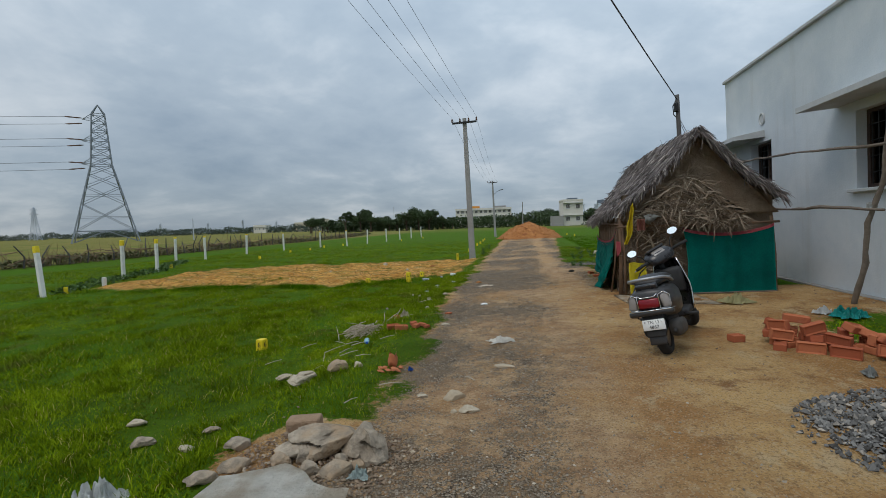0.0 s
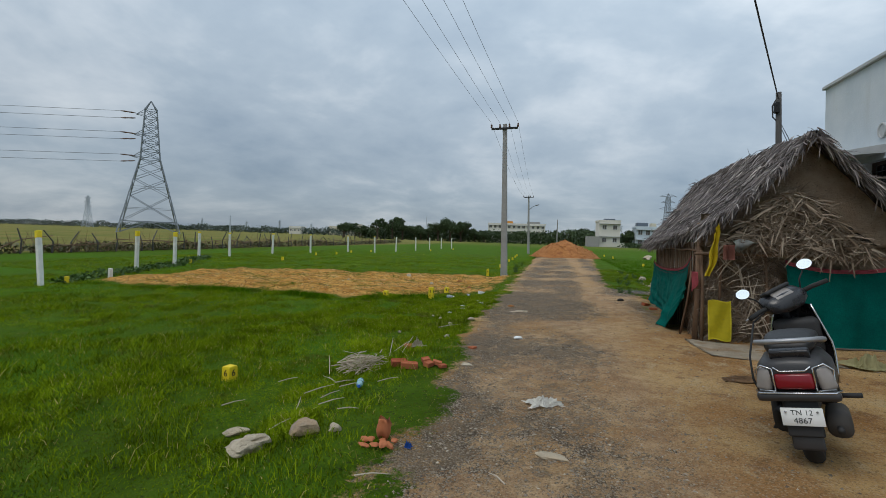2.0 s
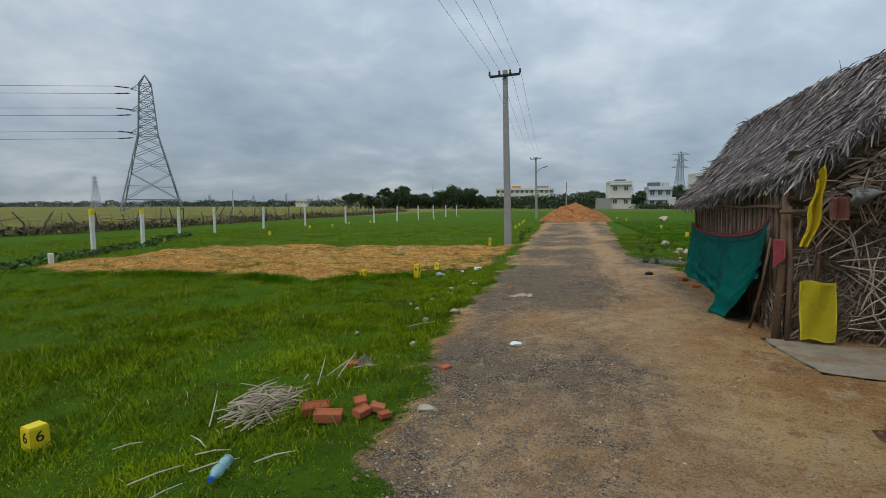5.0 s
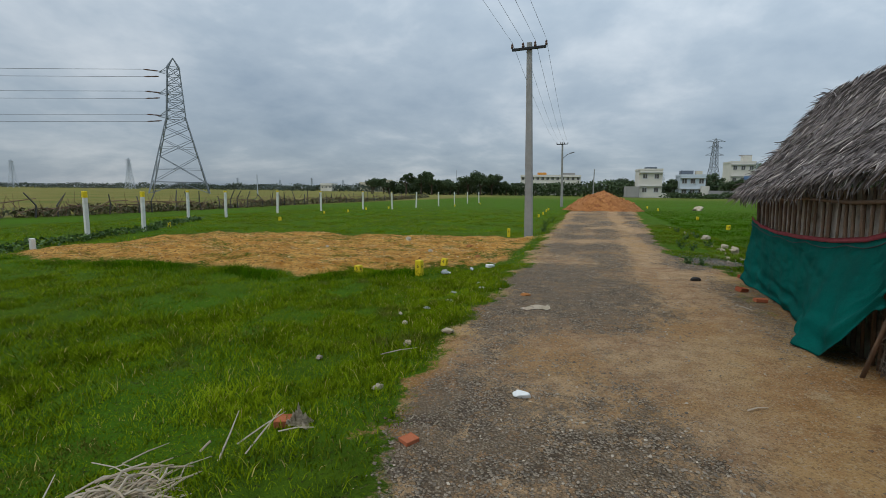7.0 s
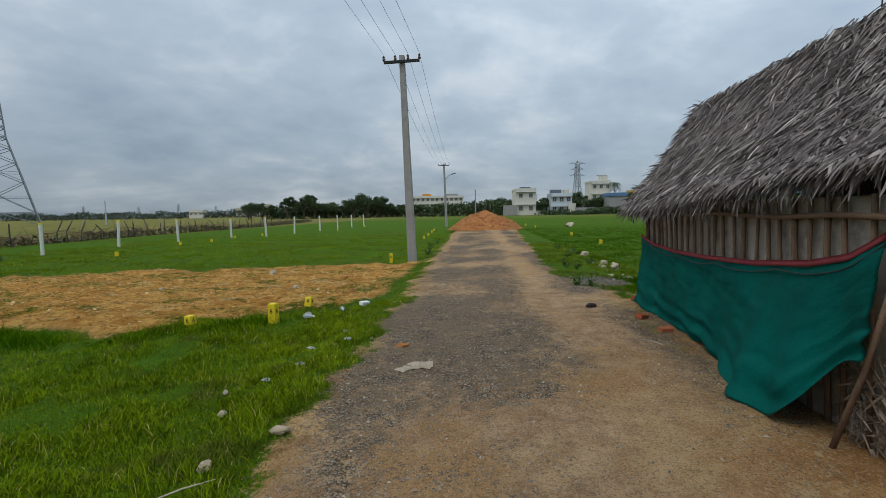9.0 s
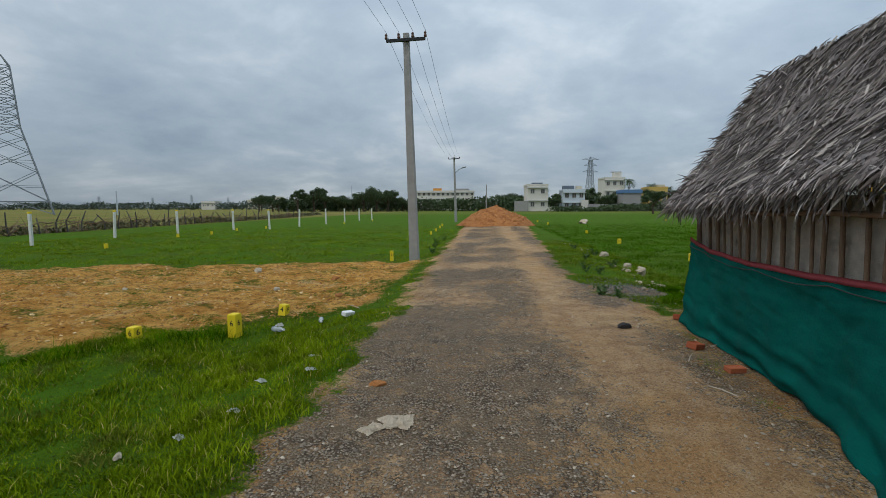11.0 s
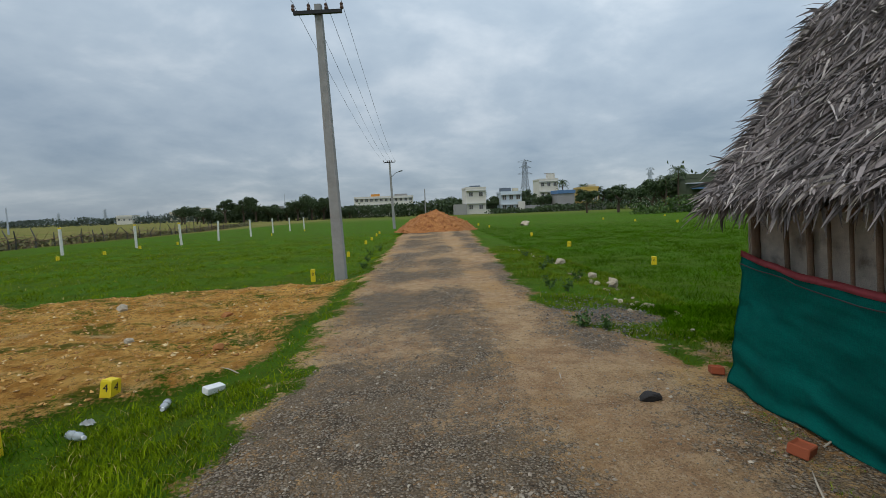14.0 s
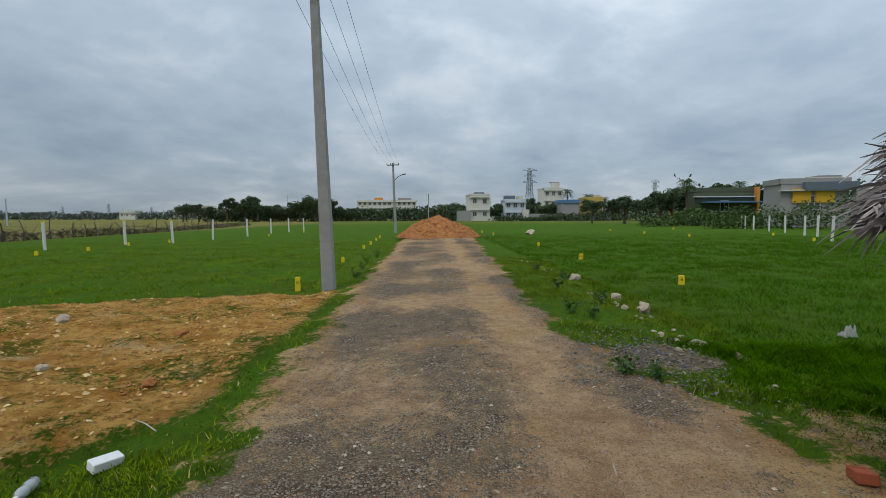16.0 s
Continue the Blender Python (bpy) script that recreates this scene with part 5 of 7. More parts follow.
    # leg shield: a bowed shell with a chrome edge
    def shield(u, v):
        z = 0.27 + 0.60 * v
        w = 0.225 - 0.05 * abs(v - 0.45) * 2 - 0.05 * v
        x = (u - 0.5) * 2 * w
        return Vector((x, 1.02 + 0.06 * v - 0.10 * ((u - 0.5) * 2) ** 2 - 0.05 * (v - 0.5) ** 2, z))
    bm = bmesh.new()
    sheet(bm, shield, 12, 12, 0.03)
    ls = part("leg_shield", bm, black, g, "gloss black leg shield", True)
    for u in (0, 1):
        rod("edge_trim", [shield(u, v / 8) for v in range(9)], 0.008, chrome, parent=ls)
    rod("ignition_lock", [(0.07, 1.03, 0.74), (0.07, 1.0, 0.735)], 0.02, chrome, parent=ls)
    block("glove_box", (0.30, 0.12, 0.30), (0, 0.99, 0.62), (6, 0, 0), matt, bevel=0.04, parent=ls)
    body("front_cover", ((1.06, 0.60, 0.30, 0.5), (1.14, 0.60, 0.24, 0.42), (1.2, 0.62, 0.12, 0.26)), black)
    bm = bmesh.new()
    sheet(bm, lambda u, v: steer @ Vector(((u - 0.5) * 0.14, 1.24 + 0.25 * math.cos(0.25 + 2.4 * v), 0.215 + 0.25 * math.sin(0.25 + 2.4 * v) - 0.05 * (2 * u - 1) ** 2)), 8, 14, 0.01)
    part("front_mudguard", bm, black, g, shade=True)
    for s in (-1, 1):
        rod("fork", [(s * 0.06, 1.23, 0.22), (s * 0.06, 1.10, 0.52)], 0.02, matt, m=steer)
    # handlebar with its cover, dials, grips and mirrors, turned to the lock
    hb = body("handlebar_cover", ((0.90, 0.885, 0.20, 0.09), (0.94, 0.915, 0.34, 0.135), (1.02, 0.935, 0.36, 0.17), (1.10, 0.925, 0.26, 0.17), (1.17, 0.90, 0.14, 0.10)), black, "black handlebar cover with a dial", steer)
    block("speedometer", (0.15, 0.012, 0.085), (0, 0.955, 0.985), (-48, 0, 0), lens, "pale dial glass", steer, 0.006, hb)
    block("visor", (0.22, 0.10, 0.03), (0, 1.01, 1.022), (-12, 0, 0), matt, "", steer, 0.012, hb)
    for s in (-1, 1):
        rod("grip", [(s * 0.16, 0.975, 0.925), (s * 0.24, 0.955, 0.93), (s * 0.35, 0.915, 0.925)], 0.018, rubber, "", steer, hb, 10)
        rod("brake_lever", [(s * 0.18, 1.02, 0.925), (s * 0.27, 1.01, 0.92), (s * 0.36, 0.965, 0.915)], 0.007, silver, "", steer, hb)
        mi = rod("mirror_stem", [(s * 0.17, 0.98, 0.945), (s * 0.2, 0.97, 1.02), (s * 0.27, 0.955, 1.08)], 0.006, matt, "", steer, hb)
        bm = bmesh.new()
        mm = steer @ pose(s * 0.285, 0.945, 1.11, -20, 0, s * -8)
        loft(bm, [[mm @ Vector((0.062 * k * math.cos(a), y, 0.043 * k * math.sin(a))) for a in np.linspace(0, 2 * math.pi, 21)[:-1]] for y, k in ((0.03, 0.4), (0.015, 0.9), (-0.004, 1.0))])
        part("mirror_shell", bm, matt, g, shade=True)
        bm = bmesh.new()
        loft(bm, [[mm @ Vector((0.058 * math.cos(a), y, 0.04 * math.sin(a))) for a in np.linspace(0, 2 * math.pi, 21)[:-1]] for y in (-0.0045, -0.007)])
        part("mirror_glass", bm, mirror, g, "bright mirror glass")
    rod("brake_cable", [(-0.1, 1.0, 0.9), (-0.26, 0.8, 0.78), (-0.27, 0.3, 0.60), (-0.235, -0.02, 0.52), (-0.22, 0.1, 0.36)], 0.007, rubber, "black cable loop")
    rod("side_stand", [(-0.12, 0.46, 0.24), (-0.25, 0.40, 0.035)], 0.013, matt)


scooter()

# ---- bricks, stones and litter ----
bm = bmesh.new()
box(bm, (0.22, 0.105, 0.07), (0, 0, 0.035), bevel=0.006)
face = max(bm.faces, key=lambda f: f.calc_center_median().z)
bmesh.ops.inset_region(bm, faces=[face], thickness=0.018, depth=0.0)
bmesh.ops.translate(bm, verts=face.verts, vec=(0, 0, -0.012))
brick_mesh = mesh_of(bm, "brick", M_BRICK)
brick_rs = random.Random(11)


def brick(x, y, z, turn, tilt=(0, 0), label="weathered orange-red clay brick lying on the ground", group="loose bricks", scale=(1, 1, 1)):
    ob = new("brick", brick_mesh)
    ob.matrix_world = pose(x, y, z, tilt[0], tilt[1], turn) @ Matrix.Diagonal((*scale, 1))
    tagged(ob, label, "brick", group)


HEAP = "weathered orange-red clay brick in a tumbled heap"
along, back = Vector((0.872, -0.489, 0)), Vector((0.489, 0.872, 0))
for i in range(6):
    for j in range(4):
        tall = max(0, min(3, (3, 3, 2, 2, 1, 1)[i] - (1 if j in (0, 3) else 0) + brick_rs.choice((0, 0, 0, -1, 1)) * (i > 0)))
        for k in range(tall):
            p = Vector((2.36, 4.92, 0)) + along * (0.232 * i + brick_rs.uniform(-0.04, 0.04)) + back * (0.118 * j + brick_rs.uniform(-0.02, 0.02))
            edge = brick_rs.random() < 0.42 and k == tall - 1
            brick(p.x, p.y, float(land(p.x, p.y)) + 0.004 + 0.071 * k + (0.053 if edge else 0), -29 + brick_rs.choice((0, 0, 90)) + brick_rs.gauss(0, 24), ((90 if edge else 0) + brick_rs.gauss(0, 5), brick_rs.gauss(0, 4 + 4 * k)), HEAP, "brick heap", (0.9, 0.95, 0.95))
for u, v, z, t, tilt in ((0.55, 0.18, 0.17, 30, (24, 14)), (0.68, 0.10, 0.12, -70, (-30, 10)), (0.9, 0.25, 0.10, 15, (20, -16)), (1.1, 0.2, 0.085, -40, (12, 14)), (0.25, -0.12, 0.055, -25, (90, 0)), (0.5, -0.16, 0.055, -36, (90, 0)), (0.02, -0.1, 0.0, 62, (0, 0)), (1.0, -0.14, 0.0, -12, (4, 0)), (1.38, 0.1, 0.02, -60, (0, 8)), (0.8, -0.1, 0.06, -22, (70, 6)), (0.12, 0.3, 0.20, -20, (0, 6))):
    p = Vector((2.36, 4.92, z)) + along * u + back * v
    brick(p.x, p.y, float(land(p.x, p.y)) + p.z, t, tilt, HEAP, "brick heap")
for x, y, t, tilt, sc in ((-1.80, 5.97, 22, (0, 4), (0.8, 0.9, 0.9)), (-1.95, 6.08, 30, (8, 0), (0.8, 0.9, 0.9)), (-1.62, 6.08, 70, (10, 0), (0.5, 0.7, 0.7)), (-1.55, 6.16, 15, (0, 14), (0.45, 0.7, 0.6)), (-1.68, 6.2, 120, (-8, 0), (0.5, 0.8, 0.7)), (-1.47, 6.1, 50, (0, 0), (0.35, 0.6, 0.5)), (1.45, 11.68, 35, (6, 8), (0.6, 0.9, 0.8)), (1.50, 11.10, 10, (0, 0), (0.6, 0.8, 0.6)), (1.74, 12.82, 70, (0, 10), (0.5, 0.85, 0.8)), (-2.18, 7.08, 25, (5, 0), (0.55, 0.8, 0.7)), (-1.32, 7.02, 60, (0, 0), (0.4, 0.75, 0.35)), (2.06, 5.12, 15, (0, 0), (0.6, 1, 1))):
    brick(x, y, float(land(x, y)) + 0.01, t, tilt, scale=sc)

stone_count = [0]


def rock(name, x, y, size, material, label, category, group="", turn=0.0, sink=0.25, detail=3, rough=0.26, lift=0.0, tilt=(0, 0)):
    stone_count[0] += 1
    ob = part(name, lump(size, stone_count[0] * 1.7, 4 if size[0] > 0.25 else detail, rough * (1.9 if size[0] > 0.25 else 1.2)), material)
    ob.matrix_world = pose(x, y, float(land(x, y)) - size[2] * sink + 0.012 + lift, tilt[0], tilt[1], turn)
    return tagged(ob, label, category, group)


RUB = "rough grey-brown lump of concrete rubble by the road"
for x, y, s, t, m in ((-1.06, 2.60, (0.40, 0.26, 0.20), 125, M_STONE), (-1.34, 2.60, (0.56, 0.38, 0.15), 25, M_STONE), (-1.16, 2.36, (0.2, 0.15, 0.1), 25, M_STONE), (-1.32, 2.34, (0.13, 0.11, 0.09), 5, M_STONE), (-1.5, 2.56, (0.24, 0.16, 0.09), 70, M_STONE), (-1.55, 2.42, (0.16, 0.12, 0.09), 10, M_STONE), (-1.42, 2.48, (0.14, 0.13, 0.12), 0, M_STONE), (-1.98, 2.62, (0.2, 0.14, 0.08), 35, M_STONE), (-1.18, 2.46, (0.12, 0.1, 0.09), 70, M_STONE), (-1.05, 2.42, (0.10, 0.1, 0.07), 0, M_STONE), (-1.80, 2.35, (0.2, 0.14, 0.1), 40, M_STONE), (-1.92, 2.2, (0.22, 0.12, 0.08), 30, M_STONE), (-2.25, 4.02, (0.34, 0.17, 0.13), 42, M_STONEL), (-1.98, 4.27, (0.22, 0.17, 0.12), 10, M_STONE), (-1.80, 4.34, (0.11, 0.08, 0.06), 10, M_STONEL), (-2.66, 4.42, (0.22, 0.11, 0.06), 30, M_STONEL), (-0.66, 3.55, (0.19, 0.14, 0.08), 25, M_STONEL), (-0.50, 3.27, (0.17, 0.13, 0.06), 10, M_STONEL), (-0.62, 3.25, (0.06, 0.05, 0.04), 0, M_STONEL), (-0.95, 3.62, (0.12, 0.07, 0.03), 0, M_STONEL), (-0.29, 4.35, (0.24, 0.12, 0.03), -10, M_STONEL), (-1.24, 6.28, (0.16, 0.10, 0.04), 0, M_STONEL), (-1.23, 10.79, (0.14, 0.10, 0.05), 20, M_PILE), (-3.0, 2.9, (0.20, 0.13, 0.08), 30, M_STONE), (-2.5, 2.75, (0.14, 0.09, 0.06), 0, M_STONEL), (-2.55, 3.1, (0.15, 0.09, 0.05), 30, M_STONE), (-3.35, 3.2, (0.20, 0.10, 0.05), 10, M_STONEL)):
    rock("stone", x, y, s, m, RUB if m is M_STONE else "pale buff stone lying by the road", "stone", "rubble by the road", t, 0.15 if s[2] > 0.1 else 0.3)
rock("clod", 1.06, 12.46, (0.17, 0.11, 0.07), plain("tarry_black_clod", (0.03, 0.027, 0.026), 0.4, 15, 0.85, bump=0.01), "dark tarry clod on the earth", "clod", turn=-15)
for x, y, s, m in ((2.77, 17.34, (0.26, 0.2, 0.15), M_STONEL), (2.55, 17.5, (0.14, 0.12, 0.09), M_STONEL), (2.84, 18.55, (0.2, 0.16, 0.13), M_STONEL), (2.70, 15.12, (0.34, 0.16, 0.08), M_STONE), (2.52, 15.5, (0.2, 0.15, 0.1), M_STONEL), (2.91, 21.0, (0.3, 0.22, 0.2), M_STONEL), (2.3, 15.9, (0.12, 0.1, 0.06), M_STONEL), (7.8, 48.5, (1.3, 0.7, 0.45), M_STONEL)):
    rock("stone", x, y, s, m, "pale stone on the field's edge", "stone", "stones on the right verge", random.uniform(0, 90))
for i in range(26):
    y = 14.2 + 12 * random.random() ** 1.3
    x = 2.45 + 0.12 * random.gauss(0, 1) + 0.012 * (y - 14)
    rock("stone", x, y, (random.uniform(0.05, 0.14), random.uniform(0.05, 0.1), random.uniform(0.03, 0.07)), random.choice((M_STONE, M_STONEL)), "small pale stone on the field's edge", "stone", "stones on the right verge", random.uniform(0, 180), detail=1)
for x, y, s, m in ((-2.35, 9.35, (0.09, 0.07, 0.05), M_STONEL), (-1.98, 8.55, (0.12, 0.09, 0.05), M_STONEL), (-2.75, 8.3, (0.08, 0.06, 0.04), M_STONE), (-2.65, 9.9, (0.08, 0.05, 0.04), M_STONEL), (-1.8, 7.6, (0.08, 0.06, 0.05), M_STONEL), (-1.7, 8.9, (0.14, 0.10, 0.05), M_STONEL), (-2.92, 14.8, (0.22, 0.16, 0.10), M_PILE), (-5.67, 17.3, (0.25, 0.2, 0.12), M_STONEL), (-4.2, 15.2, (0.14, 0.1, 0.08), M_STONEL), (-6.9, 14.9, (0.1, 0.08, 0.06), M_STONEL), (-3.6, 16.6, (0.2, 0.15, 0.1), M_PILE)):
    rock("stone", x, y, s, m, "buff stone lying in the grass" if m is not M_PILE else "clod of orange earth", "stone" if m is not M_PILE else "clod", "stones in the grass", random.uniform(0, 180))

# the broken slab at the roadside
bm = bmesh.new()
def slab_top(u, v):
    jag = 0.10 * (float(fbm(u * 1.6, v * 0.5, 0.4, 2, 4)) - 0.5)
    return Vector((-1.78 + 0.88 * u - 0.10 * v * u, 1.55 + (0.76 - 0.26 * abs(u - 0.45)) * v + jag * v * 2, float(land(-1.4, 1.9)) + 0.045 + 0.012 * float(fbm(u * 3, v * 3, 0.5, 3, 6))))


sheet(bm, slab_top, 26, 18, -0.05)
tagged(part("concrete_slab", bm, M_SLAB), "broken pale concrete slab at the road's edge", "concrete slab")
bm = bmesh.new()
box(bm, (0.24, 0.12, 0.10), (0, 0, 0.05), bevel=0.02, segs=2)
t = part("mud_block", bm, stone_material("tan_mud_block", (0.30, 0.2, 0.125), (0.38, 0.27, 0.18), (0.25, 0.16, 0.1)))
t.matrix_world = pose(-1.63, 2.88, float(land(-1.63, 2.88)), 4, -3, 8)
tagged(t, "tan mud block with rounded edges", "block")


def litter(name, x, y, size, material, label, category, turn=0.0, rough=0.4, sink=0.1):
    if rough < 0.3:
        return rock(name, x, y, size, material, label, category, "litter", turn, sink, 3, rough)
    stone_count[0] += 1
    k, bm = stone_count[0] * 1.37, bmesh.new()
    m = 34 if size[0] > 0.2 else 16

    def fold(u, v):
        a, b = u * 2 - 1, v * 2 - 1
        edge = 0.66 + 0.3 * noise.noise(Vector((a * 1.3 + k, b * 1.3, k))) + 0.16 * noise.noise(Vector((a * 4.1, b * 4.1 + k, k)))
        lift = abs(noise.noise(Vector((a * 2.2 + k, b * 1.6, 0.3)))) * 1.5 + abs(noise.noise(Vector((a * 5 + b * 2, b * 5 + k, 0.7)))) * 1.1 + abs(noise.noise(Vector((a * 10 - b * 3, b * 11 + k, 0.2)))) * 0.6
        return Vector((a * size[0] * edge * 0.72, b * size[1] * edge * 0.72, 0.006 + size[2] * max(0.0, lift * (1.15 - max(abs(a), abs(b)) ** 2))))

    sheet(bm, fold, m, m, 0.003)
    ob = part(name, bm, material)
    ob.matrix_world = pose(x, y, float(land(x, y)) + 0.012, 0, 0, turn)
    return tagged(ob, label, category, "litter")


litter("rag", -0.38, 5.26, (0.30, 0.17, 0.05), plain("dirty_white_cloth", (0.86, 0.83, 0.76), 0.2, 25, 0.9, bump=0.003, stain=(0.6, 0.56, 0.48)), "crumpled dirty-white rag trodden into the gravel", "rag", 28, 0.5, 0.2)
litter("foam_lump", -0.815, 7.77, (0.15, 0.10, 0.045), M_WHITE, "smooth white foam lump on the road", "litter", 0, 0.08)
cream = plain("chalky_cream_stone", (0.74, 0.64, 0.50), 0.2, 30, 0.9, bump=0.006, stain=(0.62, 0.50, 0.36))
litter("broken_tile", -0.97, 10.18, (0.20, 0.20, 0.018), cream, "broken cream-white tile pressed into the road", "broken tile", 10, 0.4)
litter("broken_tile", -1.11, 10.08, (0.13, 0.10, 0.015), cream, "cream-white chip beside the broken tile", "broken tile", 60, 0.4)
litter("plastic_bag", -2.55, 2.06, (0.34, 0.16, 0.10), M_WHITE, "crumpled white plastic bag in the grass", "plastic bag", 30, 0.5)
litter("wrapper", -1.02, 2.33, (0.12, 0.09, 0.04), plain("pale_green_wrapper", (0.42, 0.5, 0.47), 0.3, 30, 0.4), "pale green plastic wrapper on the rubble", "wrapper", 0, 0.5)
# a crumpled bag shape standing in for a white bird in the field
litter("plastic_bag", 4.72, 16.1, (0.17, 0.10, 0.12), M_WHITE, "white bird in the green field, shaped as a crumpled lump", "plastic bag", 0, 0.5, 0.0)
litter("cloth", 2.96, 7.29, (0.42, 0.26, 0.10), plain("cream_cloth", (0.50, 0.46, 0.24), 0.3, 20, 0.9), "crumpled cream-yellow cloth on the earth", "cloth", 15, 0.45)
litter("plastic_bag", 3.75, 6.19, (0.34, 0.22, 0.10), M_TEAL, "crumpled teal plastic bag on the grass", "plastic bag", 10, 0.5)
litter("plastic_bag", 3.58, 6.42, (0.24, 0.16, 0.06), M_WHITE, "crumpled white plastic bag on the grass", "plastic bag", 40, 0.5)
litter("wrapper", 3.55, 5.0, (0.12, 0.08, 0.05), M_WHITE, "white wrapper beside the bricks", "wrapper", 20, 0.5)
litter("wrapper", 3.75, 5.3, (0.1, 0.08, 0.05), M_WHITE, "white wrapper on the grass", "wrapper", 20, 0.5)
litter("wrapper", 2.55, 4.0, (0.14, 0.09, 0.05), M_RAG, "grey plastic wrapper beside the bricks", "wrapper", 70, 0.5)
litter("wrapper", -1.22, 4.25, (0.05, 0.04, 0.03), M_BLUE, "small blue plastic scrap", "wrapper", 0, 0.4)
litter("wrapper", -3.1, 13.0, (0.12, 0.06, 0.03), M_WHITE, "flat white wrapper on the soil", "wrapper", 0, 0.4)
litter("wrapper", -2.05, 7.05, (0.16, 0.1, 0.07), M_STONEL, "crumpled pale paper in the grass", "wrapper", 0, 0.5)
pale_wrap = plain("pale_wrapper", (0.62, 0.64, 0.58), 0.25, 30, 0.5)
for x, y in ((-2.35, 10.05), (-2.15, 10.35), (-2.3, 11.0), (-2.05, 11.5), (-1.9, 11.1)):
    litter("wrapper", x, y, (0.10, 0.05, 0.02), pale_wrap, "pale plastic scrap in the grass", "wrapper", x * 90, 0.4)
bm = bmesh.new()
box(bm, (0.165, 0.09, 0.06), (0, 0, 0.03), bevel=0.008, segs=2)
t = part("foam_block", bm, M_WHITE)
t.matrix_world = pose(-2.31, 13.38, float(land(-2.31, 13.38)) + 0.012, 8, 5, 58)
tagged(t, "white polystyrene block on the verge", "foam block", "litter")


def bottle(x, y, turn, tint, label):
    g = empty("bottle", pose(x, y, float(land(x, y)) + 0.05, 84, 0, turn), label, "bottle", "litter")
    bm = bmesh.new()
    loft(bm, [[(r * math.cos(a), r * math.sin(a), z) for a in np.linspace(0, 2 * math.pi, 15)[:-1]] for z, r in ((-0.1, 0.022), (-0.095, 0.033), (-0.04, 0.033), (-0.03, 0.029), (0.01, 0.029), (0.02, 0.033), (0.06, 0.031), (0.09, 0.014), (0.11, 0.012))])
    s = Nodes(tint[0], 0.2, 0, 0.5)
    s.color(tint[1])
    s.b.inputs["Transmission Weight"].default_value = 0.55
    part("bottle_body", bm, s.mat, g, shade=True)
    bm = bmesh.new()
    loft(bm, [[(r * math.cos(a), r * math.sin(a), z) for a in np.linspace(0, 2 * math.pi, 13)[:-1]] for z, r in ((0.108, 0.015), (0.126, 0.015))])
    part("cap", bm, M_BLUE if "blue" in label else M_WHITE, g)


bottle(-2.08, 5.36, 20, ("blue_bottle_plastic", (0.42, 0.70, 0.74)), "pale blue crushed plastic bottle in the grass")
bottle(-3.0, 12.75, 60, ("clear_bottle_plastic", (0.6, 0.65, 0.66)), "clear crushed plastic bottle in the grass")
bottle(-2.62, 13.2, 20, ("clear_cup_plastic", (0.65, 0.68, 0.68)), "clear crushed plastic cup on the verge")


# the broken clay pot by the road
def pot():
    g = empty("broken_pot", pose(-1.42, 4.32, float(land(-1.42, 4.32))), "broken terracotta pot with shards around it", "pot", "litter")
    clay = plain("terracotta", (0.46, 0.15, 0.06), 0.3, 20, 0.85, bump=0.004)
    bm = bmesh.new()
    loft(bm, [[(r * math.cos(a), r * math.sin(a), z + 0.02 * math.sin(a * 3)) for a in np.linspace(0, 2 * math.pi, 15)[:-1]] for z, r in ((0.02, 0.03), (0.05, 0.048), (0.09, 0.052), (0.125, 0.036), (0.14, 0.04))])
    part("pot_body", bm, clay, g, shade=True)
    for k in range(8):
        ob = part("shard", lump((0.10 - 0.006 * k, 0.06, 0.022), 30 + k, 2, 0.4), clay, g)
        ob.matrix_local = pose(-0.08 + 0.05 * (k % 4) + 0.03 * math.sin(k), -0.14 + 0.05 * (k // 3), 0.005 + 0.012 * (k % 3), 14 * math.sin(k), 20 * math.cos(k), 50 * k)


pot()


# ---- dry stalks ----
def stalk_heap():
    g = empty("stalk_heap", pose(-2.45, 6.3, float(land(-2.45, 6.3))), "heap of dry pale stalks in the grass", "stalk heap")
    rs = random.Random(5)
    for k in range(170):
        a = radians(48 + rs.gauss(0, 34))
        c = Vector((rs.gauss(0, 0.11), rs.gauss(-0.06, 0.13), 0.02 + 0.13 * rs.random() * math.exp(-k / 90)))
        d = Vector((math.cos(a), math.sin(a), rs.gauss(0.05, 0.13))) * rs.uniform(0.04, 0.17)
        bm = bmesh.new()
        r = rs.uniform(0.003, 0.0075)
        tube(bm, [c - d, c + Vector((rs.gauss(0, 0.02), rs.gauss(0, 0.02), 0.02)), c + d], [r, r, r * 0.5], 5)
        part("stalk", bm, M_STALK if k % 3 else M_LEAFDRY, g)


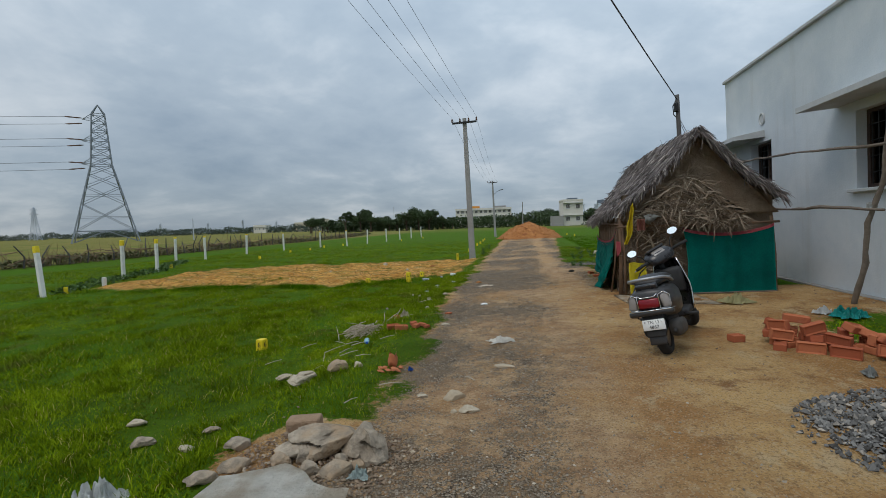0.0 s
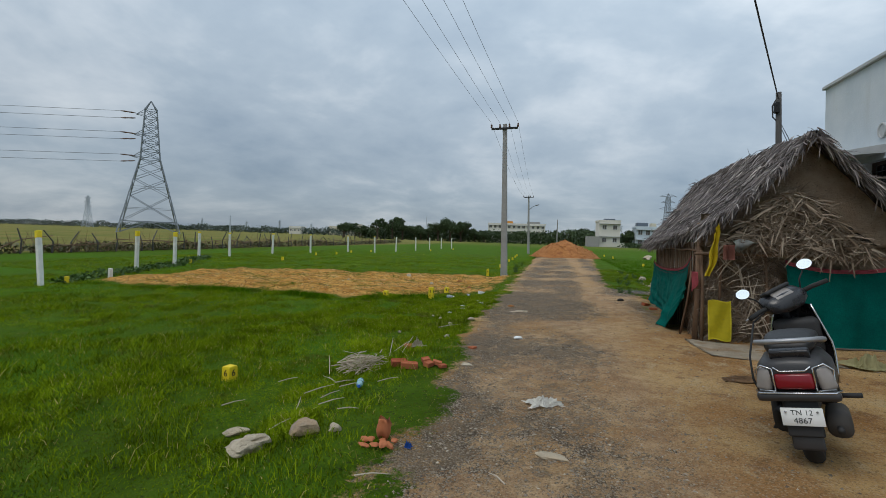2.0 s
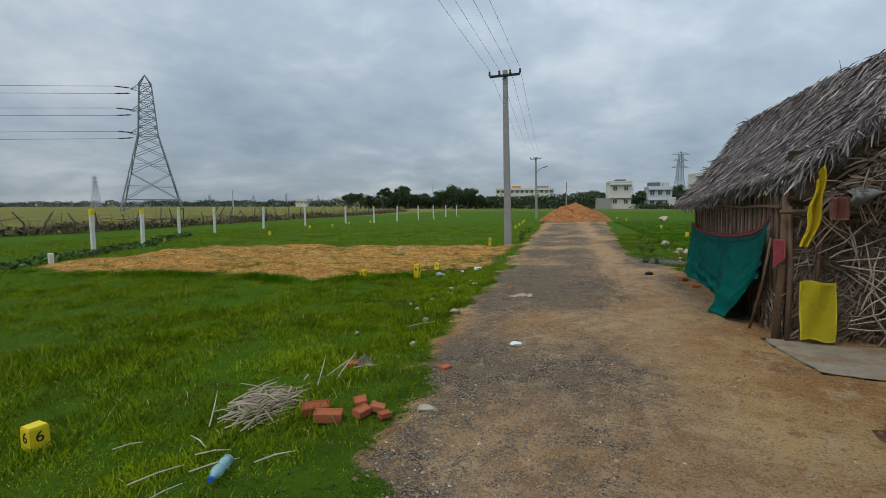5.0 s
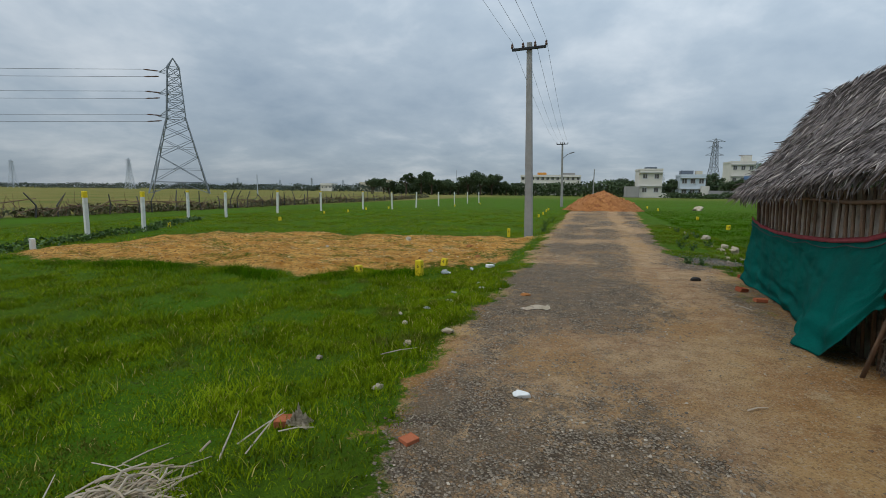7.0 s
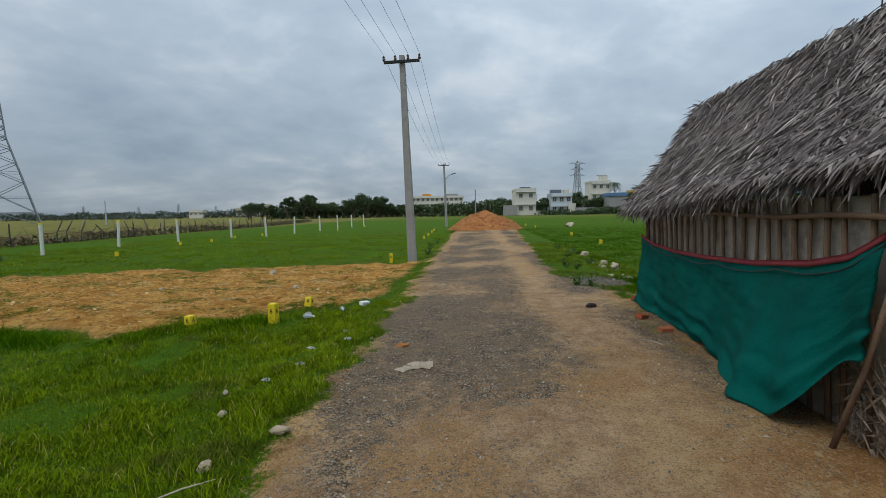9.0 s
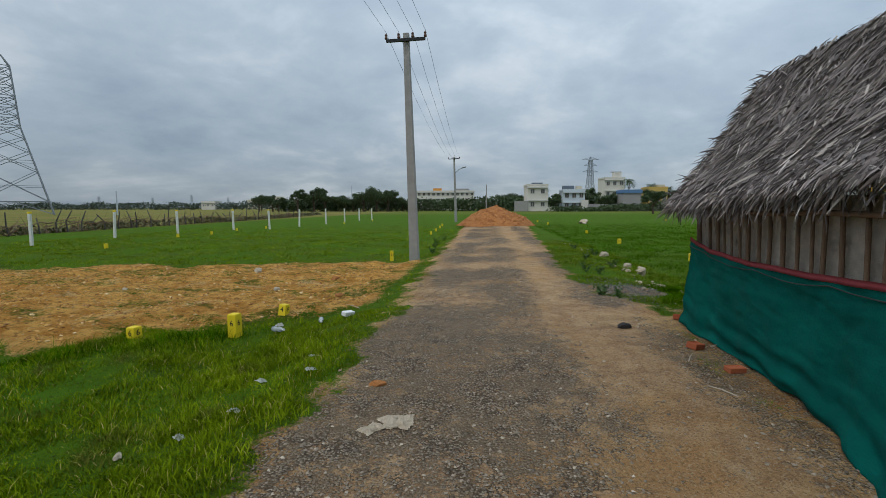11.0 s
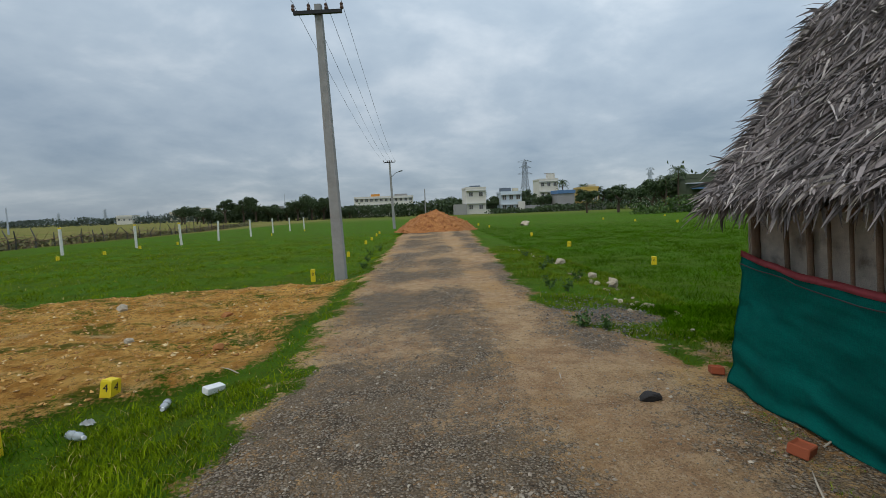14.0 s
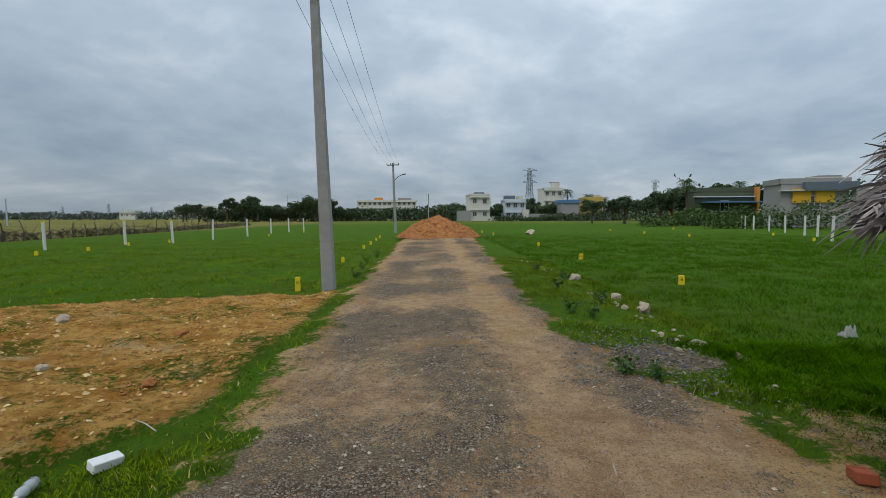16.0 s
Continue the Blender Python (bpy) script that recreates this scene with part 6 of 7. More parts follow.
stalk_heap()
rs = random.Random(8)
for x, y, t, l, up_ in ((-2.0, 6.95, 20, 0.3, 0.03), (-2.1, 6.8, 75, 0.34, 0.22), (-2.3, 6.75, 100, 0.3, 0.26), (-2.5, 5.35, 30, 0.4, 0.1), (-1.95, 8.3, 30, 0.45, 0.05), (-3.0, 5.6, 10, 0.3, 0.08), (-2.8, 6.1, 120, 0.4, 0.2), (1.22, 10.7, 125, 0.3, 0.0), (0.61, 13.05, 80, 0.16, 0.0), (-1.3, 3.85, 20, 0.3, 0.0), (-2.4, 13.9, 150, 0.4, 0.03), (-2.2, 5.45, 40, 0.36, 0.02), (-2.35, 5.6, 15, 0.3, 0.04), (-2.15, 4.95, 50, 0.34, 0.02), (-2.5, 5.0, 110, 0.26, 0.06), (-2.3, 5.2, 60, 0.28, 0.03), (-1.85, 5.5, 35, 0.3, 0.03), (-2.6, 5.75, 160, 0.3, 0.03), (-3.1, 4.9, 30, 0.28, 0.05), (-2.35, 4.5, 75, 0.3, 0.02), (-2.75, 6.6, 35, 0.34, 0.12), (-2.2, 6.9, 55, 0.4, 0.16), (-1.9, 4.75, 20, 0.24, 0.0), (-1.5, 3.4, 60, 0.2, 0.0), (-0.6, 4.0, 140, 0.2, 0.0), (0.6, 8.0, 30, 0.22, 0.0), (1.3, 11.4, 60, 0.36, 0.0), (1.7, 11.75, 20, 0.3, 0.02)):
    bm = bmesh.new()
    a, l, up_ = radians(t), l * 0.7, up_ * 0.7
    z = float(land(x, y)) + 0.02
    tube(bm, [(x - l / 2 * math.cos(a), y - l / 2 * math.sin(a), z), (x, y + 0.01, z + up_ * 0.5 + 0.008), (x + l / 2 * math.cos(a), y + l / 2 * math.sin(a), z + up_ + 0.004)], [0.005, 0.005, 0.002], 5)
    tagged(part("stick", bm, M_LEAFDRY), "dry pale stick lying on the ground", "stick", "loose sticks")


# ---- gravel ----
rs = np.random.RandomState(21)
n = 12000
a, r = rs.rand(n) * 6.283, np.sqrt(rs.rand(n))
gx, gy = 2.72 + 1.2 * r * np.cos(a), 2.9 + 0.85 * r * np.sin(a)
keep = (rs.rand(n) < 1.15 - smooth(r - 0.55 * (fbm(gx, gy, 0.5, 4, 61) - 0.5), 0.55, 1.05)) & (gx < 4.6)
gx, gy, r = gx[keep], gy[keep], r[keep]
t = specks("gravel_heap", np.stack([gx, gy, land(gx, gy) + 0.015 + 0.06 * (1 - r ** 1.5) * rs.rand(len(gx))], 1), 0.018 + 0.042 * rs.rand(len(gx)) ** 2.2, M_GRAVEL, None, 4, 0.85)
tagged(t, "spread heap of crushed blue-grey granite chips", "gravel heap", kind="stuff")
n = 130000
gx, gy = rs.uniform(-2.3, 2.0, n), 0.8 + 27 * rs.rand(n) ** 1.6
c = cover(gx, gy)
keep = (rs.rand(n) < np.clip(c[:, 0] * 1.1 + 0.06, 0, 1) * smooth(road_side(gx, gy), -0.1, 0.1))
gx, gy = gx[keep], gy[keep]
sz = (0.006 + 0.019 * rs.rand(len(gx)) ** 3) * (1 + 0.025 * gy)
t = specks("road_gravel", np.stack([gx, gy, land(gx, gy) + 0.012 + sz * 0.12], 1), sz, M_GRAVELT, None, 6)
tagged(t, "loose grey and tan stones on the road", "gravel", kind="stuff")
n = 2800
gx, gy = rs.uniform(-3.0, 4.6, n), 0.8 + 17 * rs.rand(n)
keep = (yard_side(gx, gy) > 0.05) | ((gx < -1.1) & (gy < 3.6) & (rs.rand(n) < 0.9) & (gx > -2.3)) | (np.abs(road_side(gx, gy)) < 0.15)
gx, gy = gx[keep], gy[keep]
sz = 0.006 + 0.034 * rs.rand(len(gx)) ** 4
t = specks("yard_pebbles", np.stack([gx, gy, land(gx, gy) + 0.010 + sz * 0.15], 1), sz, M_STALK, None, 9)
tagged(t, "scattered tan pebbles and crumbs", "pebbles", kind="stuff")
n = 1700
gx, gy = rs.normal(1.78, 0.36, n), rs.normal(15.0, 0.55, n)
t = specks("ash_gravel", np.stack([gx, gy, land(gx, gy) + 0.012], 1), 0.012 + 0.03 * rs.rand(n) ** 2, M_GRAVEL, None, 19)
tagged(t, "dark crushed stone spilt on the verge", "gravel", kind="stuff")
n = 2600
a, r = rs.rand(n) * 6.283, np.sqrt(rs.rand(n))
gx, gy = -1.3 + 0.58 * r * np.cos(a), 2.5 + 0.42 * r * np.sin(a)
t = specks("rubble_crumbs", np.stack([gx, gy, land(gx, gy) + 0.02], 1), 0.008 + 0.032 * rs.rand(n) ** 4, M_STALK, None, 29)
tagged(t, "crumbled mortar and pebbles round the rubble", "rubble", kind="stuff")
n = 16000
gx, gy = rs.uniform(-13, -2, n), rs.uniform(11.4, 20.5, n)
keep = patch_side(gx, gy) > 0.1
gx, gy = gx[keep], gy[keep]
t = specks("soil_clods", np.stack([gx, gy, land(gx, gy) + 0.018], 1), 0.014 + 0.065 * rs.rand(len(gx)) ** 4, straw_material("orange_soil_clod", (0.30, 0.135, 0.035), (0.68, 0.39, 0.115), (0.80, 0.58, 0.28)), None, 39)
tagged(t, "loose orange soil clods", "clods", kind="stuff")


# ---- far and middle distance ----
def beams(bm, pairs, w):
    for a, b in pairs:
        bar(bm, a, b, w)


def pylon(x, y, h, base, waist_z, waist, top, arms, turn, material, w=0.22, one_side=False, label="tall steel lattice transmission tower"):
    g = empty("transmission_tower", pose(x, y, -0.2, 0, 0, turn), label, "transmission tower", "pylons")
    cage = h * 0.93

    def half(z):
        return base / 2 + (waist / 2 - base / 2) * z / waist_z if z < waist_z else waist / 2 + (top / 2 - waist / 2) * (z - waist_z) / (cage - waist_z)

    def corner(k, z):
        s, t = ((-1, -1), (1, -1), (1, 1), (-1, 1))[k % 4]
        return (s * half(z), t * half(z), z)

    for k in range(4):
        bm = bmesh.new()
        beams(bm, [(corner(k, 0), corner(k, waist_z)), (corner(k, waist_z), corner(k, cage)), (corner(k, cage), (0, 0, h))], w * 1.25)
        part("leg", bm, material, g)
    levels = [waist_z * f for f in (0.15, 0.5, 0.72, 0.88, 1.0)] + [waist_z + (cage - waist_z) * f for f in (0.17, 0.34, 0.5, 0.67, 0.84, 1.0)]
    for k in range(4):
        bm = bmesh.new()
        lo = 0.0
        for i, z in enumerate(levels):
            if i > 0:
                beams(bm, [(corner(k, lo), corner(k + 1, z)), (corner(k + 1, lo), corner(k, z))], w * 0.75)
            else:
                m = [(p + q) / 2 for p, q in zip(corner(k, z), corner(k + 1, z))]
                beams(bm, [(corner(k, 0), m), (corner(k + 1, 0), m)], w * 0.8)
            if i in (0, 4) or z > waist_z:
                beams(bm, [(corner(k, z), corner(k + 1, z))], w * 0.8)
            if 0 < i < 3:
                m = [(p + q) / 2 for p, q in zip(corner(k, (lo + z) / 2), corner(k + 1, (lo + z) / 2))]
                beams(bm, [(corner(k, (lo * 0.5 + z * 0.5)), m), (corner(k + 1, (lo * 0.5 + z * 0.5)), m)], w * 0.5)
            lo = z
        part("lattice", bm, material, g)
    for z, reach in arms:
        for s in ((-1,) if one_side else (-1, 1)):
            bm = bmesh.new()
            tip = (s * reach, 0, z)
            beams(bm, [((s * half(z), q * half(z), z + dz), tip) for q in (-1, 1) for dz in (0, 1.6 * w / 0.22)], w * 0.7)
            part("cross_arm", bm, material, g)
    return g


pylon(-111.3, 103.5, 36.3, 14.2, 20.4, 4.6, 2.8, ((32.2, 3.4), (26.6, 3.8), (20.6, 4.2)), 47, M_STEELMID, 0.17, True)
for z in (32.0, 26.4, 20.4):
    for d in (0.0, 4.5):
        e = Vector((-116.2, 98.7, z + 0.4 - 0.42 * d))
        bm = bmesh.new()
        far_end = Vector((-343, 2, z - 4.5 - 0.4 * d))
        tube(bm, [e.lerp(far_end, k / 16) - Vector((0, 0, 1.0 * (k / 16) * (1 - k / 16))) for k in range(17)], 0.05, 5)
        tagged(part("transmission_line", bm, M_STEEL), "heavy transmission line sagging from the tower", "power line", "transmission lines")
        bm = bmesh.new()
        tube(bm, [e.lerp(Vector((-113.7, 101.0, z + 0.3 - 0.3 * d)), k / 4) for k in range(5)], [0.1, 0.2, 0.14, 0.2, 0.1], 6)
        tagged(part("insulator_string", bm, M_INSUL), "dark insulator string at the tower's arm", "insulator", "transmission lines")
for x, y, h in ((-390, 300, 27), (-548, 300, 28), (-210, 420, 13), (-300, 440, 14), (-150, 450, 13), (-420, 460, 14), (-255, 430, 11), (-350, 450, 12)):
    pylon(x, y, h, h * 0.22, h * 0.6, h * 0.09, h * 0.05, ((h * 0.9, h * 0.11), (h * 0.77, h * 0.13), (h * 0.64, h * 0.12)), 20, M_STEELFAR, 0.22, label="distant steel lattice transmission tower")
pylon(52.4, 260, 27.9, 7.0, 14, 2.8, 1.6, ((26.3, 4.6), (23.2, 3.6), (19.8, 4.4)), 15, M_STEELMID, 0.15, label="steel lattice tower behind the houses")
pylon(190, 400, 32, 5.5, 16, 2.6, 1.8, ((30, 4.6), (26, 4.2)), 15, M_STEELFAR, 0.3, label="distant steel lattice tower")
bm = bmesh.new()
tube(bm, [(-1.35, 110, -0.2), (-1.35, 110, 6.2)], [0.14, 0.1], 8)
tagged(part("pole", bm, M_CONC), "plain slim concrete pole beyond the earth heap", "pole")
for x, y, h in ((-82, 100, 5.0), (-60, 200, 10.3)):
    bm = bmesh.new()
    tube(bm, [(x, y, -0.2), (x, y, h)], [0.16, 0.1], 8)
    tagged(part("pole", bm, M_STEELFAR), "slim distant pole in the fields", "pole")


def far_house(name, x, y, w, d, h, material, storeys, cols, label, turn=0.0, extra=(), dark=None):
    """A flat-roofed block; extra holds smaller blocks on its roof or side: dx, dy, z, w, d, h, material."""
    g = empty(name, pose(x, y, -0.1, 0, 0, turn), label, "building", "houses across the field")
    g.scale = (1, 1, (h + CROSSFALL * max(x, 0)) / h)
    bm = bmesh.new()
    box(bm, (w, d, h), (0, d / 2, h / 2))
    part("wall", bm, material, g)
    bm = bmesh.new()
    for a, b, c, e in ((0, 0.1, w + 0.3, 0.3), (0, d - 0.1, w + 0.3, 0.3), (-w / 2, d / 2, 0.3, d), (w / 2, d / 2, 0.3, d)):
        box(bm, (c, e, 0.5), (a, b, h + 0.22))
    part("parapet", bm, material, g)
    for s in range(storeys):
        z = h * (s + 0.56) / storeys
        bm = bmesh.new()
        box(bm, (w + 0.5, 0.6, 0.12), (0, -0.28, z + h / storeys * 0.28))
        part("sunshade", bm, M_TRIM, g)
        for c in range(cols):
            wx = -w / 2 + w * (c + 0.5) / cols
            win = part("window", bmesh.new(), M_DARKWOOD, g)
            bm = bmesh.new()
            for p, q, sx, sz in ((0, 0.62, 1.3, 0.1), (0, -0.62, 1.3, 0.1), (-0.6, 0, 0.1, 1.2), (0.6, 0, 0.1, 1.2), (0, 0, 0.07, 1.2)):
                box(bm, (sx * min(1, w / cols / 2), 0.12, sz), (wx + p * min(1, w / cols / 2), -0.05, z + q))
            part("frame", bm, M_TRIM, win)
            bm = bmesh.new()
            box(bm, (1.1 * min(1, w / cols / 2), 0.04, 1.15), (wx, -0.024, z))
            part("pane", bm, dark or M_ROOM, win)
    for dx, dy, z, ew, ed, eh, em in extra:
        bm = bmesh.new()
        box(bm, (ew, ed, eh), (dx, dy, z + eh / 2))
        part("block", bm, em, g)
    return g


C_WHITE = plain("far_white_wall", (0.62, 0.59, 0.52), 0.12, 0.6, 0.9, stain=(0.5, 0.46, 0.38))
C_CREAM = plain("far_cream_wall", (0.55, 0.50, 0.38), 0.12, 0.6, 0.9)
C_BLUEW = plain("far_bluish_wall", (0.52, 0.58, 0.62), 0.12, 0.6, 0.9)
C_YELLOW = plain("far_yellow_wall", (0.52, 0.36, 0.10), 0.15, 0.6, 0.9)
C_ORANGE = plain("far_orange_wall", (0.6, 0.26, 0.05), 0.15, 0.6, 0.9)
C_GREY = plain("far_grey_wall", (0.30, 0.29, 0.275), 0.15, 0.5, 0.9)
C_ROOFB = plain("blue_roof_sheet", (0.10, 0.20, 0.36), 0.2, 1, 0.6)
C_SHEDG = plain("dull_green_sheet", (0.085, 0.10, 0.06), 0.2, 1, 0.8)
C_PANEL = plain("amber_shutter", (0.65, 0.36, 0.02), 0.15, 1, 0.7)
C_SLATE = plain("slate_blue_band", (0.12, 0.145, 0.175), 0.2, 1, 0.7)
far_house("white_house", 13.9, 150, 6.2, 8, 7.4, C_WHITE, 2, 2, "white two-storey house with a low annex and wall", 4, ((-4.8, 1.5, 0, 3.6, 5, 3.0, C_GREY), (4.4, 0.5, 0, 2.8, 0.3, 1.3, C_WHITE), (0.4, 4, 7.4, 3, 3, 1.0, C_SLATE)))
far_house("pale_house", 24.8, 150, 6.4, 8, 5.4, C_BLUEW, 2, 3, "pale bluish house with a roof tank", 0, ((-1.2, 4, 5.4, 3.2, 3, 1.5, C_SLATE), (2.0, 4, 5.4, 1.6, 2, 1.4, C_CREAM), (2.9, -1.2, 0, 2, 1.4, 3.0, C_WHITE)))
far_house("tall_house", 46.5, 188, 7.4, 9, 10.6, C_WHITE, 3, 3, "white three-storey house among palms", 3, ((1.6, 3, 10.6, 2.6, 3, 2.2, C_WHITE), (1.2, 3, 12.8, 4, 0.3, 0.3, C_GREY)))
far_house("yellow_house", 49.2, 150, 5.4, 7, 5.2, C_YELLOW, 1, 3, "ochre-yellow house behind the boundary wall", 0, ((-7.8, 2, 0, 5.2, 7, 4.2, C_GREY), (-7.8, 2, 4.2, 5.6, 7.6, 0.8, C_ROOFB), (1.2, 3, 5.2, 2.4, 3, 1.0, C_CREAM)))
far_house("orange_house", 84.0, 170, 4.8, 6, 6.2, C_ORANGE, 1, 2, "orange house behind trees", 0, ((-7.5, 1, 0, 9, 6, 4.4, C_WHITE),))
far_house("apartment_block", -21.5, 222, 27, 12, 8.6, C_WHITE, 3, 12, "long pale apartment block beyond the trees", 3, ((-4, 4, 8.6, 4, 4, 1.6, C_ORANGE), (8, 4, 8.6, 6, 5, 1.4, C_GREY)))
far_house("concrete_house", 44.8, 64, 7.0, 4.5, 3.9, C_GREY, 1, 1, "unplastered grey house with amber shutters", -14, ((1.6, 2.4, 3.9, 3.0, 3, 0.6, C_WHITE), (2.0, 2.4, 4.5, 2.4, 3, 0.14, C_GREY), (1.4, -0.15, 3.3, 5.4, 1.2, 0.7, C_SLATE), (-1.4, -0.12, 2.2, 1.9, 0.2, 1.25, C_PANEL), (1.0, -0.12, 2.2, 2.0, 0.2, 1.25, C_PANEL), (4.4, -0.4, 0, 1.2, 0.8, 3.6, C_GREY)))
# one black pane stands in for the shade inside the open shed
far_house("open_shed", 45.6, 82, 9.0, 6, 3.9, C_SHEDG, 1, 1, "dull green open shed with a blue awning", -6, ((0.4, -1.2, 2.55, 8.2, 2.6, 0.14, C_ROOFB), (4.6, -0.4, 0, 0.4, 1, 4.4, C_ORANGE)), M_BLACK)
for i in range(14):
    x, y = -150 + i * 9.5 + random.uniform(-3, 3), 330 + random.uniform(-30, 60)
    far_house("distant_house", x - 60, y, random.uniform(5, 13), 8, random.uniform(5.0, 8.5), random.choice((C_WHITE, C_CREAM, C_BLUEW, C_GREY, C_WHITE)), 1, 3, "small distant pale house on the horizon")
bm = bmesh.new()
box(bm, (25, 0.3, 2.1), (41, 148, 0.95))
tagged(part("boundary_wall", bm, C_GREY), "long grey concrete boundary wall across the field", "wall", kind="structure")


# trees
def tree_parts(seed, h, w):
    rs = np.random.RandomState(seed)
    g = empty("tree", pose(0, 0, -50), "dark green broad-crowned tree in the distance", "tree", "distant trees")
    bm = bmesh.new()
    tube(bm, [(0, 0, -0.1), (0.05 * h * rs.normal() * 0.3, 0, h * 0.25), (0, 0.02 * h, h * 0.5)], [0.045 * h, 0.032 * h, 0.018 * h], 7)
    for k in range(5):
        a = k * 1.26 + rs.rand()
        tube(bm, [(0, 0, h * (0.25 + 0.05 * k)), (w * 0.2 * math.cos(a), w * 0.2 * math.sin(a), h * (0.42 + 0.06 * k)), (w * 0.36 * math.cos(a), w * 0.36 * math.sin(a), h * (0.55 + 0.06 * k))], [0.018 * h, 0.012 * h, 0.004 * h], 5)
    part("trunk", bm, M_TRUNK, g)
    centres = []
    for k in range(16):
        a, q = rs.rand() * 6.283, math.sqrt(rs.rand()) * w * 0.38
        c = np.array([q * math.cos(a), q * math.sin(a), h * (0.48 + 0.40 * rs.rand() * (1 - (q / w) ** 2))])
        r = w * (0.09 + 0.12 * rs.rand())
        p = rs.normal(size=(190, 3))
        p *= (r * rs.rand(190) ** 0.5 / np.linalg.norm(p, axis=1))[:, None]
        p[:, 2] *= 0.7
        centres.append(p + c)
    v, f = leaves(np.concatenate(centres), h * (0.035 + 0.045 * rs.rand(3040)), seed)
    arrays("crown", v, f, M_LEAF, g)
    return g


kinds = [tree_parts(1, 8.0, 8.5), tree_parts(2, 8.0, 6.0), tree_parts(3, 8.0, 10.0), tree_parts(4, 8.0, 7.0)]
tr = random.Random(4)


def tree(x, y, h):
    h = h + CROSSFALL * max(x, 0)
    ob = copy_thing(tr.choice(kinds), pose(x, y, -0.1, 0, 0, tr.uniform(0, 360)))
    ob.scale = (h / 8.0 * tr.uniform(0.9, 1.15),) * 2 + (h / 8.0,)


for x, y, h in ((-66, 158, 8.2), (-61, 160, 8.8), (-57, 160, 8.0), (-53, 162, 5.8), (-50, 160, 5.2), (-43, 158, 7.4), (-39, 160, 8.6), (-35.5, 162, 7.6), (-80, 158, 6.0), (-77, 162, 6.2), (-74, 160, 5.2), (-88, 175, 6.4), (-31, 165, 5.2), (-27, 162, 4.6), (-47, 160, 4.8), (22.0, 156, 5.6), (9.5, 170, 6.0), (5, 175, 6.5), (19.5, 153, 4.0), (30.5, 160, 7.0), (33, 165, 6.4), (36, 155, 4.6), (54, 152, 5.6), (58, 155, 6.0), (62, 150, 5.0), (66, 152, 5.6), (70, 150, 5.4), (74, 158, 6.2), (79, 150, 5.0), (92, 165, 7.0), (44, 92, 6.2), (36.5, 84, 4.6), (40.5, 88, 5.4), (52, 96, 6.4), (57, 92, 6.0), (34, 92, 4.4), (31, 100, 4.0)):
    tree(x, y, h)
for k in kinds:
    for o in (k, *k.children_recursive):
        bpy.data.objects.remove(o)


def palm(x, y, h, spread):
    h = h + CROSSFALL * max(x, 0)
    g = empty("palm_tree", pose(x, y, -0.15, 0, 0, tr.uniform(0, 360)), "slim palm with a drooping crown among houses", "palm tree", "palms")
    bm = bmesh.new()
    tube(bm, [(0, 0, 0), (0.03 * h, 0, h * 0.5), (0.01 * h, 0.02 * h, h * 0.88)], [0.022 * h, 0.016 * h, 0.012 * h], 7)
    part("trunk", bm, M_TRUNK, g)
    verts, faces = [], []
    for k in range(20):
        a, rise = k * 2.4, 0.9 - 0.085 * k
        d = np.array([math.cos(a), math.sin(a), 0])
        side = np.array([-d[1], d[0], 0])
        c = np.array([0.01 * h, 0.02 * h, h * 0.88])
        for i in range(12):
            t0, t1 = i / 12, (i + 0.55) / 12
            for s in (-1, 1):
                q = [c + d * spread * t + np.array([0, 0, spread * (rise * t - 0.95 * t * t)]) for t in (t0, t1)]
                l = spread * 0.3 * math.sin(math.pi * min(1, t0 + 0.15))
                n = len(verts)
                tip = (q[0] + q[1]) / 2 + side * s * l + d * l * 0.5 - np.array([0, 0, l * 0.55])
                verts += [q[0], q[1], tip, tip - d * 0.02]
                faces.append((n, n + 1, n + 2, n + 3))
    arrays("crown", verts, faces, M_PALM, g)


for x, y, h, s in ((41.0, 150, 9.3, 2.6), (47.9, 152, 7.6, 2.2), (52.4, 151, 6.4, 1.8), (38.6, 80, 6.5, 1.9), (37.4, 82, 5.3, 1.6), (28.6, 152, 6.4, 1.8), (18.6, 170, 7.6, 2.0), (55, 92, 6.8, 1.7), (66, 170, 7.0, 2.0), (69, 172, 7.4, 2.0)):
    palm(x, y, h, s)


def thicket(name, n, xs, ys, heights, size, material, label, seed, floor=-0.15):
    """A mass of scrub along a strip, with an uneven top."""
    rs = np.random.RandomState(seed)
    t = rs.rand(n)
    x, y = np.interp(t, np.linspace(0, 1, len(xs)), xs), np.interp(t, np.linspace(0, 1, len(ys)), ys)
    x, y = x + rs.normal(size=n) * size * 1.5, y + rs.normal(size=n) * size * 2.0
    top = np.interp(t, np.linspace(0, 1, len(heights)), heights) * (0.25 + 1.3 * fbm(t * n / 25, t * 3, 6.0, 4, seed))
    z = floor + top * rs.rand(n) ** 0.7
    v, f = leaves(np.stack([x, y, z], 1), size * (0.5 + rs.rand(n)), seed)
    ob = arrays(name, v, f, material)
    return tagged(ob, label, "scrub", kind="stuff")


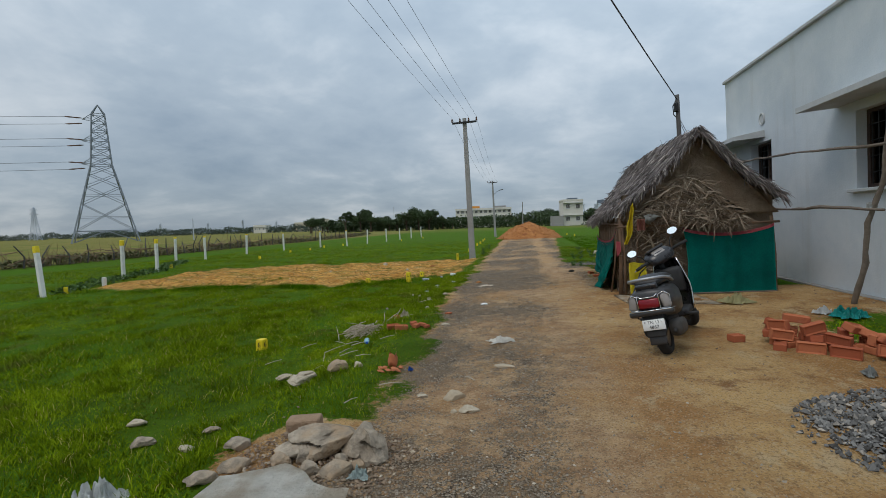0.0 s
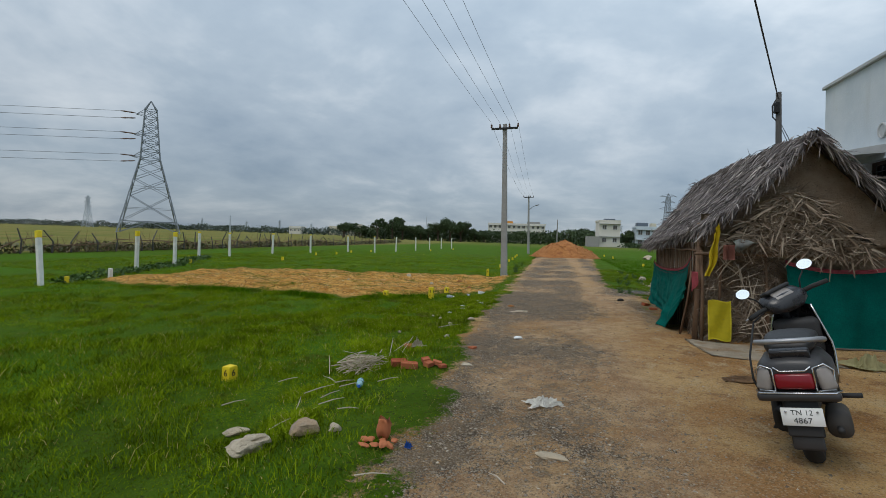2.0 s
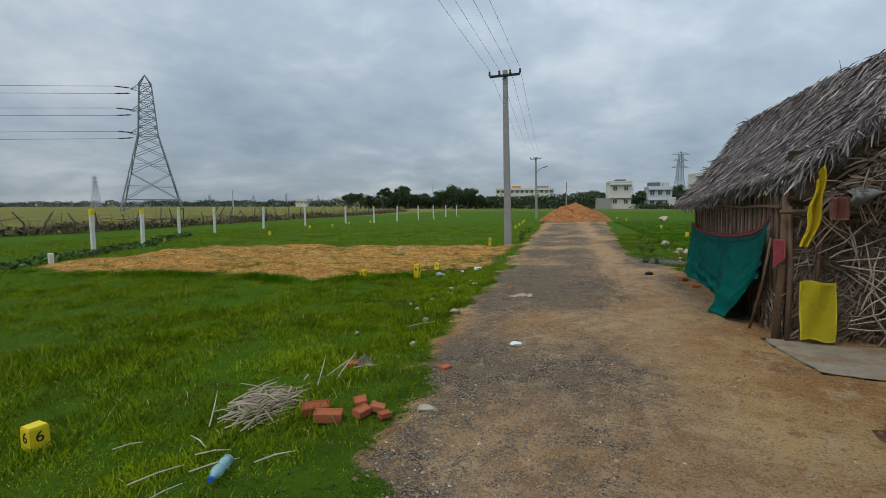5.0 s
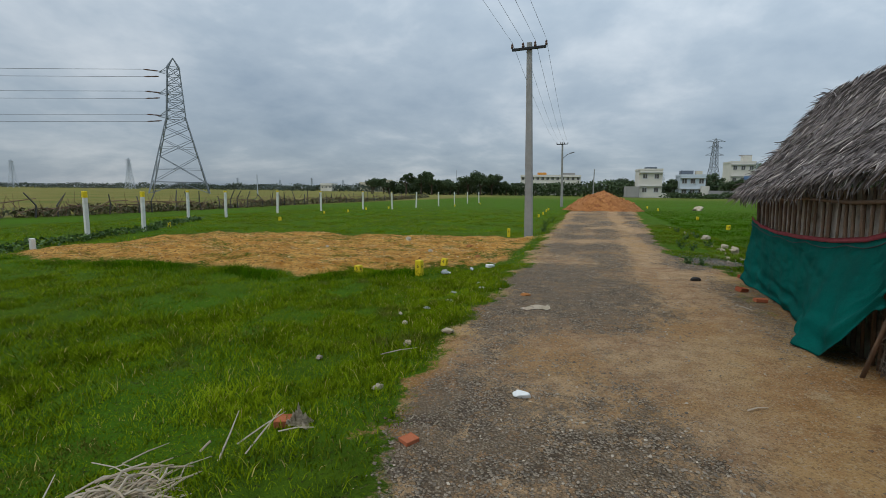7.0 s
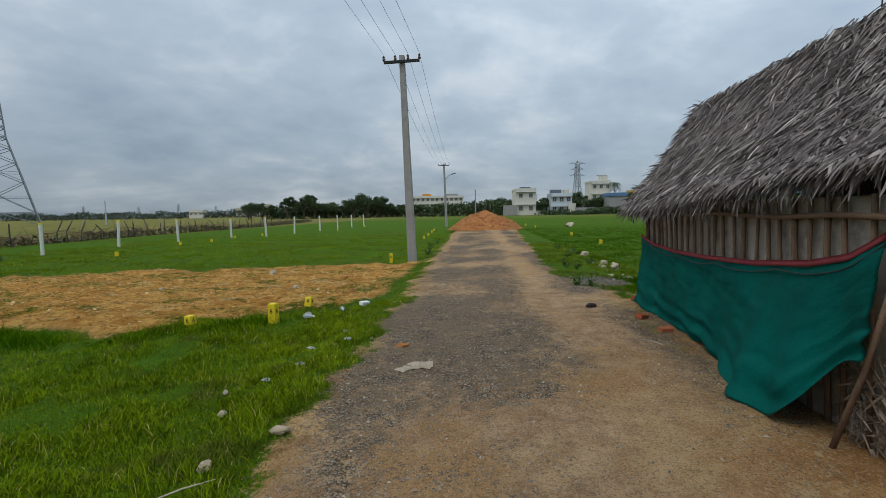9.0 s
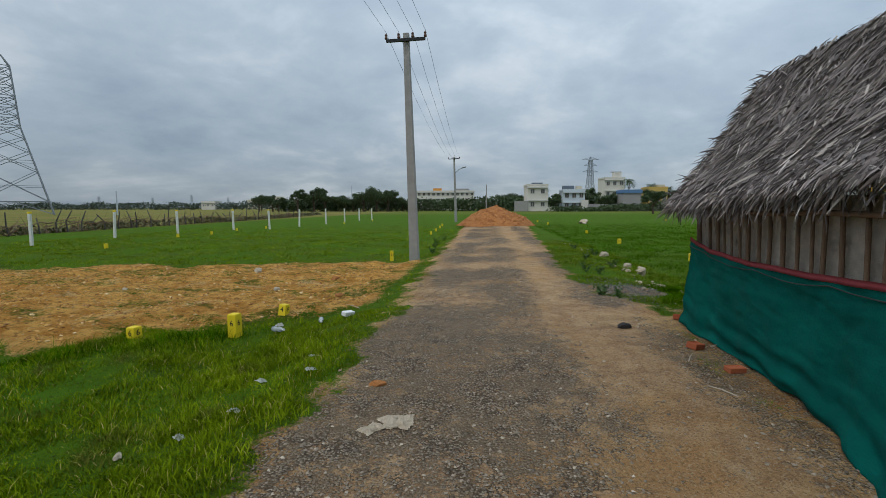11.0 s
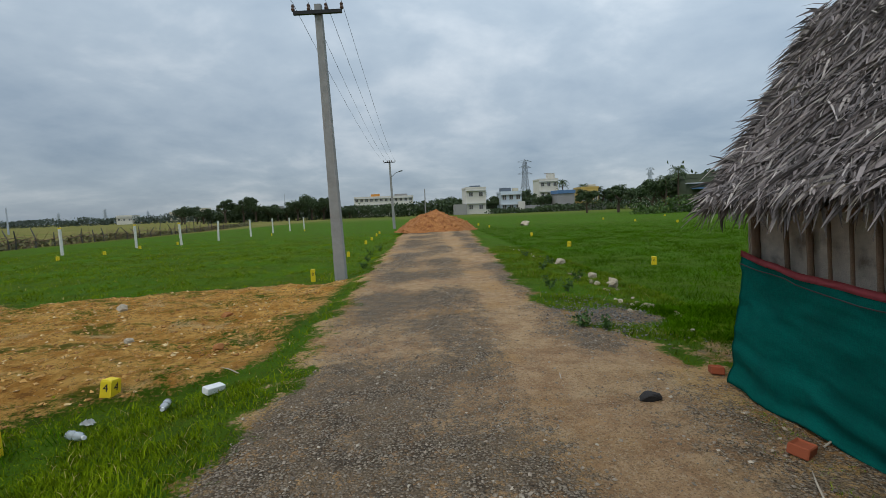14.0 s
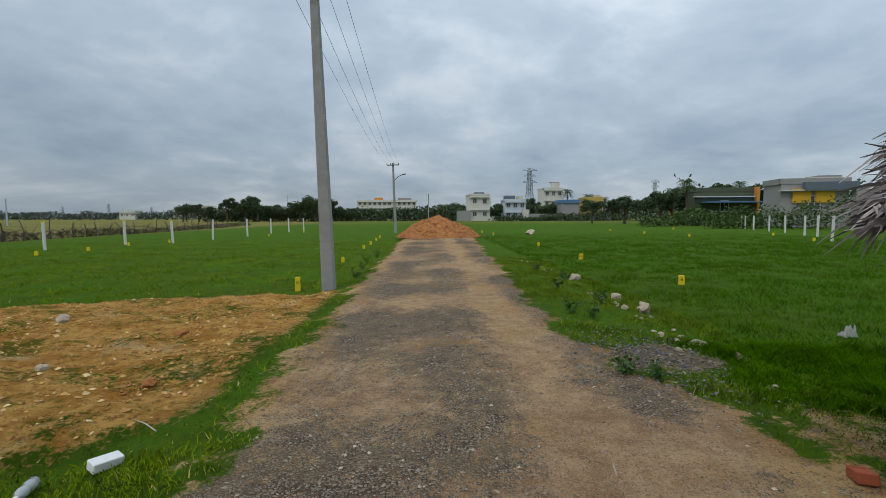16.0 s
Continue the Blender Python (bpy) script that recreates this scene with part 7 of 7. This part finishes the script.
thicket("woodland", 12000, (-76, -50, -20, 12), (165, 164, 168, 162), (4.0, 4.6, 4.2, 4.4), 0.75, M_LEAF, "dark line of far trees along the field", 41)
thicket("woodland", 9000, (12, 45, 95), (164, 158, 160), (3.6, 5.0, 6.6), 0.75, M_LEAF, "dark trees between the far houses", 42)
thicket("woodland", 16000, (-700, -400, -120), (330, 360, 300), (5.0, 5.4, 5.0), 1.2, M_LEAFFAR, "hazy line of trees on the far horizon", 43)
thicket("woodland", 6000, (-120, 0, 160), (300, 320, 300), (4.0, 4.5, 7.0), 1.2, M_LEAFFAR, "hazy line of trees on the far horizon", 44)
thicket("woodland", 6000, (60, 110, 180), (118, 112, 100), (8.0, 8.5, 9.0), 0.9, M_LEAF, "dark trees beyond the sheds", 45)
thicket("bushes", 5000, (18, 34, 52, 90), (146, 145, 146, 140), (1.2, 1.6, 3.2, 4.5), 0.55, M_LEAF, "scrubby green bushes before the far houses", 52)
thicket("bushes", 4200, (31, 37, 42, 52), (62, 60, 57, 52), (1.3, 2.5, 3.4, 3.2), 0.26, M_BUSH, "green bushes along the right field's edge", 46, -0.4)
thicket("bushes", 3000, (28, 40, 52), (72, 76, 74), (1.6, 2.8, 3.0), 0.35, M_BUSH, "green bushes before the sheds", 47, -0.4)
thicket("brushwood", 6500, (-27.5, -27.5, -27.8, -28.9, -29.4, -31.6, -36), (4, 20, 30, 42, 58, 78, 100), (0.55, 0.6, 0.5, 0.55, 0.6, 0.6, 0.6), 0.22, M_BRUSH, "dry scrub along a low bank beside the field", 48, -0.25)
thicket("brushwood", 1800, (-13.2, -15.8, -19.3), (10.5, 16.9, 22.5), (0.2, 0.22, 0.2), 0.1, M_BUSH, "low weeds along the fence", 49, -0.24)
rs = np.random.RandomState(50)
n = 650
t = rs.rand(n)
x, y = np.interp(t, np.linspace(0, 1, 6), (-27.4, -27.4, -27.6, -28.7, -29.2, -31.4)), np.interp(t, np.linspace(0, 1, 6), (8, 20, 30, 42, 58, 78))
ob = strands("dead_branches", np.stack([x + rs.normal(size=n) * 0.3, y + rs.normal(size=n) * 0.4, np.full(n, -0.2)], 1), np.stack([rs.normal(size=n) * 0.6, rs.normal(size=n) * 0.6, np.ones(n)], 1), 0.6 + 0.8 * rs.rand(n), 0.035, 0.0, M_WOOD, None, 51)
tagged(ob, "dead branches stuck along the bank as a fence", "branches", kind="stuff")


# the rough stake fence along the straw field
def stake_fence():
    g = empty("stake_fence", pose(0, 0, 0), "rough fence of crooked dark wooden stakes and branches", "fence")
    rs = random.Random(77)
    for k in range(46):
        t = (k + rs.uniform(-0.35, 0.35)) / 45
        x, y = float(np.interp(t, (0, 0.16, 0.32, 0.55, 0.8, 1), (-27.0, -27.0, -27.2, -28.3, -28.8, -31.0))), float(np.interp(t, (0, 0.16, 0.32, 0.55, 0.8, 1), (8, 20, 30, 42, 58, 78)))
        z = float(land(x, y))
        h = rs.uniform(0.9, 1.5)
        bm = bmesh.new()
        tube(bm, [(x, y, z - 0.1), (x + rs.gauss(0, 0.06), y + rs.gauss(0, 0.08), z + h * 0.5), (x + rs.gauss(0, 0.2), y + rs.gauss(0, 0.25), z + h)], [0.05, 0.042, 0.03], 6)
        part("stake", bm, M_MAST, g)
        bm = bmesh.new()
        tube(bm, [(x, y - rs.uniform(0.8, 1.6), z + rs.uniform(0.2, 0.7)), (x + 0.06, y, z + rs.uniform(0.45, 0.8)), (x - 0.1, y + rs.uniform(0.8, 1.7), z + rs.uniform(0.3, 1.0))], [0.03, 0.03, 0.02], 5)
        part("branch", bm, M_WOOD, g)


stake_fence()


# weeds and tufts
def weed(x, y, h, seed, label="low green weed at the road's edge"):
    rs = np.random.RandomState(seed)
    g = empty("weed", pose(*on_land(x, y, 0.01)), label, "weed", "weeds")
    bm = bmesh.new()
    pts = []
    for k in range(6):
        a, l = rs.rand() * 6.283, h * (0.5 + 0.5 * rs.rand())
        tip = Vector((0.55 * l * math.cos(a), 0.55 * l * math.sin(a), l))
        tube(bm, [(0, 0, 0), tip * 0.5 + Vector((0, 0, 0.02)), tip], [0.004, 0.003, 0.0015], 4)
        for i in range(14):
            pts.append(np.array(tip) * (0.3 + 0.7 * rs.rand()) + rs.normal(size=3) * 0.02)
    part("stems", bm, M_WEED, g)
    v, f = leaves(pts, 0.03 + 0.03 * rs.rand(len(pts)), seed)
    arrays("foliage", v, f, M_WEED, g)


for i, (x, y, h) in enumerate(((1.30, 14.55, 0.22), (1.5, 14.4, 0.16), (2.0, 19.3, 0.3), (2.3, 17.8, 0.26), (1.55, 16.9, 0.3), (1.75, 16.6, 0.25), (-2.35, 23.5, 0.3), (-2.5, 25.5, 0.35), (-2.45, 27.6, 0.35), (2.5, 20.5, 0.3), (2.2, 22.0, 0.25), (-2.2, 21.6, 0.25))):
    weed(x, y, h, 60 + i)


# ---- grass ----
def grass(name, n, xr, yr, hmin, hmax, width, material, density, seed, label, segs=1):
    """Blades scattered where density (a chance from 0 to 1) lets them grow."""
    rs = np.random.RandomState(seed)
    x, y = rs.uniform(*xr, n), rs.uniform(*yr, n)
    keep = rs.rand(n) < density(x, y)
    x, y = x[keep], y[keep]
    n = len(x)
    clump = fbm(x, y, 0.45, 3, seed)
    h = (hmin + (hmax - hmin) * rs.rand(n) ** 1.8) * (0.35 + 1.25 * smooth(clump, 0.25, 0.75))
    h = h * (0.4 + 0.6 * smooth(0.75 - cover(x, y)[:, 1], 0.0, 0.7))
    wide = width * (0.7 + 0.6 * rs.rand(n))
    a = rs.rand(n) * 6.283
    lean = h * (0.4 + 0.9 * rs.rand(n))
    b = rs.rand(n) * 6.283
    dx, dy = np.cos(a) * wide / 2, np.sin(a) * wide / 2
    lx, ly = np.cos(b) * lean, np.sin(b) * lean
    z = land(x, y) - 0.005
    if segs == 1:
        v = np.stack([np.stack([x - dx, y - dy, z], 1), np.stack([x + dx, y + dy, z], 1), np.stack([x + lx, y + ly, z + h], 1)], 1)
        f = np.array([[0, 1, 2]])[None] + 3 * np.arange(n)[:, None, None]
    else:
        mx, my, mz = x + lx * 0.35, y + ly * 0.35, z + h * 0.65
        v = np.stack([np.stack([x - dx, y - dy, z], 1), np.stack([x + dx, y + dy, z], 1), np.stack([mx + dx * 0.7, my + dy * 0.7, mz], 1), np.stack([mx - dx * 0.7, my - dy * 0.7, mz], 1), np.stack([x + lx, y + ly, z + h * 0.95], 1)], 1)
        f = np.array([[0, 1, 2], [0, 2, 3], [3, 2, 4]])[None] + 5 * np.arange(n)[:, None, None]
    ob = arrays(name, v, f.reshape(-1, 3), material)
    return tagged(ob, label, "grass", kind="stuff")


def bare(x, y):
    c = cover(x, y)
    return 1 - np.clip(c[:, 1] * 1.15, 0, 1)


def thin(x, y):
    """Sparser patches in the sward."""
    return (0.45 + 0.55 * smooth(fbm(x, y, 0.9, 4, 101), 0.34, 0.54)) * (0.6 + 0.4 * smooth(fbm(x, y, 0.22, 3, 103), 0.36, 0.56))


grass("near_grass", 500000, (-5.2, -1.1), (0.7, 13.5), 0.014, 0.055, 0.0065, M_BLADE, lambda x, y: bare(x, y) * thin(x, y) * (1 - 0.55 * smooth(-x, 2.6, 5.0)) * (0.5 + 0.5 * smooth(-x, 1.5, 2.3)), 201, "short dense green grass of the plot", 2)
grass("field_grass", 480000, (-16, -4.2), (2.0, 14.0), 0.022, 0.065, 0.010, M_BLADE, lambda x, y: bare(x, y) * thin(x, y) * (1 - 0.7 * smooth(-x, 5, 14)), 202, "short green grass of the plot")
grass("field_grass", 330000, (-22, -1.6), (13, 52), 0.025, 0.07, 0.016, M_BLADE, lambda x, y: bare(x, y) * thin(x, y) * (1 - smooth(y, 18, 50)), 203, "green grass round the stripped plot")
grass("verge_grass", 120000, (0.9, 3.4), (8.6, 26), 0.018, 0.06, 0.0075, M_VERGE, lambda x, y: bare(x, y) * thin(x, y) * np.where((x > 1.58) & (x < 4.1) & (y < 12.6), 0, 1), 204, "patchy green grass on the verge", 2)
grass("paddy_grass", 560000, (2.6, 26), (12.8, 58), 0.04, 0.085, 0.010, M_PADDY, lambda x, y: np.where((x < 4.9) & (y < 12.7), 0, 1) * smooth(x, 2.7, 3.2) * (1 - smooth(y, 16, 54)), 205, "even bright green field grass")
grass("yard_grass", 26000, (2.6, 4.8), (3.2, 8.0), 0.012, 0.045, 0.007, M_BLADE, lambda x, y: bare(x, y) * np.where(np.hypot(x - 2.7, y - 2.75) < 1.15, 0, 1) * np.where((x < 3.2) & (y > 4.0) & (y < 5.6), 0, 1), 206, "thin grass by the house wall", 2)
# bank tufts in darker paddy blades, which carry the ditch's shade in their colour
grass("bank_grass", 60000, (-12.5, -2.2), (9.2, 12.9), 0.05, 0.14, 0.007, M_PADDY, lambda x, y: np.exp(-((y - np.interp(x, *PLOT_NEAR) + 0.45) / 0.35) ** 2) * smooth(fbm(x, y, 0.5, 3, 111), 0.4, 0.6), 207, "tufted taller grass on the low bank before the plot", 2)
grass("tuft_grass", 70000, (-7.5, -1.7), (1.0, 12.5), 0.05, 0.115, 0.006, M_BLADE, lambda x, y: bare(x, y) * smooth(fbm(x, y, 0.55, 4, 121), 0.58, 0.68), 208, "taller tufts in the short grass", 2)
grass("plot_tufts", 150000, (-13, -2.2), (11.5, 19.8), 0.02, 0.06, 0.009, M_VERGE, lambda x, y: smooth(patch_side(x, y), -0.2, 0.3) * smooth(fbm(x * 0.8, y, 0.8, 5, 131), 0.50, 0.60) * 0.8, 210, "thin green tufts coming up through the loose soil")
grass("corner_grass", 150000, (1.75, 4.6), (12.7, 15.6), 0.03, 0.10, 0.007, M_PADDY, lambda x, y: smooth(x - 0.135 * (y - 12.7), 1.75, 2.3) * smooth(y, 12.7, 12.9) * smooth(fbm(x, y, 0.5, 4, 141), 0.30, 0.48) * (1 - smooth(1.1 - np.hypot((x - 1.85) / 0.75, (y - 15.0) / 0.6), 0.0, 0.4)), 211, "thick dark green grass behind the hut", 2)
grass("hut_foot_grass", 14000, (1.12, 1.62), (9.3, 12.6), 0.015, 0.06, 0.006, M_VERGE, lambda x, y: smooth(x, 1.15, 1.45) * smooth(fbm(x, y, 0.4, 4, 151), 0.46, 0.6), 212, "sparse green grass along the net's foot", 2)
grass("dry_edge_grass", 60000, (-2.4, -0.7), (1.0, 24), 0.010, 0.04, 0.006, M_DRYBLADE, lambda x, y: np.exp(-((road_side(x, y) + 0.05) / 0.2) ** 2) * 0.6, 209, "sparse worn grass along the road's edge")
